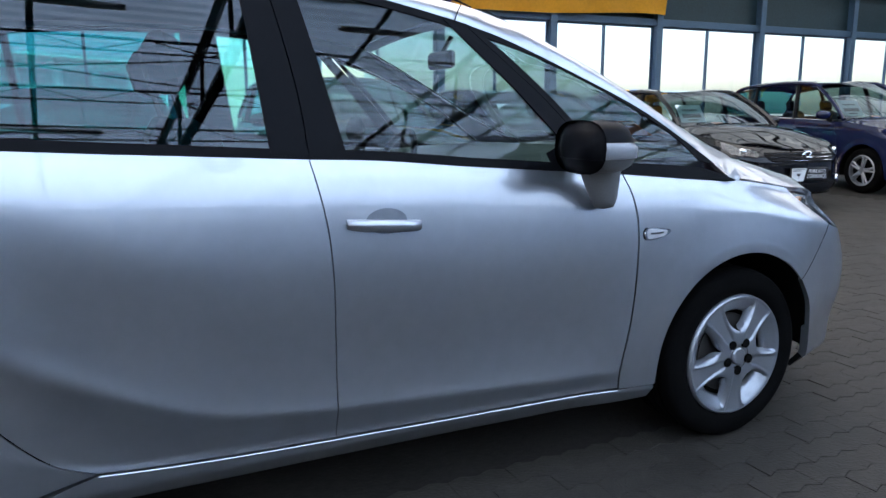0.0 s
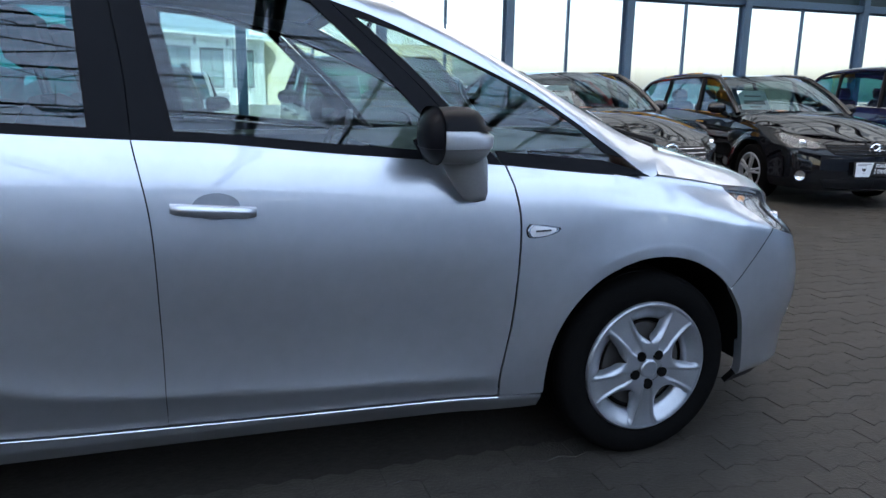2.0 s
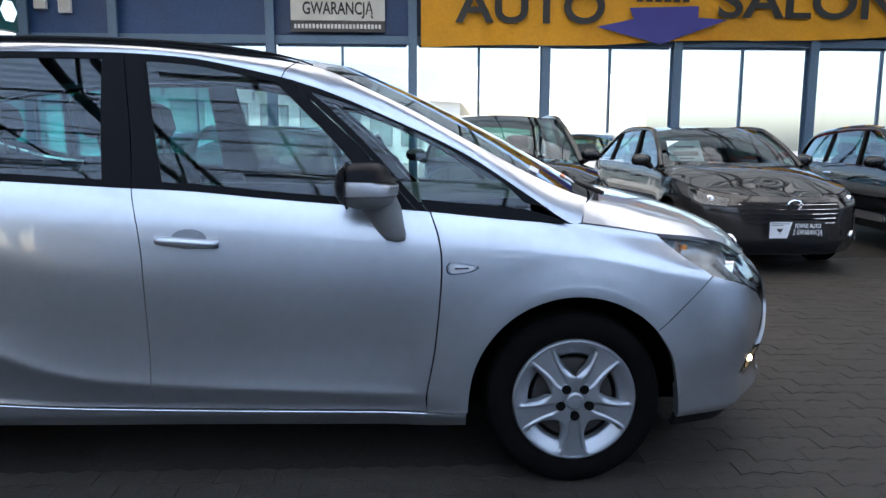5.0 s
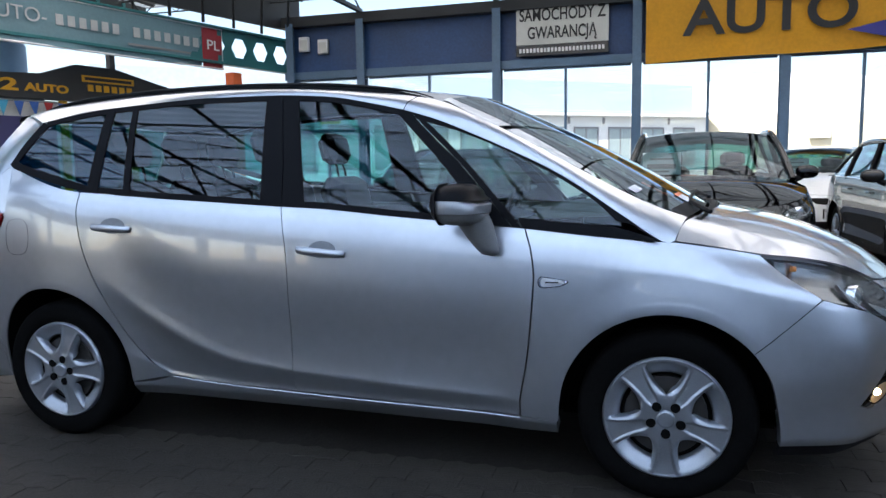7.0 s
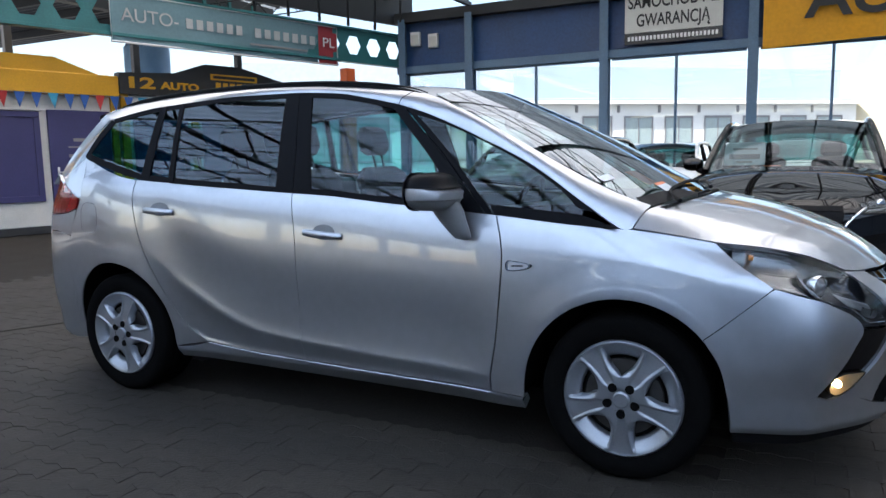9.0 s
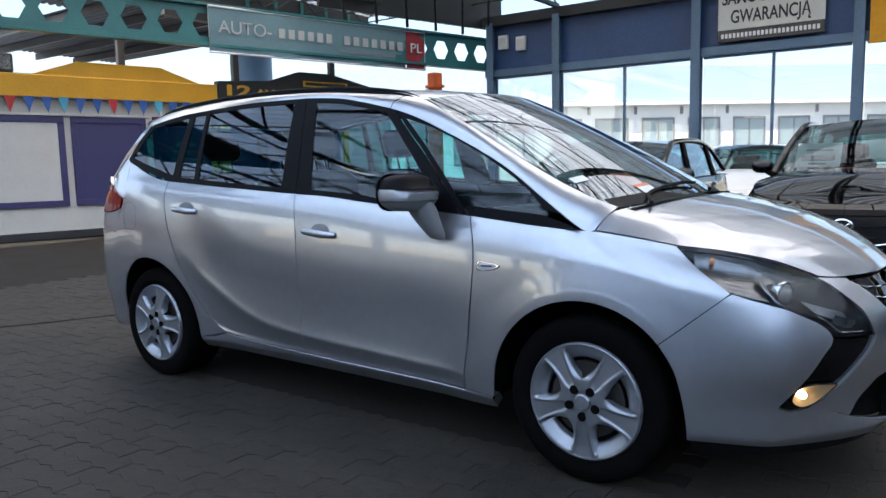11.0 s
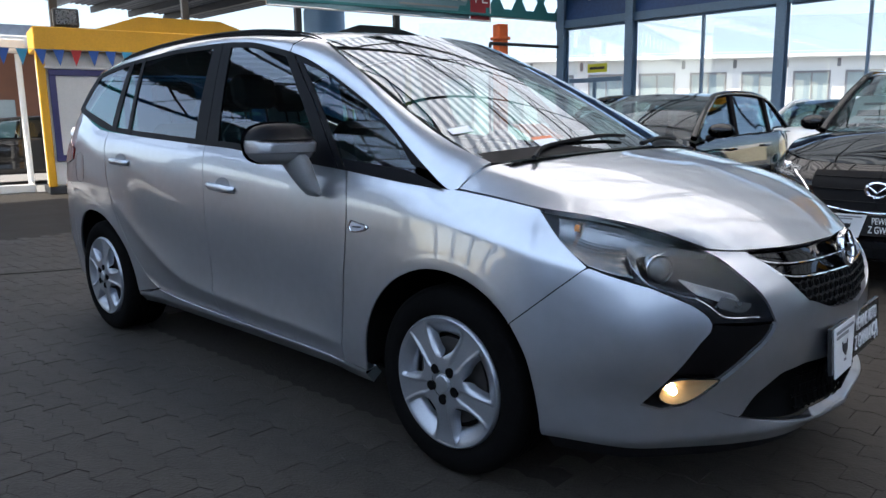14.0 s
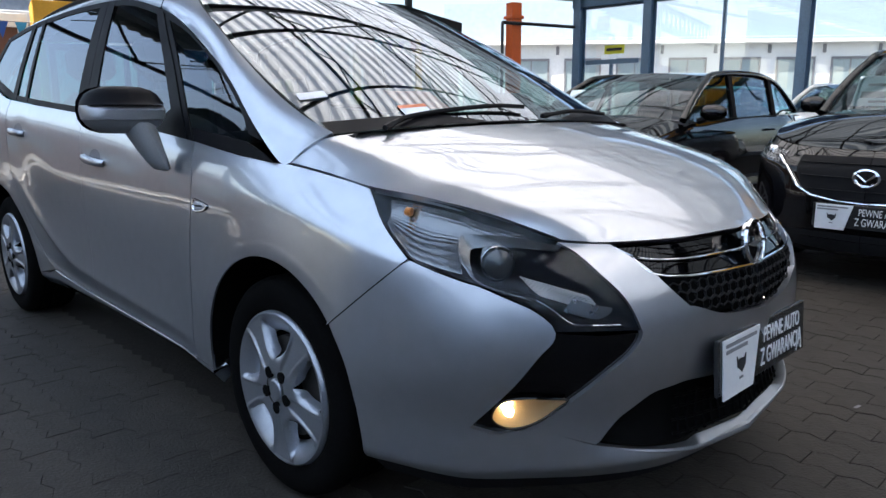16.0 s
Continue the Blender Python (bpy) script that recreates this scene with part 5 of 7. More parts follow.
hl_rows = whole([(-0.95, -0.57, 1.53), (-0.85, 0, 1.58)], [(-3.15, -0.52, 1.52), (-3.2, 0, 1.545)], [(-0.95, -0.57, 1.53), (-1.5, -0.59, 1.585), (-2.2, -0.59, 1.59), (-3.15, -0.52, 1.52)], [(-0.85, 0, 1.58), (-1.5, 0, 1.62), (-2.2, 0, 1.62), (-3.2, 0, 1.545)], 8, 14)
part("headliner", flanged(hl_rows, 0.0, Vector((-2, 0, 3))), HEADLINER, van)
dash = Geo()
dash.grid([[Vector((x + dx, y, z)) for x, z in ((0.12, 1.055), (-0.05, 1.065), (-0.3, 1.055), (-0.55, 1.04), (-0.66, 1.0), (-0.68, 0.9), (-0.62, 0.6))] for y, dx in ((-0.74, -0.16), (-0.5, -0.05), (0, 0.02), (0.5, -0.05), (0.74, -0.16))])
part("dashboard", dash, DASH, van, "dark grey dashboard")
sw = part("steering_wheel", Geo().tube([Matrix.Translation((-0.86, 0.37, 0.97)) @ Euler((0, radians(-65), 0)).to_matrix().to_4x4() @ Vector((0.185 * math.cos(a), 0.185 * math.sin(a), 0)) for a in np.linspace(0, 2 * math.pi, 33)], 0.016, 8, cap=False), PLASTIC, van, "black steering wheel")
part("steering_boss", Geo().tube([(-0.62, 0.37, 0.93), (-0.83, 0.37, 0.98)], [0.05, 0.06], 10).tube([(-0.85, 0.2, 0.97), (-0.84, 0.37, 0.97), (-0.85, 0.54, 0.97)], 0.02, 6), PLASTIC, sw)
part("interior_mirror", Geo().box(-0.80, -0.77, -0.11, 0.11, 1.40, 1.47, 0.012).tube([(-0.78, 0, 1.46), (-0.74, 0, 1.53)], 0.01, 6), PLASTIC, van)


def seat_geo(w):
    g = Geo()
    g.box(-0.50, 0.05, -w, w, 0.38, 0.58, 0.05)
    back = Matrix.Translation((-0.45, 0, 0.55)) @ Euler((0, radians(-14), 0)).to_matrix().to_4x4()
    g.box(-0.08, 0.07, -w * 0.95, w * 0.95, 0.0, 0.62, 0.06, back)
    return g, back


for x, y, w in ((-1.25, -0.37, 0.25), (-1.25, 0.37, 0.25), (-2.05, -0.42, 0.20), (-2.05, 0.0, 0.19), (-2.05, 0.42, 0.20)):
    g, back = seat_geo(w)
    st = part("seat", g, FABRIC, van, "dark fabric seat", place=pose(x, y, 0.06))
    part("headrest", Geo().box(-0.06, 0.05, -0.13, 0.13, 0.70, 0.88, 0.04, back).tube([back @ Vector((0, -0.05, 0.6)), back @ Vector((0, -0.05, 0.72))], 0.007, 6).tube([back @ Vector((0, 0.05, 0.6)), back @ Vector((0, 0.05, 0.72))], 0.007, 6), FABRIC, st)
# papers behind the windscreen
part("windscreen_sheet", Geo().box(-0.06, 0.06, -0.10, 0.10, 0, 0.002, 0, pose(-0.06, -0.30, 1.155, 0, 28, 0)), RED_PAPER, van, "red and white paper on the dashboard")


def on_screen(at):
    """A frame on the outer face of the windscreen nearest to a point: x across the car, z up along the glass."""
    at = np.array(at)
    j, i = min(((j, i) for j in range(1, len(screen_rows) - 1) for i in range(1, len(screen_rows[0]) - 1)), key=lambda q: np.linalg.norm(screen_rows[q[0]][q[1]] - at))
    a = Vector(screen_rows[j][i + 1] - screen_rows[j][i - 1]).normalized()
    u = Vector(screen_rows[j + 1][i] - screen_rows[j - 1][i])
    n = a.cross(u).normalized()
    u = n.cross(a)
    return Matrix.Translation(Vector(screen_rows[j][i]) + n * 0.004) @ Matrix((a, -n, u)).transposed().to_4x4()


part("windscreen_sticker", Geo().box(-0.045, 0.045, -0.0005, 0.0005, -0.019, 0.019, 0, on_screen((-0.115, -0.67, 1.16))), PLATE_WHITE, van)
card = part("windscreen_card", Geo().box(-0.05, 0.05, -0.0006, 0.0006, -0.036, 0.008, 0, on_screen((0.055, -0.43, 1.13))), PLATE_WHITE, van, "white card with an orange band")
part("card_band", Geo().box(-0.05, 0.05, -0.0006, 0.0006, 0.008, 0.026, 0, on_screen((0.055, -0.43, 1.13))), material("orange_card_print", (0.75, 0.22, 0.10), 0.6), card)


# ---------------------------------------------------------------- dealer sign plates
def sign_plate(parent, place, bend=0.0):
    """Number-plate sized sign: white left half with a plain emblem, black right half with two lines of words."""
    p = part("sign_plate", Geo().box(-0.282, 0.282, 0.0, 0.014, -0.074, 0.074, 0.003), PLATE_BLACK, parent, "black and white dealer sign instead of a number plate", place=place)
    part("white_field", Geo().prism([(-0.262, -0.086), (-0.088, -0.086), (-0.045, 0.070), (-0.262, 0.070)], 0.004), PLATE_WHITE, p, place=pose(0, -0.005, 0))
    part("emblem", Geo().prism([(-0.027, 0.016), (-0.018, 0.004), (0.0, 0.007), (0.018, 0.004), (0.027, 0.016), (0.024, -0.014), (0.012, -0.024), (0.004, -0.032), (-0.006, -0.024), (-0.023, -0.014)], 0.002), INK_BLACK, p, place=pose(-0.165, -0.008, 0.0))
    part("emblem_foot", Geo().box(-0.175, -0.155, 0, 0.002, -0.048, -0.042), INK_GREY, p, place=pose(0, -0.008, 0))
    for a, b, z in ((-0.252, -0.072, 0.050), (-0.252, -0.13, 0.034)):
        part("small_print", Geo().box(a, b, 0, 0.002, z, z + 0.009), INK_GREY, p, place=pose(0, -0.008, 0))
    words("upper_line", "PEWNE AUTO", 0.062, INK_WHITE, p, pose(0.112, -0.002, 0.030, 90, 0, 0), fit=0.25, depth=0.001)
    words("lower_line", "Z GWARANCJĄ", 0.068, INK_WHITE, p, pose(0.112, -0.002, -0.030, 90, 0, 0), fit=0.29, depth=0.001)
    return p


sign_plate(van, pose(1.014, 0.01, 0.487, -4, 0, 90))


# ---------------------------------------------------------------- hall: ground, columns, glazed wall, roof
ground = tagged(part("ground", Geo().box(-150, 150, -150, 150, -0.3, -0.035), ASPHALT), "pale worn asphalt beyond the hall", "ground", kind="structure")
floor_ = tagged(part("floor", Geo().box(-13.6, 24.0, -25.0, 13.0, -0.03, -0.0048), GROUND), "grey interlocking concrete pavers with dark joints", "floor", kind="structure")

COLUMNS = [-6.86, -3.59, -0.56, 2.33, 5.23, 8.28, 11.6, 15.36, 19.27, 23.2]
WY = 12.8
wall = tagged(thing("wall_north", "", ""), "glazed wall with blue steel posts and dark blue cladding above", "wall", kind="structure")


def column_geo(w=0.19, z1=4.7):
    """I-section steel column with a base plate."""
    g = Geo()
    g.box(-w / 2, w / 2, -0.13, -0.112, 0, z1, 0.003).box(-w / 2, w / 2, 0.112, 0.13, 0, z1, 0.003).box(-0.012, 0.012, -0.112, 0.112, 0, z1)
    return g.box(-w / 2 - 0.05, w / 2 + 0.05, -0.18, 0.18, 0, 0.02, 0.003)


for x in [-8.69] + COLUMNS:
    part("steel_column", column_geo(), BLUE_STEEL, wall, place=pose(x, WY - 0.1, 0))
edges = [-8.75] + COLUMNS
part("lintel", Geo().box(-8.9, 23.4, WY - 0.12, WY + 0.08, 3.38, 3.56, 0.006), BLUE_STEEL, wall)
part("eaves_beam", Geo().box(-8.9, 23.4, WY - 0.22, WY + 0.08, 4.62, 4.86, 0.006), GREY_STEEL, wall)
part("sill_wall", Geo().box(-8.9, 23.4, WY - 0.06, WY + 0.12, 0.0, 0.35, 0.006), WALL_GREY, wall)
for a, b in zip(edges[:-1], edges[1:]):
    g = Geo()
    n = int((b - a - 0.28) / 0.1)
    pts = []
    for i in range(n + 1):
        x = a + (b - a) * i / n
        y = WY + (0.0 if i % 2 else 0.018)
        pts.append((x, y))
    g.grid([[Vector((x, y, 3.56)) for x, y in pts], [Vector((x, y, 4.62)) for x, y in pts]])
    part("cladding_panel", g, BLUE_SHEET if a < 5 else TEAL_SHEET, wall, sharp=20)
    mid = (a + b) / 2
    if b - a > 2:
        part("mullion", Geo().box(mid - 0.028, mid + 0.028, WY - 0.04, WY + 0.04, 0.35, 3.38, 0.004), BLUE_STEEL, wall)
        cuts = ((a + 0.13, mid - 0.028), (mid + 0.028, b - 0.13))
    else:
        cuts = ((a + 0.13, b - 0.13),)
    for p, q in cuts:
        o = part("pane", Geo().box(p, q, WY + 0.0, WY + 0.008, 0.35, 3.38), GLASS_CLEAR, wall)
        o.visible_shadow = False
    part("head_frame", Geo().box(a + 0.13, b - 0.13, WY - 0.035, WY + 0.035, 3.335, 3.38, 0.004), BLUE_STEEL, wall)

# roof: corrugated fibreglass sheets on lattice trusses and girders
X0, X1, Y0, Y1 = -13.4, 24.5, -25.6, 13.4
roof_h = lambda y: 5.55 + 0.02 * (19.0 - abs(y + 6.0))


def corrugated(x0, x1, y0, y1, pitch=0.21):
    g = Geo()
    n = int((y1 - y0) / (pitch / 4))
    prof = (0.0, 0.0, 0.047, 0.047)
    g.grid([[Vector((x, y0 + (y1 - y0) * i / n, roof_h(y0 + (y1 - y0) * i / n) + prof[i % 4])) for i in range(n + 1)] for x in (x0, x1)])
    return g


# sheet tones vary by bay to set the light and reflections on the car
for nm, ya, yb, mt, lab in (("ceiling", 0.2, 7.2, ROOF_LIGHT, "corrugated translucent white roof sheets"), ("ceiling_edge", 7.2, Y1, ROOF_GREY, "corrugated grey translucent roof sheets"),
                            ("ceiling_middle", -1.4, 0.2, ROOF_SHEET, "corrugated grey roof sheets"), ("ceiling_south", Y0, -1.4, ROOF_DULL, "corrugated translucent blue roof sheets")):
    tagged(part(nm, corrugated(-9.8 if nm == "ceiling_south" else X0, {"ceiling": 4.5, "ceiling_south": 1.6}.get(nm, X1), ya, yb), mt, sharp=20), lab, "ceiling", kind="structure")
# unseen bays added: dark ones dim the glass reflections, the pale one lights the nose
tagged(part("ceiling_east", corrugated(4.5, X1, 5.6, 7.2), ROOF_DARK, sharp=20), "unseen dark corrugated roof sheets, added to darken reflections", "ceiling", kind="structure")
tagged(part("ceiling_aisle", corrugated(4.5, X1, 0.2, 5.6), ROOF_PALE, sharp=20), "unseen corrugated translucent pale blue roof sheets, added to brighten the car's nose", "ceiling", kind="structure")
tagged(part("ceiling_south_east", corrugated(1.6, X1, Y0, -1.4), ROOF_DULL, sharp=20), "corrugated translucent blue roof sheets", "ceiling", kind="structure")
tagged(part("ceiling_south_west", corrugated(X0, -9.8, -8.0, -1.4), ROOF_DARK, sharp=20), "unseen dark corrugated roof sheets, added to darken reflections", "ceiling", kind="structure")
tagged(part("ceiling_far_south_west", corrugated(X0, -9.8, Y0, -8.0), ROOF_DULL, sharp=20), "corrugated translucent blue roof sheets", "ceiling", kind="structure")


tagged(part("ceiling_far_west", corrugated(-19.0, -17.5, -4.0, 7.4), ROOF_DARK, sharp=20), "dark corrugated roof of the yard canopy", "ceiling", kind="structure")
tagged(part("ceiling_west", corrugated(-27.0, X0, 7.4, Y1), ROOF_DARK, sharp=20), "corrugated grey roof sheets over the side yard", "ceiling", kind="structure")
for y in np.arange(7.6, 13.2, 1.4):
    tagged(part("canopy_purlin", Geo().box(-27.0, X0, y - 0.05, y + 0.05, roof_h(y) - 0.24, roof_h(y) - 0.02, 0.004), GREY_STEEL), "dark steel purlin under the canopy roof", "purlin", "canopy purlins", "structure")


girder = tagged(part("eaves_girder", Geo().box(X0 - 0.12, X0 + 0.12, 6.5, 13.3, 4.62, 5.56, 0.01), GREY_STEEL), "deep dark steel eaves girder", "girder", kind="structure")
for y in np.arange(7.0, 13.2, 0.9):
    part("stiffener", Geo().box(X0 + 0.12, X0 + 0.16, y - 0.05, y + 0.05, 4.64, 5.54, 0.004), TEAL_STEEL, girder)


def truss(x, y0, y1):
    t = tagged(thing("roof_truss", "dark steel lattice roof truss", "truss", "roof trusses"), kind="structure")
    zb = 4.85
    part("bottom_chord", Geo().box(x - 0.05, x + 0.05, y0, y1, zb, zb + 0.09, 0.004), GREY_STEEL, t)
    tops = [Vector((x, y, roof_h(y) - 0.10)) for y in np.linspace(y0, y1, 15)]
    part("top_chord", Geo().tube(tops, 0.055, 4), GREY_STEEL, t)
    n = 20
    for i in range(n):
        ya, yb = y0 + (y1 - y0) * i / n, y0 + (y1 - y0) * (i + 1) / n
        ym = (ya + yb) / 2
        part("web_bar", Geo().tube([(x, ya, zb + 0.05), (x, ym, roof_h(ym) - 0.12)], 0.022, 6), GREY_STEEL, t)
        part("web_bar", Geo().tube([(x, ym, roof_h(ym) - 0.12), (x, yb, zb + 0.05)], 0.022, 6), GREY_STEEL, t)


RAFTERS = [-12.6, -9.8] + COLUMNS
for x in RAFTERS:
    truss(x, -25.2, 12.7)
for y in np.arange(-24.4, 13.0, 1.75):
    gd = tagged(thing("lattice_purlin", "thin dark steel lattice purlin", "purlin", "roof purlins"), kind="structure")
    z1 = roof_h(y) - 0.012
    part("upper_rod", Geo().tube([(X0, y, z1 - 0.03), (X1, y, z1 - 0.03)], 0.032, 6), GREY_STEEL, gd)
    part("lower_rod", Geo().tube([(X0, y, z1 - 0.38), (X1, y, z1 - 0.38)], 0.018, 6), GREY_STEEL, gd)
    for a, b in zip(RAFTERS[:-1], RAFTERS[1:]):
        zig = [Vector((a + (b - a) * i / 6, y, z1 - (0.03 if i % 2 else 0.38))) for i in range(7)]
        part("zigzag_rod", Geo().tube(zig, 0.014, 5), GREY_STEEL, gd)
for y in (-15.0, -10.0, -5.5, -1.0, 4.0, 8.5):
    b = tagged(thing("cross_bracing", "thin dark steel cross bracing", "bracing", "roof bracing"), kind="structure")
    for p, q in zip(RAFTERS[:-1], RAFTERS[1:]):
        part("brace_rod", Geo().tube([(p, y, 4.9), (q, y, roof_h(y) - 0.2)], 0.016, 5), GREY_STEEL, b)
        part("brace_rod", Geo().tube([(p, y, roof_h(y) - 0.2), (q, y, 4.9)], 0.016, 5), GREY_STEEL, b)
for a, b in zip(RAFTERS[:-1], RAFTERS[1:]):
    x = (a + b) / 2
    tagged(part("tie_rod", Geo().tube([Vector((x, y, roof_h(y) - 0.34)) for y in np.linspace(-25.0, 12.6, 9)], 0.03, 6), GREY_STEEL), "thin dark steel tie under the roof", "tie rod", "roof ties", "structure")
# unseen wall added behind the camera, its open band under the roof shaping flank reflections
south = tagged(thing("added_wall_south", "", ""), "unseen grey panelled wall with steel posts, added to shape the car's reflections", "wall", kind="structure")
for x in [-12.6] + COLUMNS:
    part("post", Geo().box(x - 0.1, x + 0.1, -25.3, -25.1, 0, 5.6, 0.005), GREY_STEEL, south)
part("eaves_beam", Geo().box(-13.4, 24.5, -25.35, -25.1, 4.7, 5.1, 0.005), GREY_STEEL, south)
part("low_wall", Geo().box(-13.3, 24.4, -25.06, -24.96, 0, 3.93, 0.01), WALL_GREY, south)
part("upper_wall", Geo().box(-13.3, 24.4, -25.06, -24.96, 4.10, 5.6, 0.01), WALL_GREY, south)
# piers of uneven width break the band into bright streaks on the flank
for a, b, k in zip([-13.3] + COLUMNS, COLUMNS + [24.4], (0.3, 0.7, 0.5, 0.2, 0.8, 0.45, 0.75, 0.3, 0.6, 0.5, 0.7)):
    part("wall_pier", Geo().box(a, a + k * (b - a), -25.06, -24.96, 3.93, 4.10, 0.005), WALL_GREY, south)
# added out of view: the opening's height sets the light reflected in the flank
west_wall = tagged(thing("wall_west", "", ""), "unseen hall side with a low wall, posts and an eaves beam, added to shape reflections", "wall", kind="structure")
part("low_wall", Geo().box(-13.6, -13.4, -25.0, -7.2, 0, 1.3, 0.01), OUT_BROWN, west_wall)
part("eaves_beam", Geo().box(-13.6, -13.4, -25.0, -7.2, 3.4, 5.5, 0.01), GREY_STEEL, west_wall)
for y in np.arange(-24.0, -7.0, 2.8):
    part("post", Geo().box(-13.6, -13.4, y - 0.2, y + 0.2, 1.3, 3.4, 0.005), BLUE_STEEL, west_wall)
east = tagged(thing("wall_east", "", ""), "grey panelled end wall with blue steel posts", "wall", kind="structure")
for y in np.arange(-14.0, 13.0, 3.0):
    part("post", Geo().box(23.9, 24.1, y - 0.1, y + 0.1, 0, 5.5, 0.005), BLUE_STEEL, east)
part("rail", Geo().box(23.9, 24.1, -15, 12.8, 3.4, 3.6, 0.005), BLUE_STEEL, east)
part("panel", Geo().box(24.12, 24.2, -25, 12.9, 0, 5.6, 0.005), WALL_GREY, east)

# ---------------------------------------------------------------- open west side: posts, castellated beam, banner
WX = lambda y: -9.3 - 0.27 * (11.2 - y)
# local x runs along the side towards -y, local y points outwards
west = Matrix(((-0.2606, -0.9654, 0, WX(11.2)), (-0.9654, 0.2606, 0, 11.2), (0, 0, 1, 0), (0, 0, 0, 1)))
beam = tagged(thing("castellated_beam", "teal castellated steel beam with hexagonal holes", "beam", place=west), kind="structure")


def castellated(x0, x1, z0, z1, pitch=0.72):
    """A web with real hexagonal holes."""
    g = Geo()
    zm, r = (z0 + z1) / 2, 0.21
    n = int((x1 - x0) / pitch)
    for i in range(n):
        a = x0 + i * pitch
        b, c = a + pitch, a + pitch / 2
        hx = [(c - r * 1.1, zm), (c - r * 0.55, zm + r), (c + r * 0.55, zm + r), (c + r * 1.1, zm), (c + r * 0.55, zm - r), (c - r * 0.55, zm - r)]
        out = [(a, zm), (a, z1), (b, z1), (b, zm), (b, z0), (a, z0)]
        for y in (0.0, 0.012):
            k = len(g.v)
            g.v += [(p[0], y, p[1]) for p in out + hx]
            for j in range(6):
                q = (j + 1) % 6
                g.f.append((k + j, k + q, k + 6 + q, k + 6 + j))
    return g


part("beam_web", castellated(-1.72, 14.0, 3.62, 4.32, 0.65), TEAL_STEEL, beam)
part("beam_flange", Geo().box(-1.7, 14.0, -0.09, 0.10, 3.56, 3.62, 0.004), TEAL_STEEL, beam)
part("beam_top_flange", Geo().box(-1.7, 14.0, -0.09, 0.10, 4.32, 4.37, 0.004), TEAL_STEEL, beam)

fascia = tagged(part("eaves_fascia", Geo().box(-2.2, 3.2, 0.05, 0.16, 4.62, 5.75, 0.01), GREY_STEEL, place=west), "dark steel eaves fascia above the teal beam", "fascia", kind="structure")
for i in range(6):
    part("fascia_strut", Geo().tube([(-1.6 + 0.85 * i, -0.06, 4.40), (-1.2 + 0.85 * i, -0.55, 5.35)], 0.035, 6), GREY_STEEL, fascia)
banner = thing("teal_banner", "teal advertising banner with white letters and a red end", "banner", place=Matrix(((-0.2448, -0.9696, 0, -9.41), (-0.9696, 0.2448, 0, 10.80), (0, 0, 1, 3.46), (0, 0, 0, 1))) )
# banner local: x along the cloth towards -y, so letters are laid mirrored along -x
bl = 5.3
part("cloth", Geo().grid([[Vector((x, 0.03 * math.sin(x * 3.0) * (1 - z / 0.85), z)) for x in np.linspace(0.55, bl, 40)] for z in (0, 0.3, 0.6, 0.86)]), TEAL_CLOTH, banner)
part("red_field", Geo().grid([[Vector((x, 0.0, z)) for x in np.linspace(0, 0.55, 8)] for z in (0, 0.3, 0.6, 0.86)]), RED_PRINT, banner)
part("hem", Geo().tube([(0, -0.004, 0), (bl, -0.004, 0), (bl, -0.004, 0.86), (0, -0.004, 0.86), (0, -0.004, 0)], 0.022, 6), PLATE_WHITE, banner)
face = Matrix(((-1, 0, 0, 0), (0, 0, -1, -0.035), (0, 1, 0, 0), (0, 0, 0, 1)))
words("banner_letters", "AUTO-", 0.34, INK_PALE, banner, Matrix.Translation((4.55, 0, 0.48)) @ face, fit=1.12)
for a, b, n in ((2.58, 3.92, 6), (0.68, 2.36, 7)):
    for i in range(n):
        x = a + (b - a) * i / n
        part("name_bar", Geo().box(x, x + 0.62 * (b - a) / n, -0.04, -0.034, 0.385, 0.575), INK_PALE, banner)
words("red_letters", "PL", 0.30, INK_WHITE, banner, Matrix.Translation((0.28, 0, 0.47)) @ face, fit=0.34)
part("small_bar", Geo().box(0.9, 2.4, -0.04, -0.034, 0.22, 0.26), INK_GREY, banner)

yb = thing("yellow_banner", "large yellow cloth banner with black letters and a blue arrow", "banner", place=pose(-0.38, WY - 0.28, 3.30))
L = 12.1
cloth = []
for z in np.linspace(0, 1.5, 12):
    cloth.append([Vector((x, 0.03 * math.sin(x * 2.1) + 0.02 * math.sin(x * 5.3 + z * 4) - 0.03 * math.sin(z * 2), z + 0.025 * math.sin(x * 1.3) * (1 - z / 1.5) + 0.016 * x * (1 - z / 1.5) * 1.8)) for x in np.linspace(0, L, 90)])
part("cloth", Geo().grid(cloth), YELLOW_CLOTH, yb)
words("banner_letters", "AUTO", 1.0, INK_BLACK, yb, pose(2.35, -0.10, 0.83, 90, 0, 0), fit=3.2, bold=0.02)
words("banner_letters", "SALON", 1.0, INK_BLACK, yb, pose(8.4, -0.10, 0.98, 90, 0, 0), fit=4.0, bold=0.02)
part("blue_arrow", Geo().prism([(3.75, 0.45), (4.55, 0.62), (4.45, 0.85), (5.95, 0.90), (5.95, 0.66), (6.6, 0.62), (5.15, 0.10)], 0.01), BLUE_PRINT, yb, place=pose(0, -0.10, 0))
for i in range(6):
    part("name_bar", Geo().box(4.60 + 0.2 * i, 4.74 + 0.2 * i, -0.10, -0.09, 0.98, 1.22), INK_BLACK, yb)

poster = thing("wall_poster", "grey and black printed poster on the blue cladding", "poster", place=pose(-2.15, WY - 0.16, 4.12))
part("sheet", Geo().box(-1.0, 1.0, 0, 0.02, -0.26, 0.58, 0.004), material("poster_grey", (0.62, 0.62, 0.59), 0.6), poster)
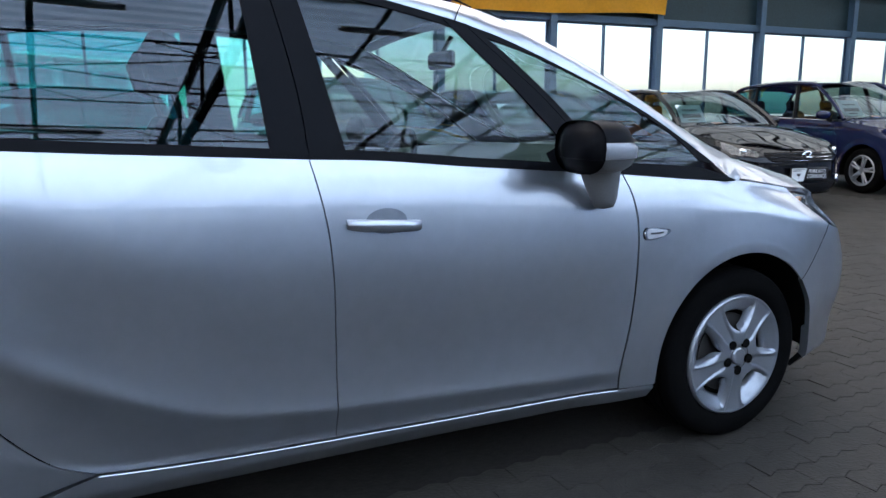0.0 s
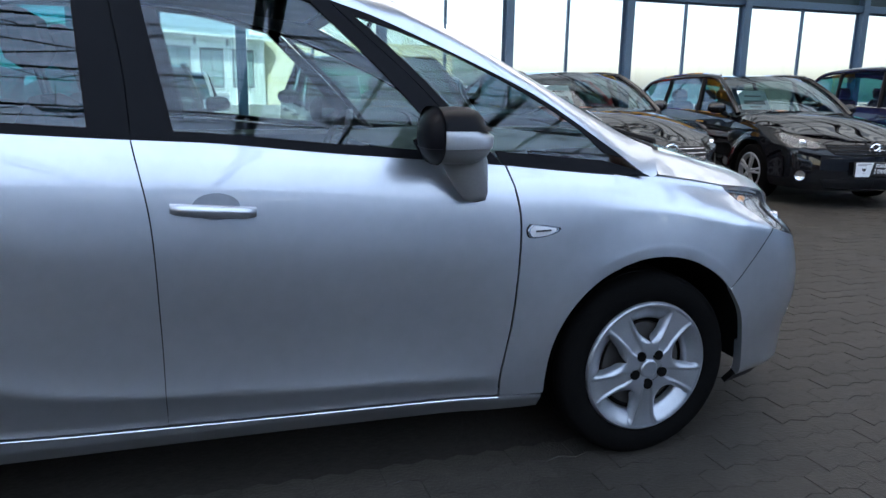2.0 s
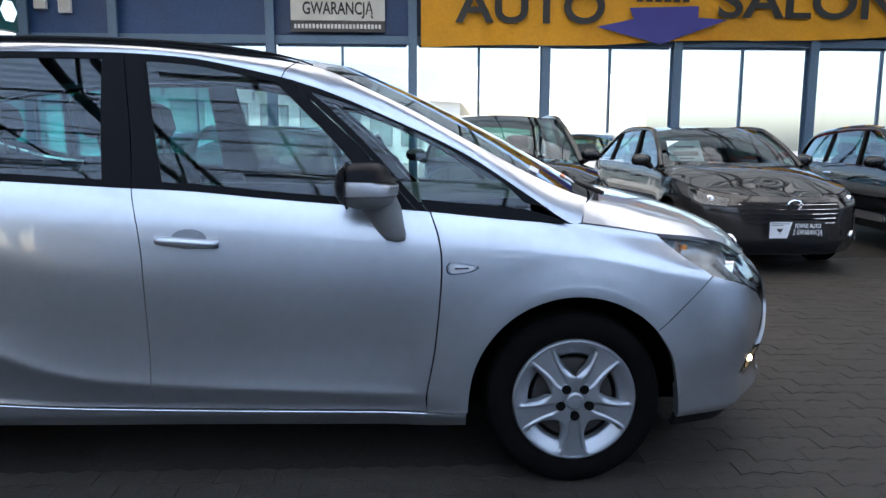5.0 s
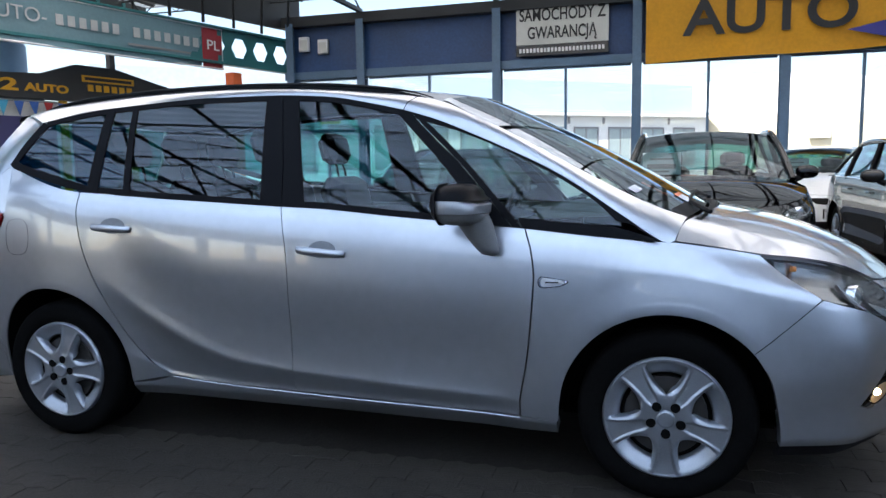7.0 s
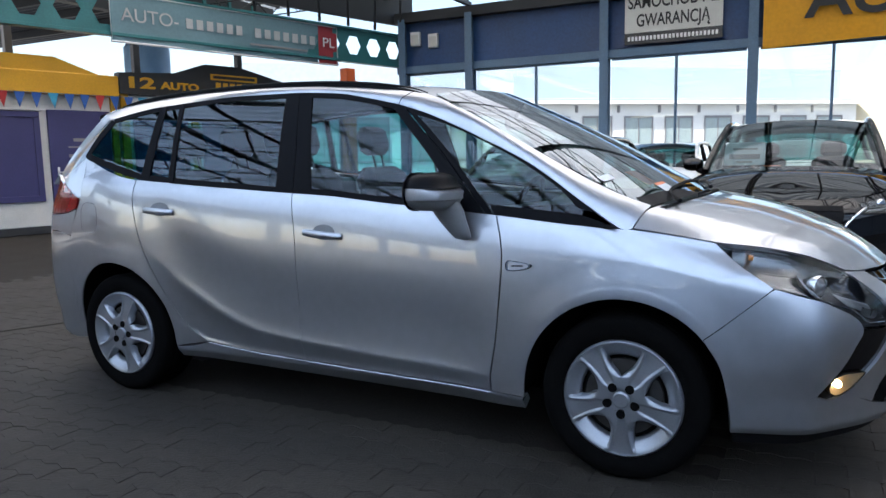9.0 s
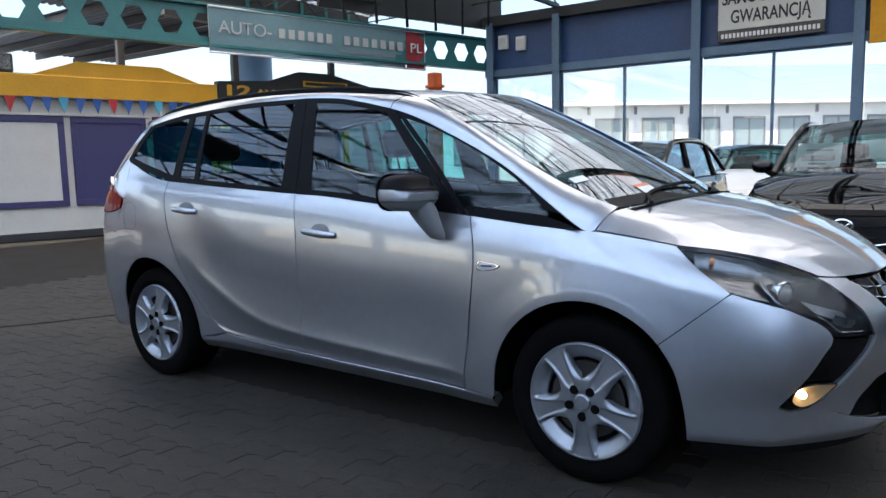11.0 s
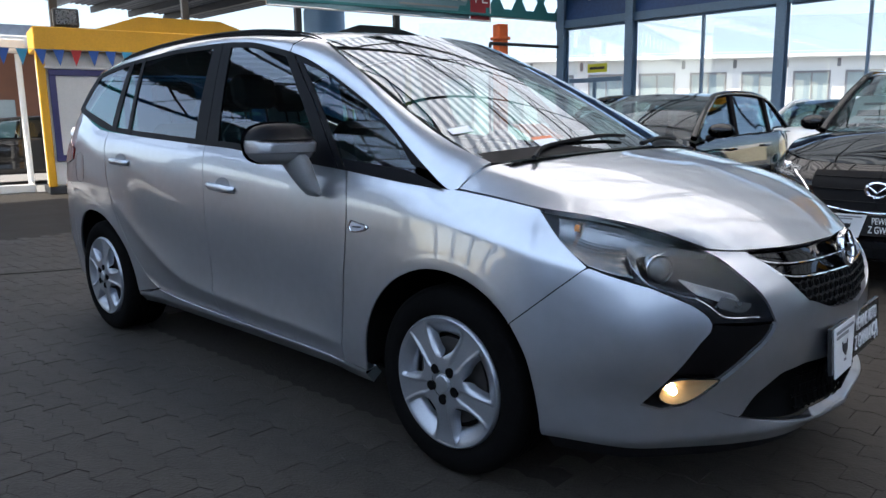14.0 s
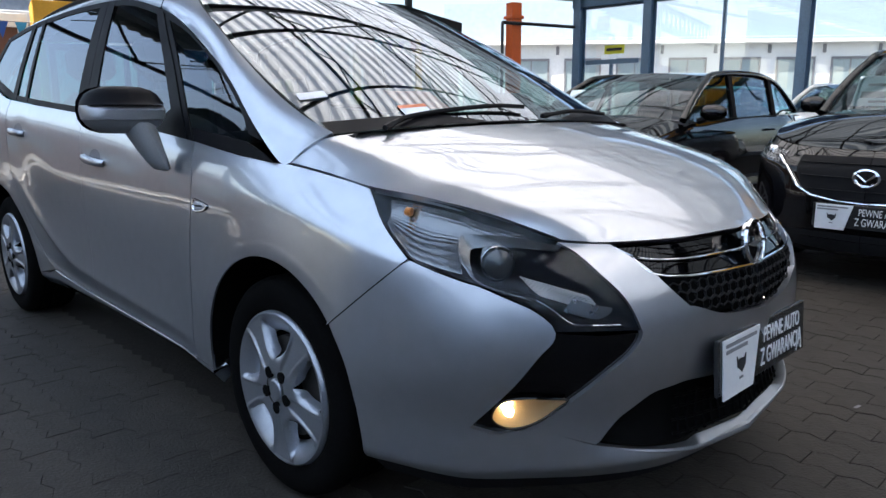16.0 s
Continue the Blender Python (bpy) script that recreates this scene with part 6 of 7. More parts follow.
part("black_field", Geo().box(-1.0, 1.0, 0, 0.02, -0.50, -0.262, 0.004), PLATE_BLACK, poster)
words("upper_line", "SAMOCHODY Z", 0.36, INK_BLACK, poster, pose(0, -0.004, 0.36, 90, 0, 0), fit=1.86, bold=0.006)
words("lower_line", "GWARANCJĄ", 0.36, INK_BLACK, poster, pose(0, -0.004, -0.02, 90, 0, 0), fit=1.5, bold=0.006)
for i in range(24):
    part("address_bar", Geo().box(-0.93 + 0.078 * i, -0.88 + 0.078 * i, -0.005, 0, -0.425, -0.335), INK_WHITE, poster)

# long crack between two rows of pavers
tagged(part("floor_crack", Geo().tube([Vector((x, y, 0.0005)) for x, y in ((-5.3, -1.2), (-5.15, -0.8), (-4.98, -0.5), (-4.82, -0.15), (-4.6, 0.3))], 0.006, 5, 2.0), GROUND), "dark crack line in the pavement", "crack", kind="structure")


# ---------------------------------------------------------------- parked cars
def car_skin(width, belt, nose, rear):
    """The flank, nose and tail of a plain modern car, laid out like the people carrier's skin."""
    k = width / 1.872
    tail_x = lambda x: x if x > -2.2 else -2.2 + (x + 2.2) * (rear + 2.2) / (-3.67 + 2.2)
    top = ease([(-4.75, belt - 0.02), (-3.6, belt + 0.06), (-2.5, belt + 0.05), (-0.6, belt), (0.0, nose + 0.08), (0.35, nose + 0.03), (0.8, nose - 0.03), (1.1, nose - 0.06), (1.58, nose - 0.07)])

    def f(u, z, lift=0.0):
        x0, w0 = tail_x(OUT_X(u)), OUT_W(u) * k
        e = 0.01
        tx, tw = OUT_X(u + e) - OUT_X(u - e), OUT_W(u + e) - OUT_W(u - e)
        if u > 1.56:
            tx, tw = 0.0, -1.0
        n = math.hypot(tx, tw)
        h = z - top(u)
        d = INSET(h) if h > -0.4 else 0.0
        d += 0.05 * smooth(0.0, 0.5, u) * smooth(-0.14, 0.0, h)
        d += 0.02 * math.exp(-((z - 0.47) / 0.10) ** 2) * smooth(-3.0, -2.2, u) * (1 - smooth(-0.6, -0.3, u))
        if z < 0.30:
            d += 0.05 * (0.30 - z) / 0.1
        for hx in (0.0, -2.68):
            r = math.hypot(u - hx, z - 0.33)
            if r < 0.48:
                d -= 0.012 * smooth(0.48, 0.39, r)
        d -= lift
        return Vector((x0 + tw / n * d, -max(0.0, w0 - tx / n * d), z))
    return f, top


def parked_car(label, paint, place, length=4.6, width=1.80, height=1.48, belt=0.95, nose=0.78, tail="hatch", group="cars parked in the row", plate=True, price=True, face="bars", rails=False):
    """Local origin on the floor below the front axle, x ahead."""
    c = thing("parked_car", label, "car", group, place=place)
    rear = 0.99 - length
    W = width / 2
    base = 2.68
    sk, top = car_skin(width, belt, nose, rear)
    mid = Vector((-0.6, 0, 0.6))

    def pan(name, lo, hi, le, ri, mat, nu, nv, lift=0.0, depth=0.012, owner=None, label="", both=True, gap=0.0015):
        rows = coons(line(lo, 50), line(hi, 50), line(le, 50), line(ri, 50), nu, nv, gap)
        R = [[sk(p[0], p[1], lift) for p in row] for row in rows]
        m = R[len(R) // 2][len(R[0]) // 2]
        g = flanged(R, depth, Vector((min(max(m.x, rear + 0.7), 0.3), 0, 0.6)))
        return [part(name, q, mat, owner or c, label) for q in ((g, g.mirrored()) if both else (g,))]
    T = lambda u: (u, top(u))
    arch_r = [(-base + 0.385 * math.cos(a), 0.33 + 0.385 * math.sin(a)) for a in np.linspace(0.0, math.pi, 10)]
    arch_f = [(0.385 * math.cos(a), 0.33 + 0.385 * math.sin(a)) for a in np.linspace(math.pi, 0.0, 10)]
    pan("front_door", [(-1.45, 0.25), (-1.0, 0.25), (-0.52, 0.25)], [T(-1.45), T(-1.0), T(-0.62)], [(-1.45, 0.25), T(-1.45)], [(-0.52, 0.25), (-0.48, 0.6), T(-0.62)], paint, 16, 14)
    pan("rear_door", [(-2.1, 0.25), (-1.8, 0.25), (-1.45, 0.25)], [T(-2.45), T(-2.0), T(-1.45)], [(-2.1, 0.25), (-2.3, 0.55), T(-2.45)], [(-1.45, 0.25), T(-1.45)], paint, 14, 14)
    pan("front_wing", [(-0.52, 0.25), (-0.40, 0.25)] + arch_f, [T(-0.62), T(-0.3), T(0.0), T(0.34)], [(-0.52, 0.25), (-0.48, 0.6), T(-0.62)], [(0.385, 0.33), (0.40, 0.5), T(0.34)], paint, 28, 16)
    pan("rear_wing", [(-2.1, 0.25), (-2.28, 0.27)] + arch_r + [(-3.08, 0.28), (-3.3, 0.3)], [T(-2.45), T(-2.8), T(-3.4)], [(-2.1, 0.25), (-2.3, 0.55), T(-2.45)], [(-3.3, 0.3), (-3.38, 0.6), T(-3.4)], paint, 28, 14)
    pan("tail", [(-3.3, 0.3), (-4.0, 0.32), (-4.75, 0.33)], [T(-3.4), T(-4.0), T(-4.75)], [(-3.3, 0.3), (-3.38, 0.6), T(-3.4)], [(-4.75, 0.33), T(-4.75)], paint, 16, 12)
    pan("front_bumper", [(0.40, 0.22), (0.9, 0.20), (1.58, 0.20)], [T(0.34), T(0.7), T(1.0), T(1.58)], [(0.40, 0.22), (0.385, 0.40), T(0.34)], [(1.58, 0.20), T(1.58)], paint, 30, 20)
    # bonnet
    side = [tuple(sk(u, top(u) + 0.003)) for u in (-0.45, -0.2, 0.0, 0.3, 0.6, 0.85)]
    lip = [tuple(sk(u, top(u) + 0.003)) for u in (0.85, 1.0, 1.25, 1.58)]
    cowl = [side[0], (-0.36, -W * 0.70, belt + 0.045), (-0.28, -W * 0.35, belt + 0.07), (-0.25, 0, belt + 0.078)]
    z1 = lip[-1][2]
    ctr = [(-0.25, 0, belt + 0.078), (0.2, 0, belt * 0.45 + z1 * 0.55 + 0.115), (0.6, 0, z1 + 0.085), lip[-1]]
    rows = coons(line(cowl, 40), line(lip, 40), line(side, 40), line(ctr, 40), 14, 20)
    nj = len(rows) - 1
    rows = [[p + np.array((0, 0, 0.028 * math.sin(math.pi * j / nj) * math.sin(math.pi * 0.5 * i / 14) * (1 - 0.5 * i / 14))) for i, p in enumerate(row)] for j, row in enumerate(rows)]
    whole_rows = [row + [np.array((p[0], -p[1], p[2])) for p in row[-2::-1]] for row in rows]
    part("bonnet", flanged(whole_rows, 0.012, Vector((0, 0, 0.3))), paint, c)
    # greenhouse
    zr = height
    r_end = rear + (0.50 if tail == "hatch" else 1.05)
    g_end = rear + (0.16 if tail == "hatch" else 0.42)
    wt = W * 0.73
    xs = np.linspace(-0.55, g_end + 0.12, 10)
    L0 = [tuple(sk(x, top(x)) + Vector((0, 0.008, 0))) if x > rear + 0.6 else (x, -W * 0.84, belt + 0.10) for x in xs]
    T0 = [(-1.22, -wt * 1.03, zr - 0.075), (-1.7, -wt * 1.03, zr - 0.045), (-2.3, -wt * 1.02, zr - 0.055), (r_end, -wt, zr - 0.13)]

    def glass(name, lo, hi, le, ri, mat, nu, nv, both=True):
        rr = coons(line(lo, 40), line(hi, 40), line(le, 40), line(ri, 40), nu, nv)
        if not both:
            rr = [row + [np.array((p[0], -p[1], p[2])) for p in row[-2::-1]] for row in rr]
        gg = flanged(rr, 0.0, Vector((-1.6, 0, 1.0)))
        for q in ((gg, gg.mirrored()) if both else (gg,)):
            part(name, q, mat, c).visible_shadow = False
    glass("side_window", L0, T0, [L0[0], (-0.90, -(W * 0.90 + wt) / 2, (belt + zr) / 2 + 0.0), T0[0]], [L0[-1], T0[-1]], GLASS_GREEN, 20, 6)
    ws = [(-0.29 - 0.19 * q * q, -W * 0.88 * q, belt + 0.075 - 0.063 * q * q) for q in (1, 0.75, 0.5, 0.25, 0)]
    wh = [(-1.11 - 0.13 * q * q, -wt * q, zr - 0.015 - 0.05 * q * q) for q in (1, 0.75, 0.5, 0.25, 0)]
    slope = lambda p, q: [tuple(a + (b - a) * k + w * 4 * k * (1 - k) for a, b, w in zip(p, q, (0.025, 0, 0.035))) for k in (0, 0.2, 0.4, 0.6, 0.8, 1)]
    pillar = slope(ws[0], wh[0])
    glass("windscreen", ws, wh, pillar, slope(ws[-1], wh[-1]), GLASS_PARKED, 12, 14, False)
    roof_s = [wh[0], (-1.7, -wt, zr - 0.035), (-2.3, -wt, zr - 0.045), (r_end, -wt * 0.96, zr - 0.125)]
    roof_m = [wh[-1], (-1.7, 0, zr + 0.005), (-2.3, 0, zr - 0.005), (r_end - 0.06, 0, zr - 0.08)]
    rr = coons(line(wh, 30), line([roof_s[-1], (r_end - 0.04, -wt * 0.5, zr - 0.09), roof_m[-1]], 30), line(roof_s, 30), line(roof_m, 30), 8, 14)
    part("roof", flanged([row + [np.array((p[0], -p[1], p[2])) for p in row[-2::-1]] for row in rr], 0.03, Vector((-1.6, 0, 0.9))), paint, c)
    rg = [(g_end, -W * 0.82, belt + 0.09), (g_end - 0.08, 0, belt + 0.10)]
    glass("rear_window", rg, [roof_s[-1], roof_m[-1]], [rg[0], roof_s[-1]], [rg[1], roof_m[-1]], GLASS_DARK, 6, 5, False)
    # rear deck under the rear window
    dk = [[Vector((x, y, belt + 0.075 - 0.03 * abs(y / W))) for y in np.linspace(-W * 0.86, W * 0.86, 7)] for x in (g_end + 0.1, g_end - 0.1, rear + 0.06)]
    part("rear_deck", flanged(dk, 0.01, Vector((-2, 0, 0))), paint, c)
    for s in (1, -1):
        fl = (lambda q: q) if s == 1 else (lambda q: q.mirrored())
        part("windscreen_pillar", fl(Geo().tube([Vector(p) + Vector((0, -0.008, 0.014)) for p in line(pillar + roof_s[1:] + [(g_end + 0.03, -W * 0.83, belt + 0.09)], 110)], 0.032, 14)), paint, c)
        part("window_trim", fl(Geo().tube([Vector(p) + Vector((0, -0.010, 0.004)) for p in line(L0, 24)], 0.008, 6)), CHROME if face in ("chrome", "bars") else TRIM, c)
        part("door_pillar", fl(Geo().tube([sk(-1.46, top(-1.46)), (-1.56, -wt * 1.03 - 0.004, zr - 0.06)], 0.035, 6)), TRIM, c)
        part("rear_pillar", fl(Geo().tube([sk(-2.42, top(-2.42)), (-2.52, -wt * 1.02 - 0.004, zr - 0.075)], 0.03, 6)), TRIM, c)
        mx, my, mz = -0.72, -W - 0.06, belt + 0.095
        rows = []
        for j in range(9):
            a = -math.pi / 2 + math.pi * j / 8
            rows.append([Vector((mx + 0.075 * math.cos(a) ** 0.7 * math.cos(b) + 0.18 * 0.12 * math.sin(b), my + 0.115 * math.cos(a) ** 0.7 * math.sin(b), mz + 0.07 * math.sin(a))) for b in np.linspace(0, 2 * math.pi, 17)])
        mr = part("wing_mirror", fl(Geo().grid(rows)), paint, c, sharp=60)
        part("mirror_arm", fl(Geo().tube([(mx + 0.02, my + 0.05, mz - 0.05), (mx + 0.04, -W * 0.93, belt + 0.015)], [0.03, 0.035], 8)), TRIM, mr)
        part("door_handle", fl(Geo().tube([sk(x, belt - 0.10, 0.02) for x in (-1.36, -1.30, -1.22, -1.16)], 0.012, 6)), CHROME if face == "chrome" else paint, c)
        part("door_handle", fl(Geo().tube([sk(x, belt - 0.085, 0.02) for x in (-2.30, -2.24, -2.16, -2.10)], 0.012, 6)), CHROME if face == "chrome" else paint, c)
        if rails:
            part("roof_rail", fl(Geo().tube([Vector(p) + Vector((0, 0.02, 0.05)) for p in line(roof_s[:1] + roof_s[1:3] + [(r_end + 0.2, -wt * 0.97, zr - 0.09)], 20)], 0.016, 6)), CHROME, c)
        # headlamp
        lo = [(0.50, nose - 0.085), (0.70, nose - 0.145), (0.95, nose - 0.175)]
        hi = [(0.40, nose + 0.01), (0.68, nose - 0.045), (0.97, nose - 0.095)]
        rows = coons(line(lo, 30), line(hi, 30), line([lo[0], hi[0]], 30), line([lo[-1], hi[-1]], 30), 14, 6)
        back = [[sk(p[0], p[1], 0.003) for p in r] for r in rows]
        lamp = part("headlamp", fl(flanged(back, 0.0, mid)), GLOSS_BLACK, c, "clear headlamp with bright reflectors")
        rows2 = coons(line([(0.56, nose - 0.085), (0.74, nose - 0.135), (0.92, nose - 0.155)], 30), line([(0.46, nose - 0.012), (0.70, nose - 0.065), (0.94, nose - 0.110)], 30), line([(0.56, nose - 0.085), (0.46, nose - 0.012)], 30), line([(0.92, nose - 0.155), (0.94, nose - 0.110)], 30), 12, 5)
        part("reflector", fl(flanged([[sk(p[0], p[1], 0.006 - 0.02 * math.sin(math.pi * j / 5)) for p in r] for j, r in enumerate(rows2)], 0.0, mid)), REFLECTOR, lamp)
        part("projector", fl(Geo().lathe([(0.0, -0.014), (0.03, -0.010), (0.042, 0.0), (0.042, 0.03)], 18, Matrix.Translation(sk(0.78, nose - 0.105, 0.006)) @ Vector((0.8, -0.6, 0)).to_track_quat("-Y", "Z").to_matrix().to_4x4())), CHROME, lamp)
        part("lamp_lens", fl(flanged([[sk(p[0], p[1], 0.016) for p in r] for r in rows], 0.0, mid)), GLASS_CLEAR, lamp).visible_shadow = False
        fg = part("fog_lamp", fl(Geo().lathe([(0.0, -0.006), (0.04, -0.006), (0.055, -0.012), (0.06, 0.0), (0.06, 0.03)], 20, Matrix.Translation(sk(0.80, 0.36, 0.006)) @ Vector((0.8, -0.6, 0)).to_track_quat("-Y", "Z").to_matrix().to_4x4())), CHROME, c, "round chrome-ringed fog lamp")
        for hx in (0.0, -base):
            m = pose(hx, -(W - 0.028) * s, 0.33, 0, 0, 0 if s == 1 else 180)
            w = part("wheel", Geo().lathe([(0.0, 0.045), (0.20, 0.045), (0.215, 0.02), (0.215, 0.2)], 28), DARK, c, place=m)
            part("tyre", Geo().lathe([(0.222, 0.0), (0.24, -0.01), (0.28, -0.014), (0.31, -0.004), (0.327, 0.02), (0.328, 0.18), (0.31, 0.21), (0.24, 0.2)], 40), RUBBER, w)
            rim = Geo().lathe([(0.19, 0.04), (0.20, -0.004), (0.215, -0.010), (0.226, -0.004)], 36)
            rim.lathe([(0.055, 0.004), (0.05, -0.010), (0.0, -0.014)], 18)
            for k in range(5):
                for d in (-8, 8):
                    a0, a1 = radians(72 * k + d * 1.6), radians(72 * k + d)
                    rim.tube([(0.04 * math.sin(a0), -0.004, 0.04 * math.cos(a0)), (0.20 * math.sin(a1), 0.0, 0.20 * math.cos(a1))], [0.018, 0.014], 6)
            part("rim", rim, ALLOY, w, "silver alloy rim", place=pose(0, 0, 0, 0, 23 * (hx < 0) + 11, 0))
            lin = Geo().grid([[Vector((hx + 0.384 * math.cos(a), -(W - 0.02) * s, 0.33 + 0.384 * math.sin(a))) for a in np.linspace(-0.25, math.pi + 0.25, 21)],
                              [Vector((hx + 0.40 * math.cos(a), -(W - 0.36) * s, 0.33 + 0.40 * math.sin(a))) for a in np.linspace(-0.25, math.pi + 0.25, 21)]])
            lin.add([Vector((hx + x, -(W - 0.35) * s, z)) for x, z in ((-0.41, 0.2), (0.41, 0.2), (0.41, 0.73), (-0.41, 0.73))], [(0, 1, 2, 3)])
            part("wheel_arch_liner", lin, DARK, c)
    # face: grille, intake, badge
    gz0, gz1, gu = {"bars": (nose - 0.34, nose - 0.12, 1.04), "chrome": (nose - 0.22, nose - 0.105, 1.02), "wing": (nose - 0.36, nose - 0.11, 1.10), "plain": (nose - 0.2, nose - 0.11, 1.10)}[face]
    gr = pan("grille", [(gu + 0.10, gz0), (1.35, gz0 - 0.01), (1.58, gz0 - 0.012)], [(gu, gz1), (1.3, gz1 + 0.002), (1.58, gz1 + 0.004)], [(gu + 0.10, gz0), (gu + 0.02, (gz0 + gz1) / 2), (gu, gz1)], [(1.58, gz0 - 0.012), (1.58, gz1 + 0.004)], PLASTIC, 12, 6, lift=0.003, depth=0.0, label="dark grille")
    nb_ = 5 if face == "bars" else 3
    for s_, owner in ((1, gr[0]), (-1, gr[1])):
        fl = (lambda q: q) if s_ == 1 else (lambda q: q.mirrored())
        for k in range(nb_):
            f = (k + 0.5) / nb_
            z = gz0 + (gz1 - gz0) * f
            u0 = gu + 0.10 * (1 - f) + 0.01
            part("grille_bar", fl(Geo().tube([sk(u, z, 0.008) for u in np.linspace(u0, 1.58, 8)], 0.0042, 6)), CHROME if face in ("bars", "chrome") else PLASTIC, owner)
        if face == "wing":
            part("chrome_wing", fl(Geo().tube([sk(u, z, 0.010) for u, z in ((0.93, nose - 0.13), (1.05, nose - 0.21), (1.14, nose - 0.31), (1.25, nose - 0.36), (1.42, nose - 0.385), (1.58, nose - 0.39))], 0.010, 8)), CHROME, owner)
    pan("lower_intake", [(1.05, 0.235), (1.3, 0.225), (1.58, 0.225)], [(1.0, 0.33), (1.3, 0.345), (1.58, 0.345)], [(1.05, 0.235), (1.0, 0.33)], [(1.58, 0.225), (1.58, 0.345)], PLASTIC, 10, 4, lift=0.003, depth=0.0)
    bz = nose - (0.145 if face != "wing" else 0.23)
    bd = part("badge", Geo().lathe([(0.052, 0.0), (0.062, -0.010), (0.052, -0.016), (0.044, -0.006)], 24, Matrix.Diagonal((1.3 if face != "plain" else 1.0, 1, 0.95, 1))), CHROME, c, "plain chrome ring badge", place=Matrix.Translation(sk(1.58, bz, 0.012)) @ pose(0, 0, 0, 8, 0, 90))
    if face in ("chrome", "wing"):
        part("badge_bar", Geo().tube([(-0.05, -0.01, 0.02), (0, -0.012, -0.02), (0.05, -0.01, 0.02)], 0.008, 6), CHROME, bd)
    if plate:
        sign_plate(c, Matrix.Translation(sk(1.58, 0.46, 0.03)) @ pose(0, 0, 0, 0, 0, 90))
    # cabin
    part("dashboard", Geo().box(-1.0, -0.40, -W * 0.78, W * 0.78, 0.6, belt + 0.02, 0.05), DASH, c)
    part("cabin_floor", Geo().box(rear + 0.4, -0.4, -W * 0.78, W * 0.78, 0.22, 0.45), DARK, c)
    part("engine_bay", Geo().box(-0.5, 0.8, -W * 0.55, W * 0.55, 0.2, nose - 0.2, 0.05), DARK, c)
    for x, y in ((-1.5, -0.36), (-1.5, 0.36), (-2.3, -0.38), (-2.3, 0.38)):
        gq, bk = seat_geo(0.23)
        gq.box(-0.05, 0.05, -0.13, 0.13, 0.62, 0.80, 0.04, bk)
        part("seat", gq, FABRIC, c, place=pose(x + 0.1, y, belt - 1.0))
    if price:
        ps = part("price_sheet", Geo().box(-0.20, 0.20, 0, 0.004, -0.15, 0.15, 0.0), PAPER, c, "pale blue price sheet behind the windscreen", place=pose(-0.72, -W * 0.50, belt + 0.20, -38, 0, 90))
        for bx in ((-0.15, 0.15, -0.07, -0.01), (-0.12, 0.12, 0.05, 0.07), (-0.08, 0.08, -0.12, -0.10)):
            part("price_bar", Geo().box(bx[0], bx[1], -0.004, 0, bx[2], bx[3]), INK_GREY, ps)
        part("note", Geo().box(-0.06, 0.06, -0.08, 0.08, 0, 0.002, 0, pose(-0.46, -W * 0.2, belt + 0.065, 0, 12, 0)), RED_PAPER, c, "small orange paper on the dashboard")
    return c


parked_car("black compact hatchback with its nose towards the aisle", BLACK_PAINT, pose(-2.2, 3.6, 0, 0, 0, -90), 4.3, 1.78, 1.47, 0.98, 0.80, face="plain")
parked_car("black sport utility vehicle with a chrome wing grille", BLACK_PAINT, pose(0.42, 3.95, 0, 0, 0, -91), 4.55, 1.84, 1.61, 1.05, 0.93, face="wing")
parked_car("dark grey saloon with a barred grille and price sheet", GREY_PAINT, pose(3.1, 4.35, 0, 0, 0, -90), 4.85, 1.85, 1.49, 0.99, 0.83, tail="saloon", face="bars")
parked_car("black estate car with chrome grille and price sheet", BLACK_PAINT, pose(5.80, 4.22, 0, 0, 0, -98), 4.75, 1.81, 1.50, 0.97, 0.82, face="chrome", rails=True)
parked_car("navy blue sport utility vehicle with silver roof rails", NAVY_PAINT, pose(8.98, 4.1, 0, 0, 0, -98), 4.55, 1.83, 1.66, 1.04, 0.90, face="bars", rails=True)
for x, paint, lab in ((-4.6, WHITE_PAINT, "white hatchback in the far row"), (-2.0, WHITE_PAINT, "white estate in the far row"), (2.6, WHITE_PAINT, "white saloon in the far row"), (5.4, RED_PAINT, "red hatchback in the far row")):
    parked_car(lab, paint, pose(x, 9.3, 0, 0, 0, -92), 4.3, 1.78, 1.48, 0.97, 0.80, group="cars in the far row", face="plain", price=x > 0)


# ---------------------------------------------------------------- small things in the hall
for x, z in ((-8.37, 4.22), (-7.87, 4.14)):
    bx = tagged(part("switch_box", Geo().box(-0.13, 0.13, -0.09, 0.0, -0.17, 0.17, 0.01), PLATE_WHITE, place=pose(x, WY - 0.03, z)), "white electrical box on the blue cladding", "electrical box", "wall boxes")
    part("box_lid", Geo().box(-0.10, 0.10, -0.012, 0.0, -0.14, 0.10, 0.004), KIOSK_WHITE, bx, place=pose(0, -0.09, 0))
ex = thing("exit_sign", "small yellow-green sign on the glazed wall", "sign", place=pose(-7.75, WY - 0.06, 2.40))
part("sign_face", Geo().box(-0.26, 0.26, 0, 0.02, -0.10, 0.10, 0.004), EXIT_YELLOW, ex)
part("sign_bar", Geo().box(-0.20, 0.20, -0.006, 0, -0.03, 0.03), INK_BLACK, ex)
od = tagged(thing("door_1", "", ""), "dark blue glazed door frame in the glass wall", "door", kind="structure")
part("door_head", Geo().box(-8.5, -7.1, WY - 0.10, WY - 0.045, 2.08, 2.18, 0.004), BLUE_STEEL, od)
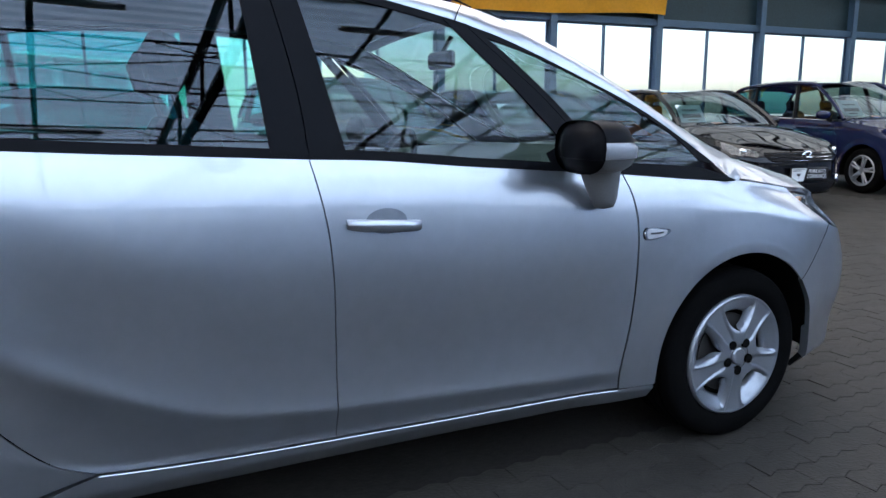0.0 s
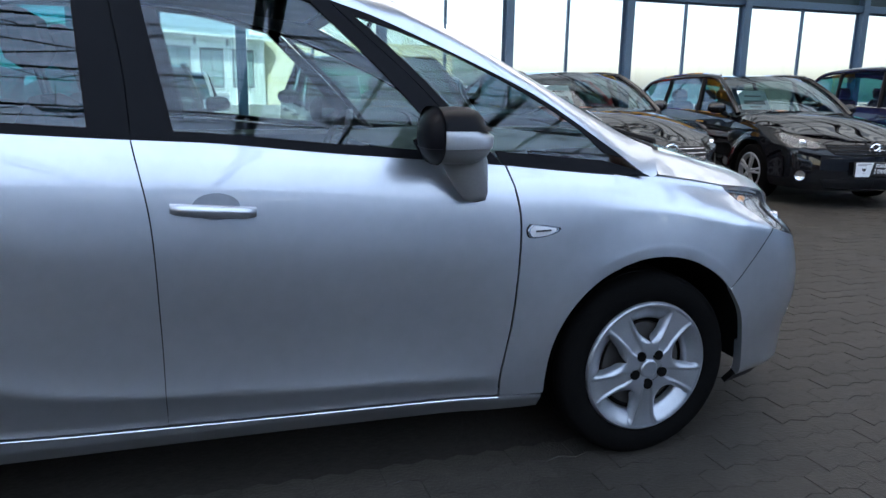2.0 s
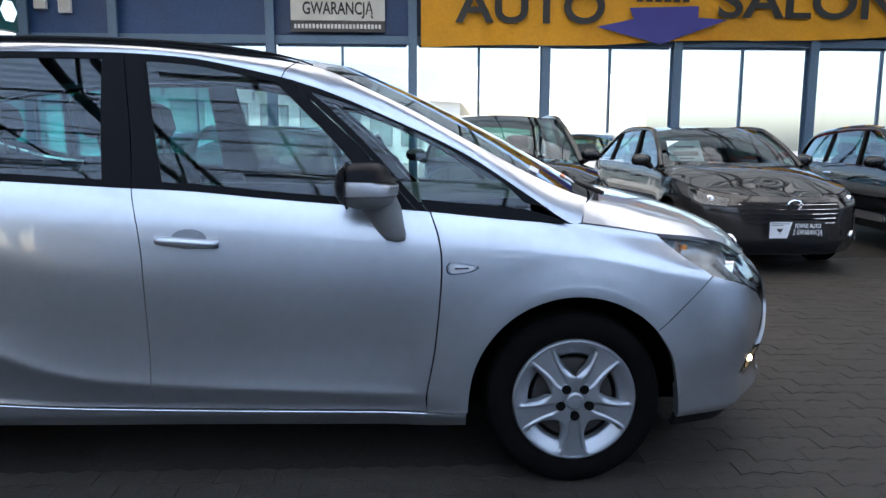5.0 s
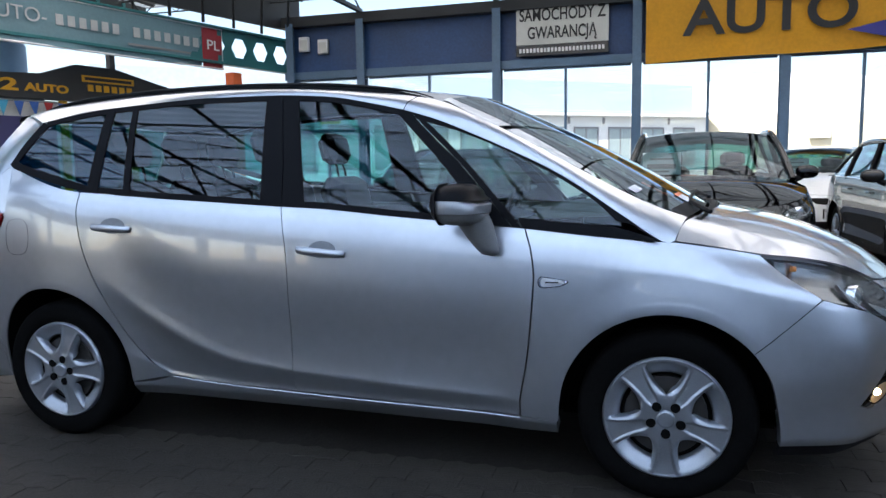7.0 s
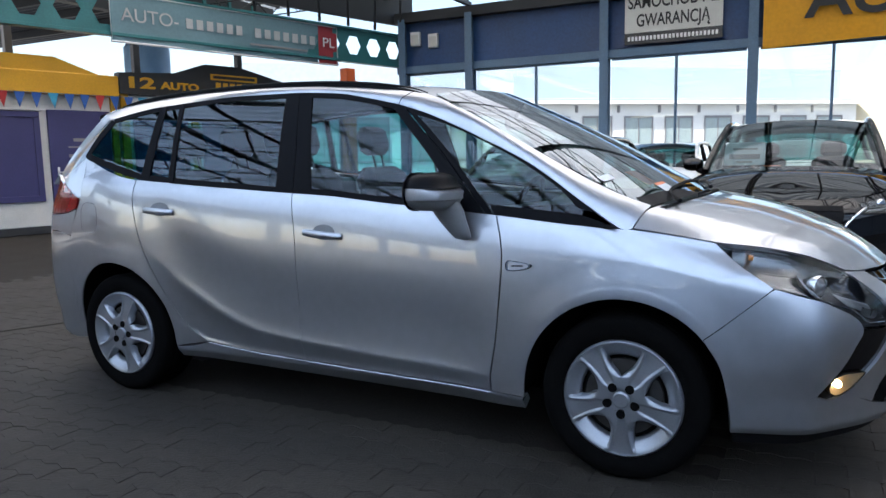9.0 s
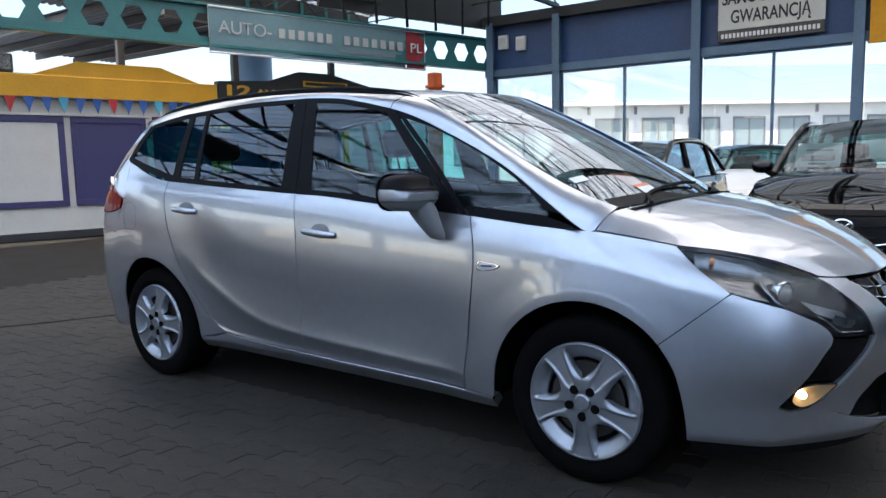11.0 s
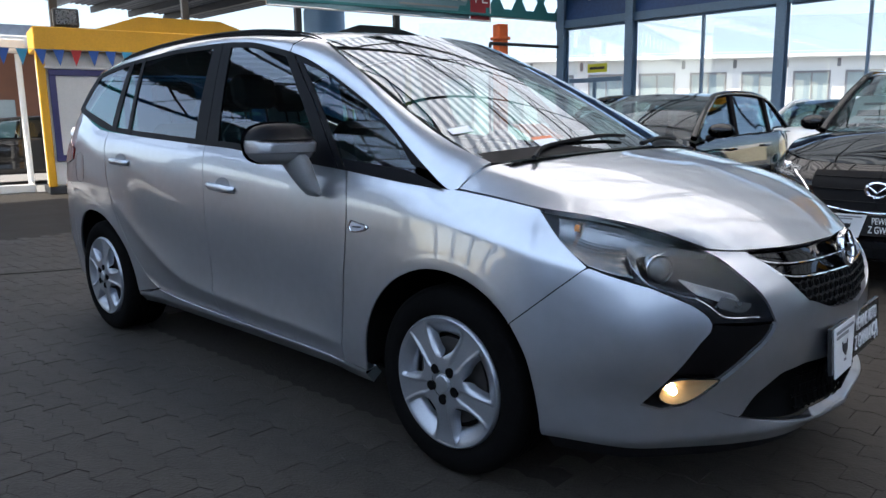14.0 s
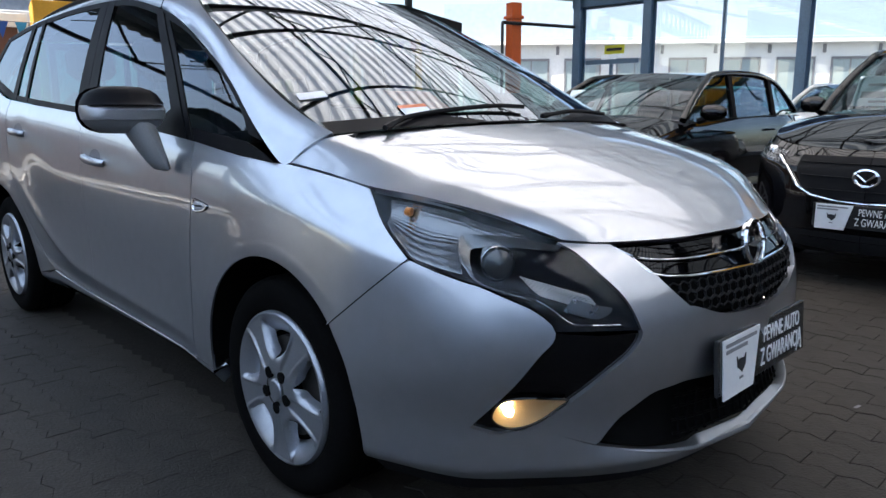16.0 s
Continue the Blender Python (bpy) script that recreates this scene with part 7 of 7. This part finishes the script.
part("door_post", Geo().box(-7.84, -7.76, WY - 0.10, WY - 0.045, 0.02, 2.08, 0.004), BLUE_STEEL, od)
post = tagged(part("orange_post", Geo().box(-0.13, 0.13, -0.13, 0.13, 0, 3.40, 0.012), ORANGE, place=west @ pose(0.16, -0.05, 0)), "orange painted steel corner post", "post", kind="structure")
part("post_collar", Geo().box(-0.17, 0.17, -0.17, 0.17, 3.05, 3.12, 0.01), ORANGE, post)
fr = tagged(thing("window_frame_far", "", ""), "thin dark frame of the open side", "frame", kind="structure")
part("frame_bar", Geo().tube([(-9.25, 10.6, 2.95), (-8.75, 12.6, 2.95)], 0.04, 6), GREY_STEEL, fr)
part("frame_post", Geo().tube([(-9.25, 10.6, 0.0), (-9.25, 10.6, 2.95)], 0.035, 6), GREY_STEEL, fr)

# unlit strip lights hung under the roof
for x in (-5.3, -2.1, 0.9, 3.8):
    for y in (-3.6, -7.4, -11.2):
        sl = thing("strip_light", "unlit fluorescent strip light hung under the roof", "lamp", "roof strip lights", place=pose(x, y, 4.95))
        part("batten", Geo().box(-0.65, 0.65, -0.05, 0.05, 0.0, 0.06, 0.008), KIOSK_WHITE, sl)
        part("tube_lamp", Geo().tube([(-0.6, 0, -0.03), (0.6, 0, -0.03)], 0.02, 8), PLATE_WHITE, sl)
        part("hanger", Geo().tube([(-0.5, 0, 0.05), (-0.5, 0, roof_h(y) - 4.93)], 0.005, 5).tube([(0.5, 0, 0.05), (0.5, 0, roof_h(y) - 4.93)], 0.005, 5), GREY_STEEL, sl)

# ---------------------------------------------------------------- kiosks beyond the open side
KM = Matrix(((0.2267, -0.974, 0, -12.71), (0.974, 0.2267, 0, 2.15), (0, 0, 1, 0), (0, 0, 0, 1)))
for x in (-2.0, 0.47, 2.92, 5.42, 8.0):
    tagged(part("steel_post", Geo().box(-0.07, 0.07, -0.07, 0.07, 0, 4.3, 0.008), GREY_STEEL, place=KM @ pose(x, 1.0 if x > 0 else 0.9, 0)), "dark steel post of the open side", "post", "side posts", "structure")
kiosk = thing("yellow_kiosk", "yellow and white kiosk with blue-framed shutters and a gabled fascia", "kiosk", place=KM)
part("wall", Geo().box(0.06, 4.45, 0.03, 0.9, 0.14, 2.56, 0.01), KIOSK_WHITE, kiosk)
part("base_frame", Geo().box(0.0, 4.46, 0.0, 0.92, 0.0, 0.14, 0.01), GREY_STEEL, kiosk)
part("roof_fascia", Geo().box(-0.02, 4.47, -0.10, 1.0, 2.57, 2.97, 0.015), YELLOW_PAINT, kiosk)
part("gable", Geo().prism([(1.0, 2.97), (4.1, 2.97), (3.3, 3.24), (1.78, 3.24)], 0.25, pose(0, -0.07, 0)), YELLOW_PAINT, kiosk)
for x in (0.0, 4.32):
    part("corner_post", Geo().box(x, x + 0.13, -0.03, 0.12, 0.14, 2.57, 0.008), YELLOW_PAINT, kiosk)
for x0, x1, inner in ((0.17, 1.5, KIOSK_WHITE), (1.62, 2.98, PURPLE_BLUE)):
    sh = part("shutter", Geo().box(x0 + 0.1, x1 - 0.1, -0.005, 0.03, 0.70, 2.14, 0.004), inner, kiosk, "closed shutter panel")
    part("shutter_frame", Geo().box(x0, x1, -0.03, 0.03, 2.13, 2.24, 0.006), PURPLE_BLUE, sh)
    part("shutter_frame", Geo().box(x0, x1, -0.03, 0.03, 0.60, 0.71, 0.006), PURPLE_BLUE, sh)
    part("shutter_frame", Geo().box(x0, x0 + 0.11, -0.03, 0.03, 0.71, 2.13, 0.006), PURPLE_BLUE, sh)
    part("shutter_frame", Geo().box(x1 - 0.11, x1, -0.03, 0.03, 0.71, 2.13, 0.006), PURPLE_BLUE, sh)
    part("shutter_ledge", Geo().box(x0 - 0.06, x1 + 0.06, -0.05, 0.03, 2.25, 2.29, 0.006), KIOSK_WHITE, sh)
dr = part("kiosk_door", Geo().box(3.12, 4.28, -0.03, 0.03, 0.18, 2.28, 0.008), PURPLE_BLUE, kiosk, "dark blue kiosk door with white print")
part("door_print", Geo().box(3.55, 3.95, -0.036, -0.03, 1.70, 1.76), INK_GREY, dr)
part("door_print", Geo().box(3.45, 4.05, -0.036, -0.03, 1.58, 1.61), INK_GREY, dr)
part("door_print", Geo().box(3.45, 4.05, -0.036, -0.03, 1.40, 1.46), INK_GREY, dr)
part("door_lever", Geo().box(3.22, 3.26, -0.05, -0.03, 1.0, 1.22, 0.004).tube([(3.24, -0.06, 1.13), (3.36, -0.07, 1.13)], 0.012, 6), PLATE_WHITE, dr)
fl = thing("floodlight", "grey box floodlight standing on the kiosk roof", "lamp", place=KM @ pose(0.55, 0.05, 2.97))
part("housing", Geo().box(-0.21, 0.21, -0.08, 0.10, 0.02, 0.34, 0.02), GREY_STEEL, fl)
part("lamp_glass", Geo().box(-0.17, 0.17, -0.09, -0.08, 0.06, 0.30, 0.004), REFLECTOR, fl)
part("bracket", Geo().box(-0.05, 0.05, -0.04, 0.04, 0.0, 0.03), GREY_STEEL, fl)

dark = thing("dark_kiosk", "dark grey kiosk with a gabled sign board and yellow letters", "kiosk", place=KM @ pose(4.52, 0, 0))
part("wall", Geo().box(0.0, 4.3, 0.03, 2.8, 0.0, 2.62, 0.01), KIOSK_WHITE, dark)
board = part("sign_board", Geo().prism([(-0.03, 2.64), (4.3, 2.64), (4.3, 3.05), (3.7, 3.16), (2.75, 3.36), (1.9, 3.36), (1.18, 3.12), (-0.03, 3.05)], 0.2, pose(0, -0.10, 0)), GREY_STEEL, dark, "dark sign board with yellow letters")
words("board_number", "12", 0.30, YELLOW_PAINT, board, pose(0.38, -0.105, 2.86, 90, 0, 0), fit=0.55, bold=0.01)
words("board_letters", "AUTO", 0.20, YELLOW_PAINT, board, pose(1.27, -0.105, 2.84, 90, 0, 0), fit=0.88, bold=0.008)
field = part("name_field", Geo().box(2.0, 3.2, -0.108, -0.10, 3.04, 3.17), YELLOW_PAINT, board)
part("name_bar", Geo().box(2.06, 3.14, -0.112, -0.108, 3.075, 3.135), INK_BLACK, field)
for i in range(6):
    part("name_bar", Geo().box(2.12 + 0.18 * i, 2.24 + 0.18 * i, -0.108, -0.10, 2.86, 2.99), YELLOW_PAINT, board)
for x in (0.0, 1.55, 3.1):
    part("yellow_post", Geo().box(x, x + 0.16, -0.03, 0.03, 0.0, 2.64, 0.008), YELLOW_PAINT, dark)
for x0, x1 in ((0.25, 1.45), (1.8, 3.0)):
    part("shutter", Geo().box(x0, x1, -0.02, 0.03, 0.5, 2.3, 0.006), PURPLE_BLUE, dark)
tank = tagged(part("water_tank", Geo().lathe([(0.0, 0.6), (0.55, 0.6), (0.62, 0.5), (0.62, -0.5), (0.55, -0.6), (0.0, -0.6)], 24, pose(0, 0, 0, 90, 0, 0)), BLUE_PLASTIC, place=KM @ pose(8.4, 6.0, 4.05)), "pale blue plastic tank on a stand", "tank")
part("tank_stand", Geo().box(-0.7, 0.7, -0.7, 0.7, -4.05, -0.6, 0.02), GREY_STEEL, tank)
# pennant string
string = thing("pennant_string", "string of red, blue and light blue cloth pennants", "bunting", place=KM)
cols = (PENNANT_BLUE, PENNANT_RED, PENNANT_BLUE, PENNANT_CYAN)
part("cord", Geo().tube([(-2.4, -0.13, 2.62)] + [(x, -0.13, 2.57) for x in np.linspace(-0.05, 8.4, 20)], 0.006, 5), INK_GREY, string)
for i in range(36):
    x = -2.3 + 0.285 * i
    s = 0.02 * math.sin(i * 1.7)
    part("pennant", Geo().prism([(x, 2.575), (x + 0.19, 2.575), (x + 0.095 + s, 2.29)], 0.006, pose(0, -0.135, 0)), cols[(i * 7 + i // 3) % 4], string)

# ---------------------------------------------------------------- outside
kerb = tagged(thing("kerb", "", ""), "black and white painted kerb stones", "kerb", kind="structure")
for i in range(14):
    part("kerb_stone", Geo().box(0.02, 0.98, -0.10, 0.10, 0.0, 0.16, 0.02), (KIOSK_WHITE, PLATE_BLACK)[i % 2], kerb, place=KM @ pose(-1.1 - i, 1.2, -0.03))
shed = thing("brown_building", "long brown building with a pale eaves band and white posts", "building", place=KM @ pose(-30, 9.0, 0))
part("wall", Geo().box(0, 37.0, 0, 6, 0, 3.4), OUT_BROWN, shed)
part("eaves", Geo().box(-0.2, 37.2, -0.6, 6, 3.4, 3.7, 0.02), OUT_WHITE, shed)
part("roof", Geo().prism([(-0.2, 3.7), (37.2, 3.7), (37.2, 4.0), (-0.2, 4.0)], 6.2, pose(0, -0.5, 0)), WALL_GREY, shed)
for i in range(15):
    part("dark_window", Geo().box(1.2 + i * 2.3, 2.6 + i * 2.3, -0.04, 0.02, 0.7, 2.0, 0.01), OUT_GLASS, shed)
for x in (-0.18, -2.2, -4.2):
    tagged(part("white_post", Geo().tube([(0, 0, 0), (0, 0, 2.6)], 0.055, 10), OUT_WHITE, place=KM @ pose(x, 1.3, 0)), "white painted steel post", "post", "white posts")
canopy = tagged(part("canopy_bar", Geo().box(-6.0, -0.05, 1.2, 1.4, 2.62, 2.86, 0.01), OUT_WHITE, place=KM), "pale beam over white posts", "beam", kind="structure")
parked_car("dark grey hatchback parked outside", GREY_PAINT, KM @ pose(-1.6, 4.2, 0, 0, 0, 180), 4.3, 1.76, 1.46, 0.96, 0.80, group="cars outside", plate=False, price=False, face="plain")

low_b = thing("white_office_building", "long white low building with windows and a pale blue roof", "building", place=pose(-15.6, 32, 0, 0, 0, 40))
part("wall", Geo().box(-12.0, 24.0, 0, 8, 0, 4.1), OUT_WHITE, low_b)
part("roof", Geo().box(-12.3, 24.3, -0.5, 8, 4.1, 4.35, 0.03).prism([(-12.3, 4.35), (24.3, 4.35), (24.3, 6.2), (-12.3, 6.2)], 5.0, pose(0, 1.0, 0)), OUT_BLUE, low_b)
part("gutter", Geo().box(-12.3, 24.3, -0.56, -0.5, 4.05, 4.2, 0.01), OUT_WHITE, low_b)
for i in range(14):
    x = -11.2 + 2.5 * i
    w = part("window", Geo().box(x, x + 1.6, -0.03, 0.05, 1.2, 3.3, 0.01), OUT_GLASS, low_b)
    for a, b, c, d in ((x - 0.09, x + 1.69, 3.3, 3.42), (x - 0.09, x + 1.69, 1.08, 1.2), (x - 0.09, x, 1.2, 3.3), (x + 1.6, x + 1.69, 1.2, 3.3), (x + 0.77, x + 0.83, 1.2, 3.3)):
        part("window_frame", Geo().box(a, b, -0.07, -0.03, c, d), INK_GREY, w)
    part("downpipe_bracket", Geo().box(x - 0.5, x - 0.35, -0.06, 0.0, 3.6, 4.0), INK_GREY, low_b)
tan = thing("tan_hall", "tan and pale grey industrial hall with a curved roof", "building", place=pose(0, 48, 0))
part("wall", Geo().box(-1.0, 16, 0, 10, 0, 4.2), OUT_TAN, tan)
part("upper_wall", Geo().box(-1.0, 16, 0.0, 10, 4.2, 5.6), OUT_WHITE, tan)
part("roof", Geo().prism([(x, 5.6 + 1.2 * math.sin(math.pi * (x + 1.0) / 17)) for x in np.linspace(-1.0, 16.0, 18)], 10.0), OUT_WHITE, tan)
part("wall_unit", Geo().box(9.0, 10.2, -0.4, 0, 2.6, 3.6, 0.03), OUT_WHITE, tan)

# scraps of litter on the pavers
for x, y, r in ((0.19, 3.29, 20), (1.0, 1.0, 70)):
    tagged(part("litter_scrap", Geo().grid([[Vector((a, b, 0.002 + 0.002 * math.sin(90 * a + 60 * b))) for a in (-0.016, -0.006, 0.006, 0.016)] for b in (-0.006, 0.0, 0.006)]), INK_GREY, place=pose(x, y, 0.001, 0, 0, r)), "small crumpled scrap of pale paper on the pavers", "litter", "litter scraps")


# ---------------------------------------------------------------- pavers: wavy interlocking blocks in running bond
PL, PW, GAP = 0.225, 0.1125, 0.0024
wave = lambda x: 0.011 * (1 - 4 * abs(((x / (PL / 2)) % 1.0) - 0.5))


def paver_geo(drop=0.0, tilt=0.0):
    """One block about its own centre, with eased edges."""
    xs = [GAP / 2 + (PL - GAP) * i / 8 for i in range(9)]
    low = [(x - PL / 2, wave(x) - PW / 2 + GAP / 2) for x in xs]
    top = [(x - PL / 2, wave(x) + PW / 2 - GAP / 2) for x in xs][::-1]
    ring = low + top
    n = len(ring)
    vs = [(x * 0.993, y * 0.986, -drop + tilt * x) for x, y in ring] + [(x, y, -0.0016 - drop) for x, y in ring] + [(x, y, -0.02) for x, y in ring]
    fs = [tuple(range(n))] + [(i + n, (i + 1) % n + n, (i + 1) % n, i) for i in range(n)] + [(i + 2 * n, (i + 1) % n + 2 * n, (i + 1) % n + n, i + n) for i in range(n)]
    return vs, fs


def paver_at(i, j):
    return (i + 0.5 * (j % 2)) * PL, j * PW


variants = []
for k in range(5):
    vs, fs = paver_geo(0.0006 * k, 0.003 * (k - 2))
    me = bpy.data.meshes.new("paver")
    me.from_pydata(vs, [], fs)
    me.materials.append(PAVER)
    me.polygons.foreach_set("use_smooth", [True] * len(me.polygons))
    me.set_sharp_from_angle(angle=radians(25))
    variants.append(me)
rest = Geo()
count = 0
for j in range(-30, 40):
    for i in range(-32, 34):
        x, y = paver_at(i, j)
        if 0.75 < x < 2.85 and -1.75 < y < 1.35 and count < 300:
            o = new("paver", variants[(i * 7 + j * 3) % 5])
            o.parent = floor_
            o.location = (x, y, 0.001)
            count += 1
        else:
            if -2.9 < x < 0.25 and -0.75 < y < 0.75:
                continue
            vs, fs = paver_geo(0.0006 * ((i * 7 + j * 3) % 5), 0.003 * ((i * 7 + j * 3) % 5 - 2))
            rest.add([(a + x, b + y, c) for a, b, c in vs], fs)
o = part("paver_field", rest, PAVER_FIELD, floor_, sharp=25)
o["kind"] = "stuff"
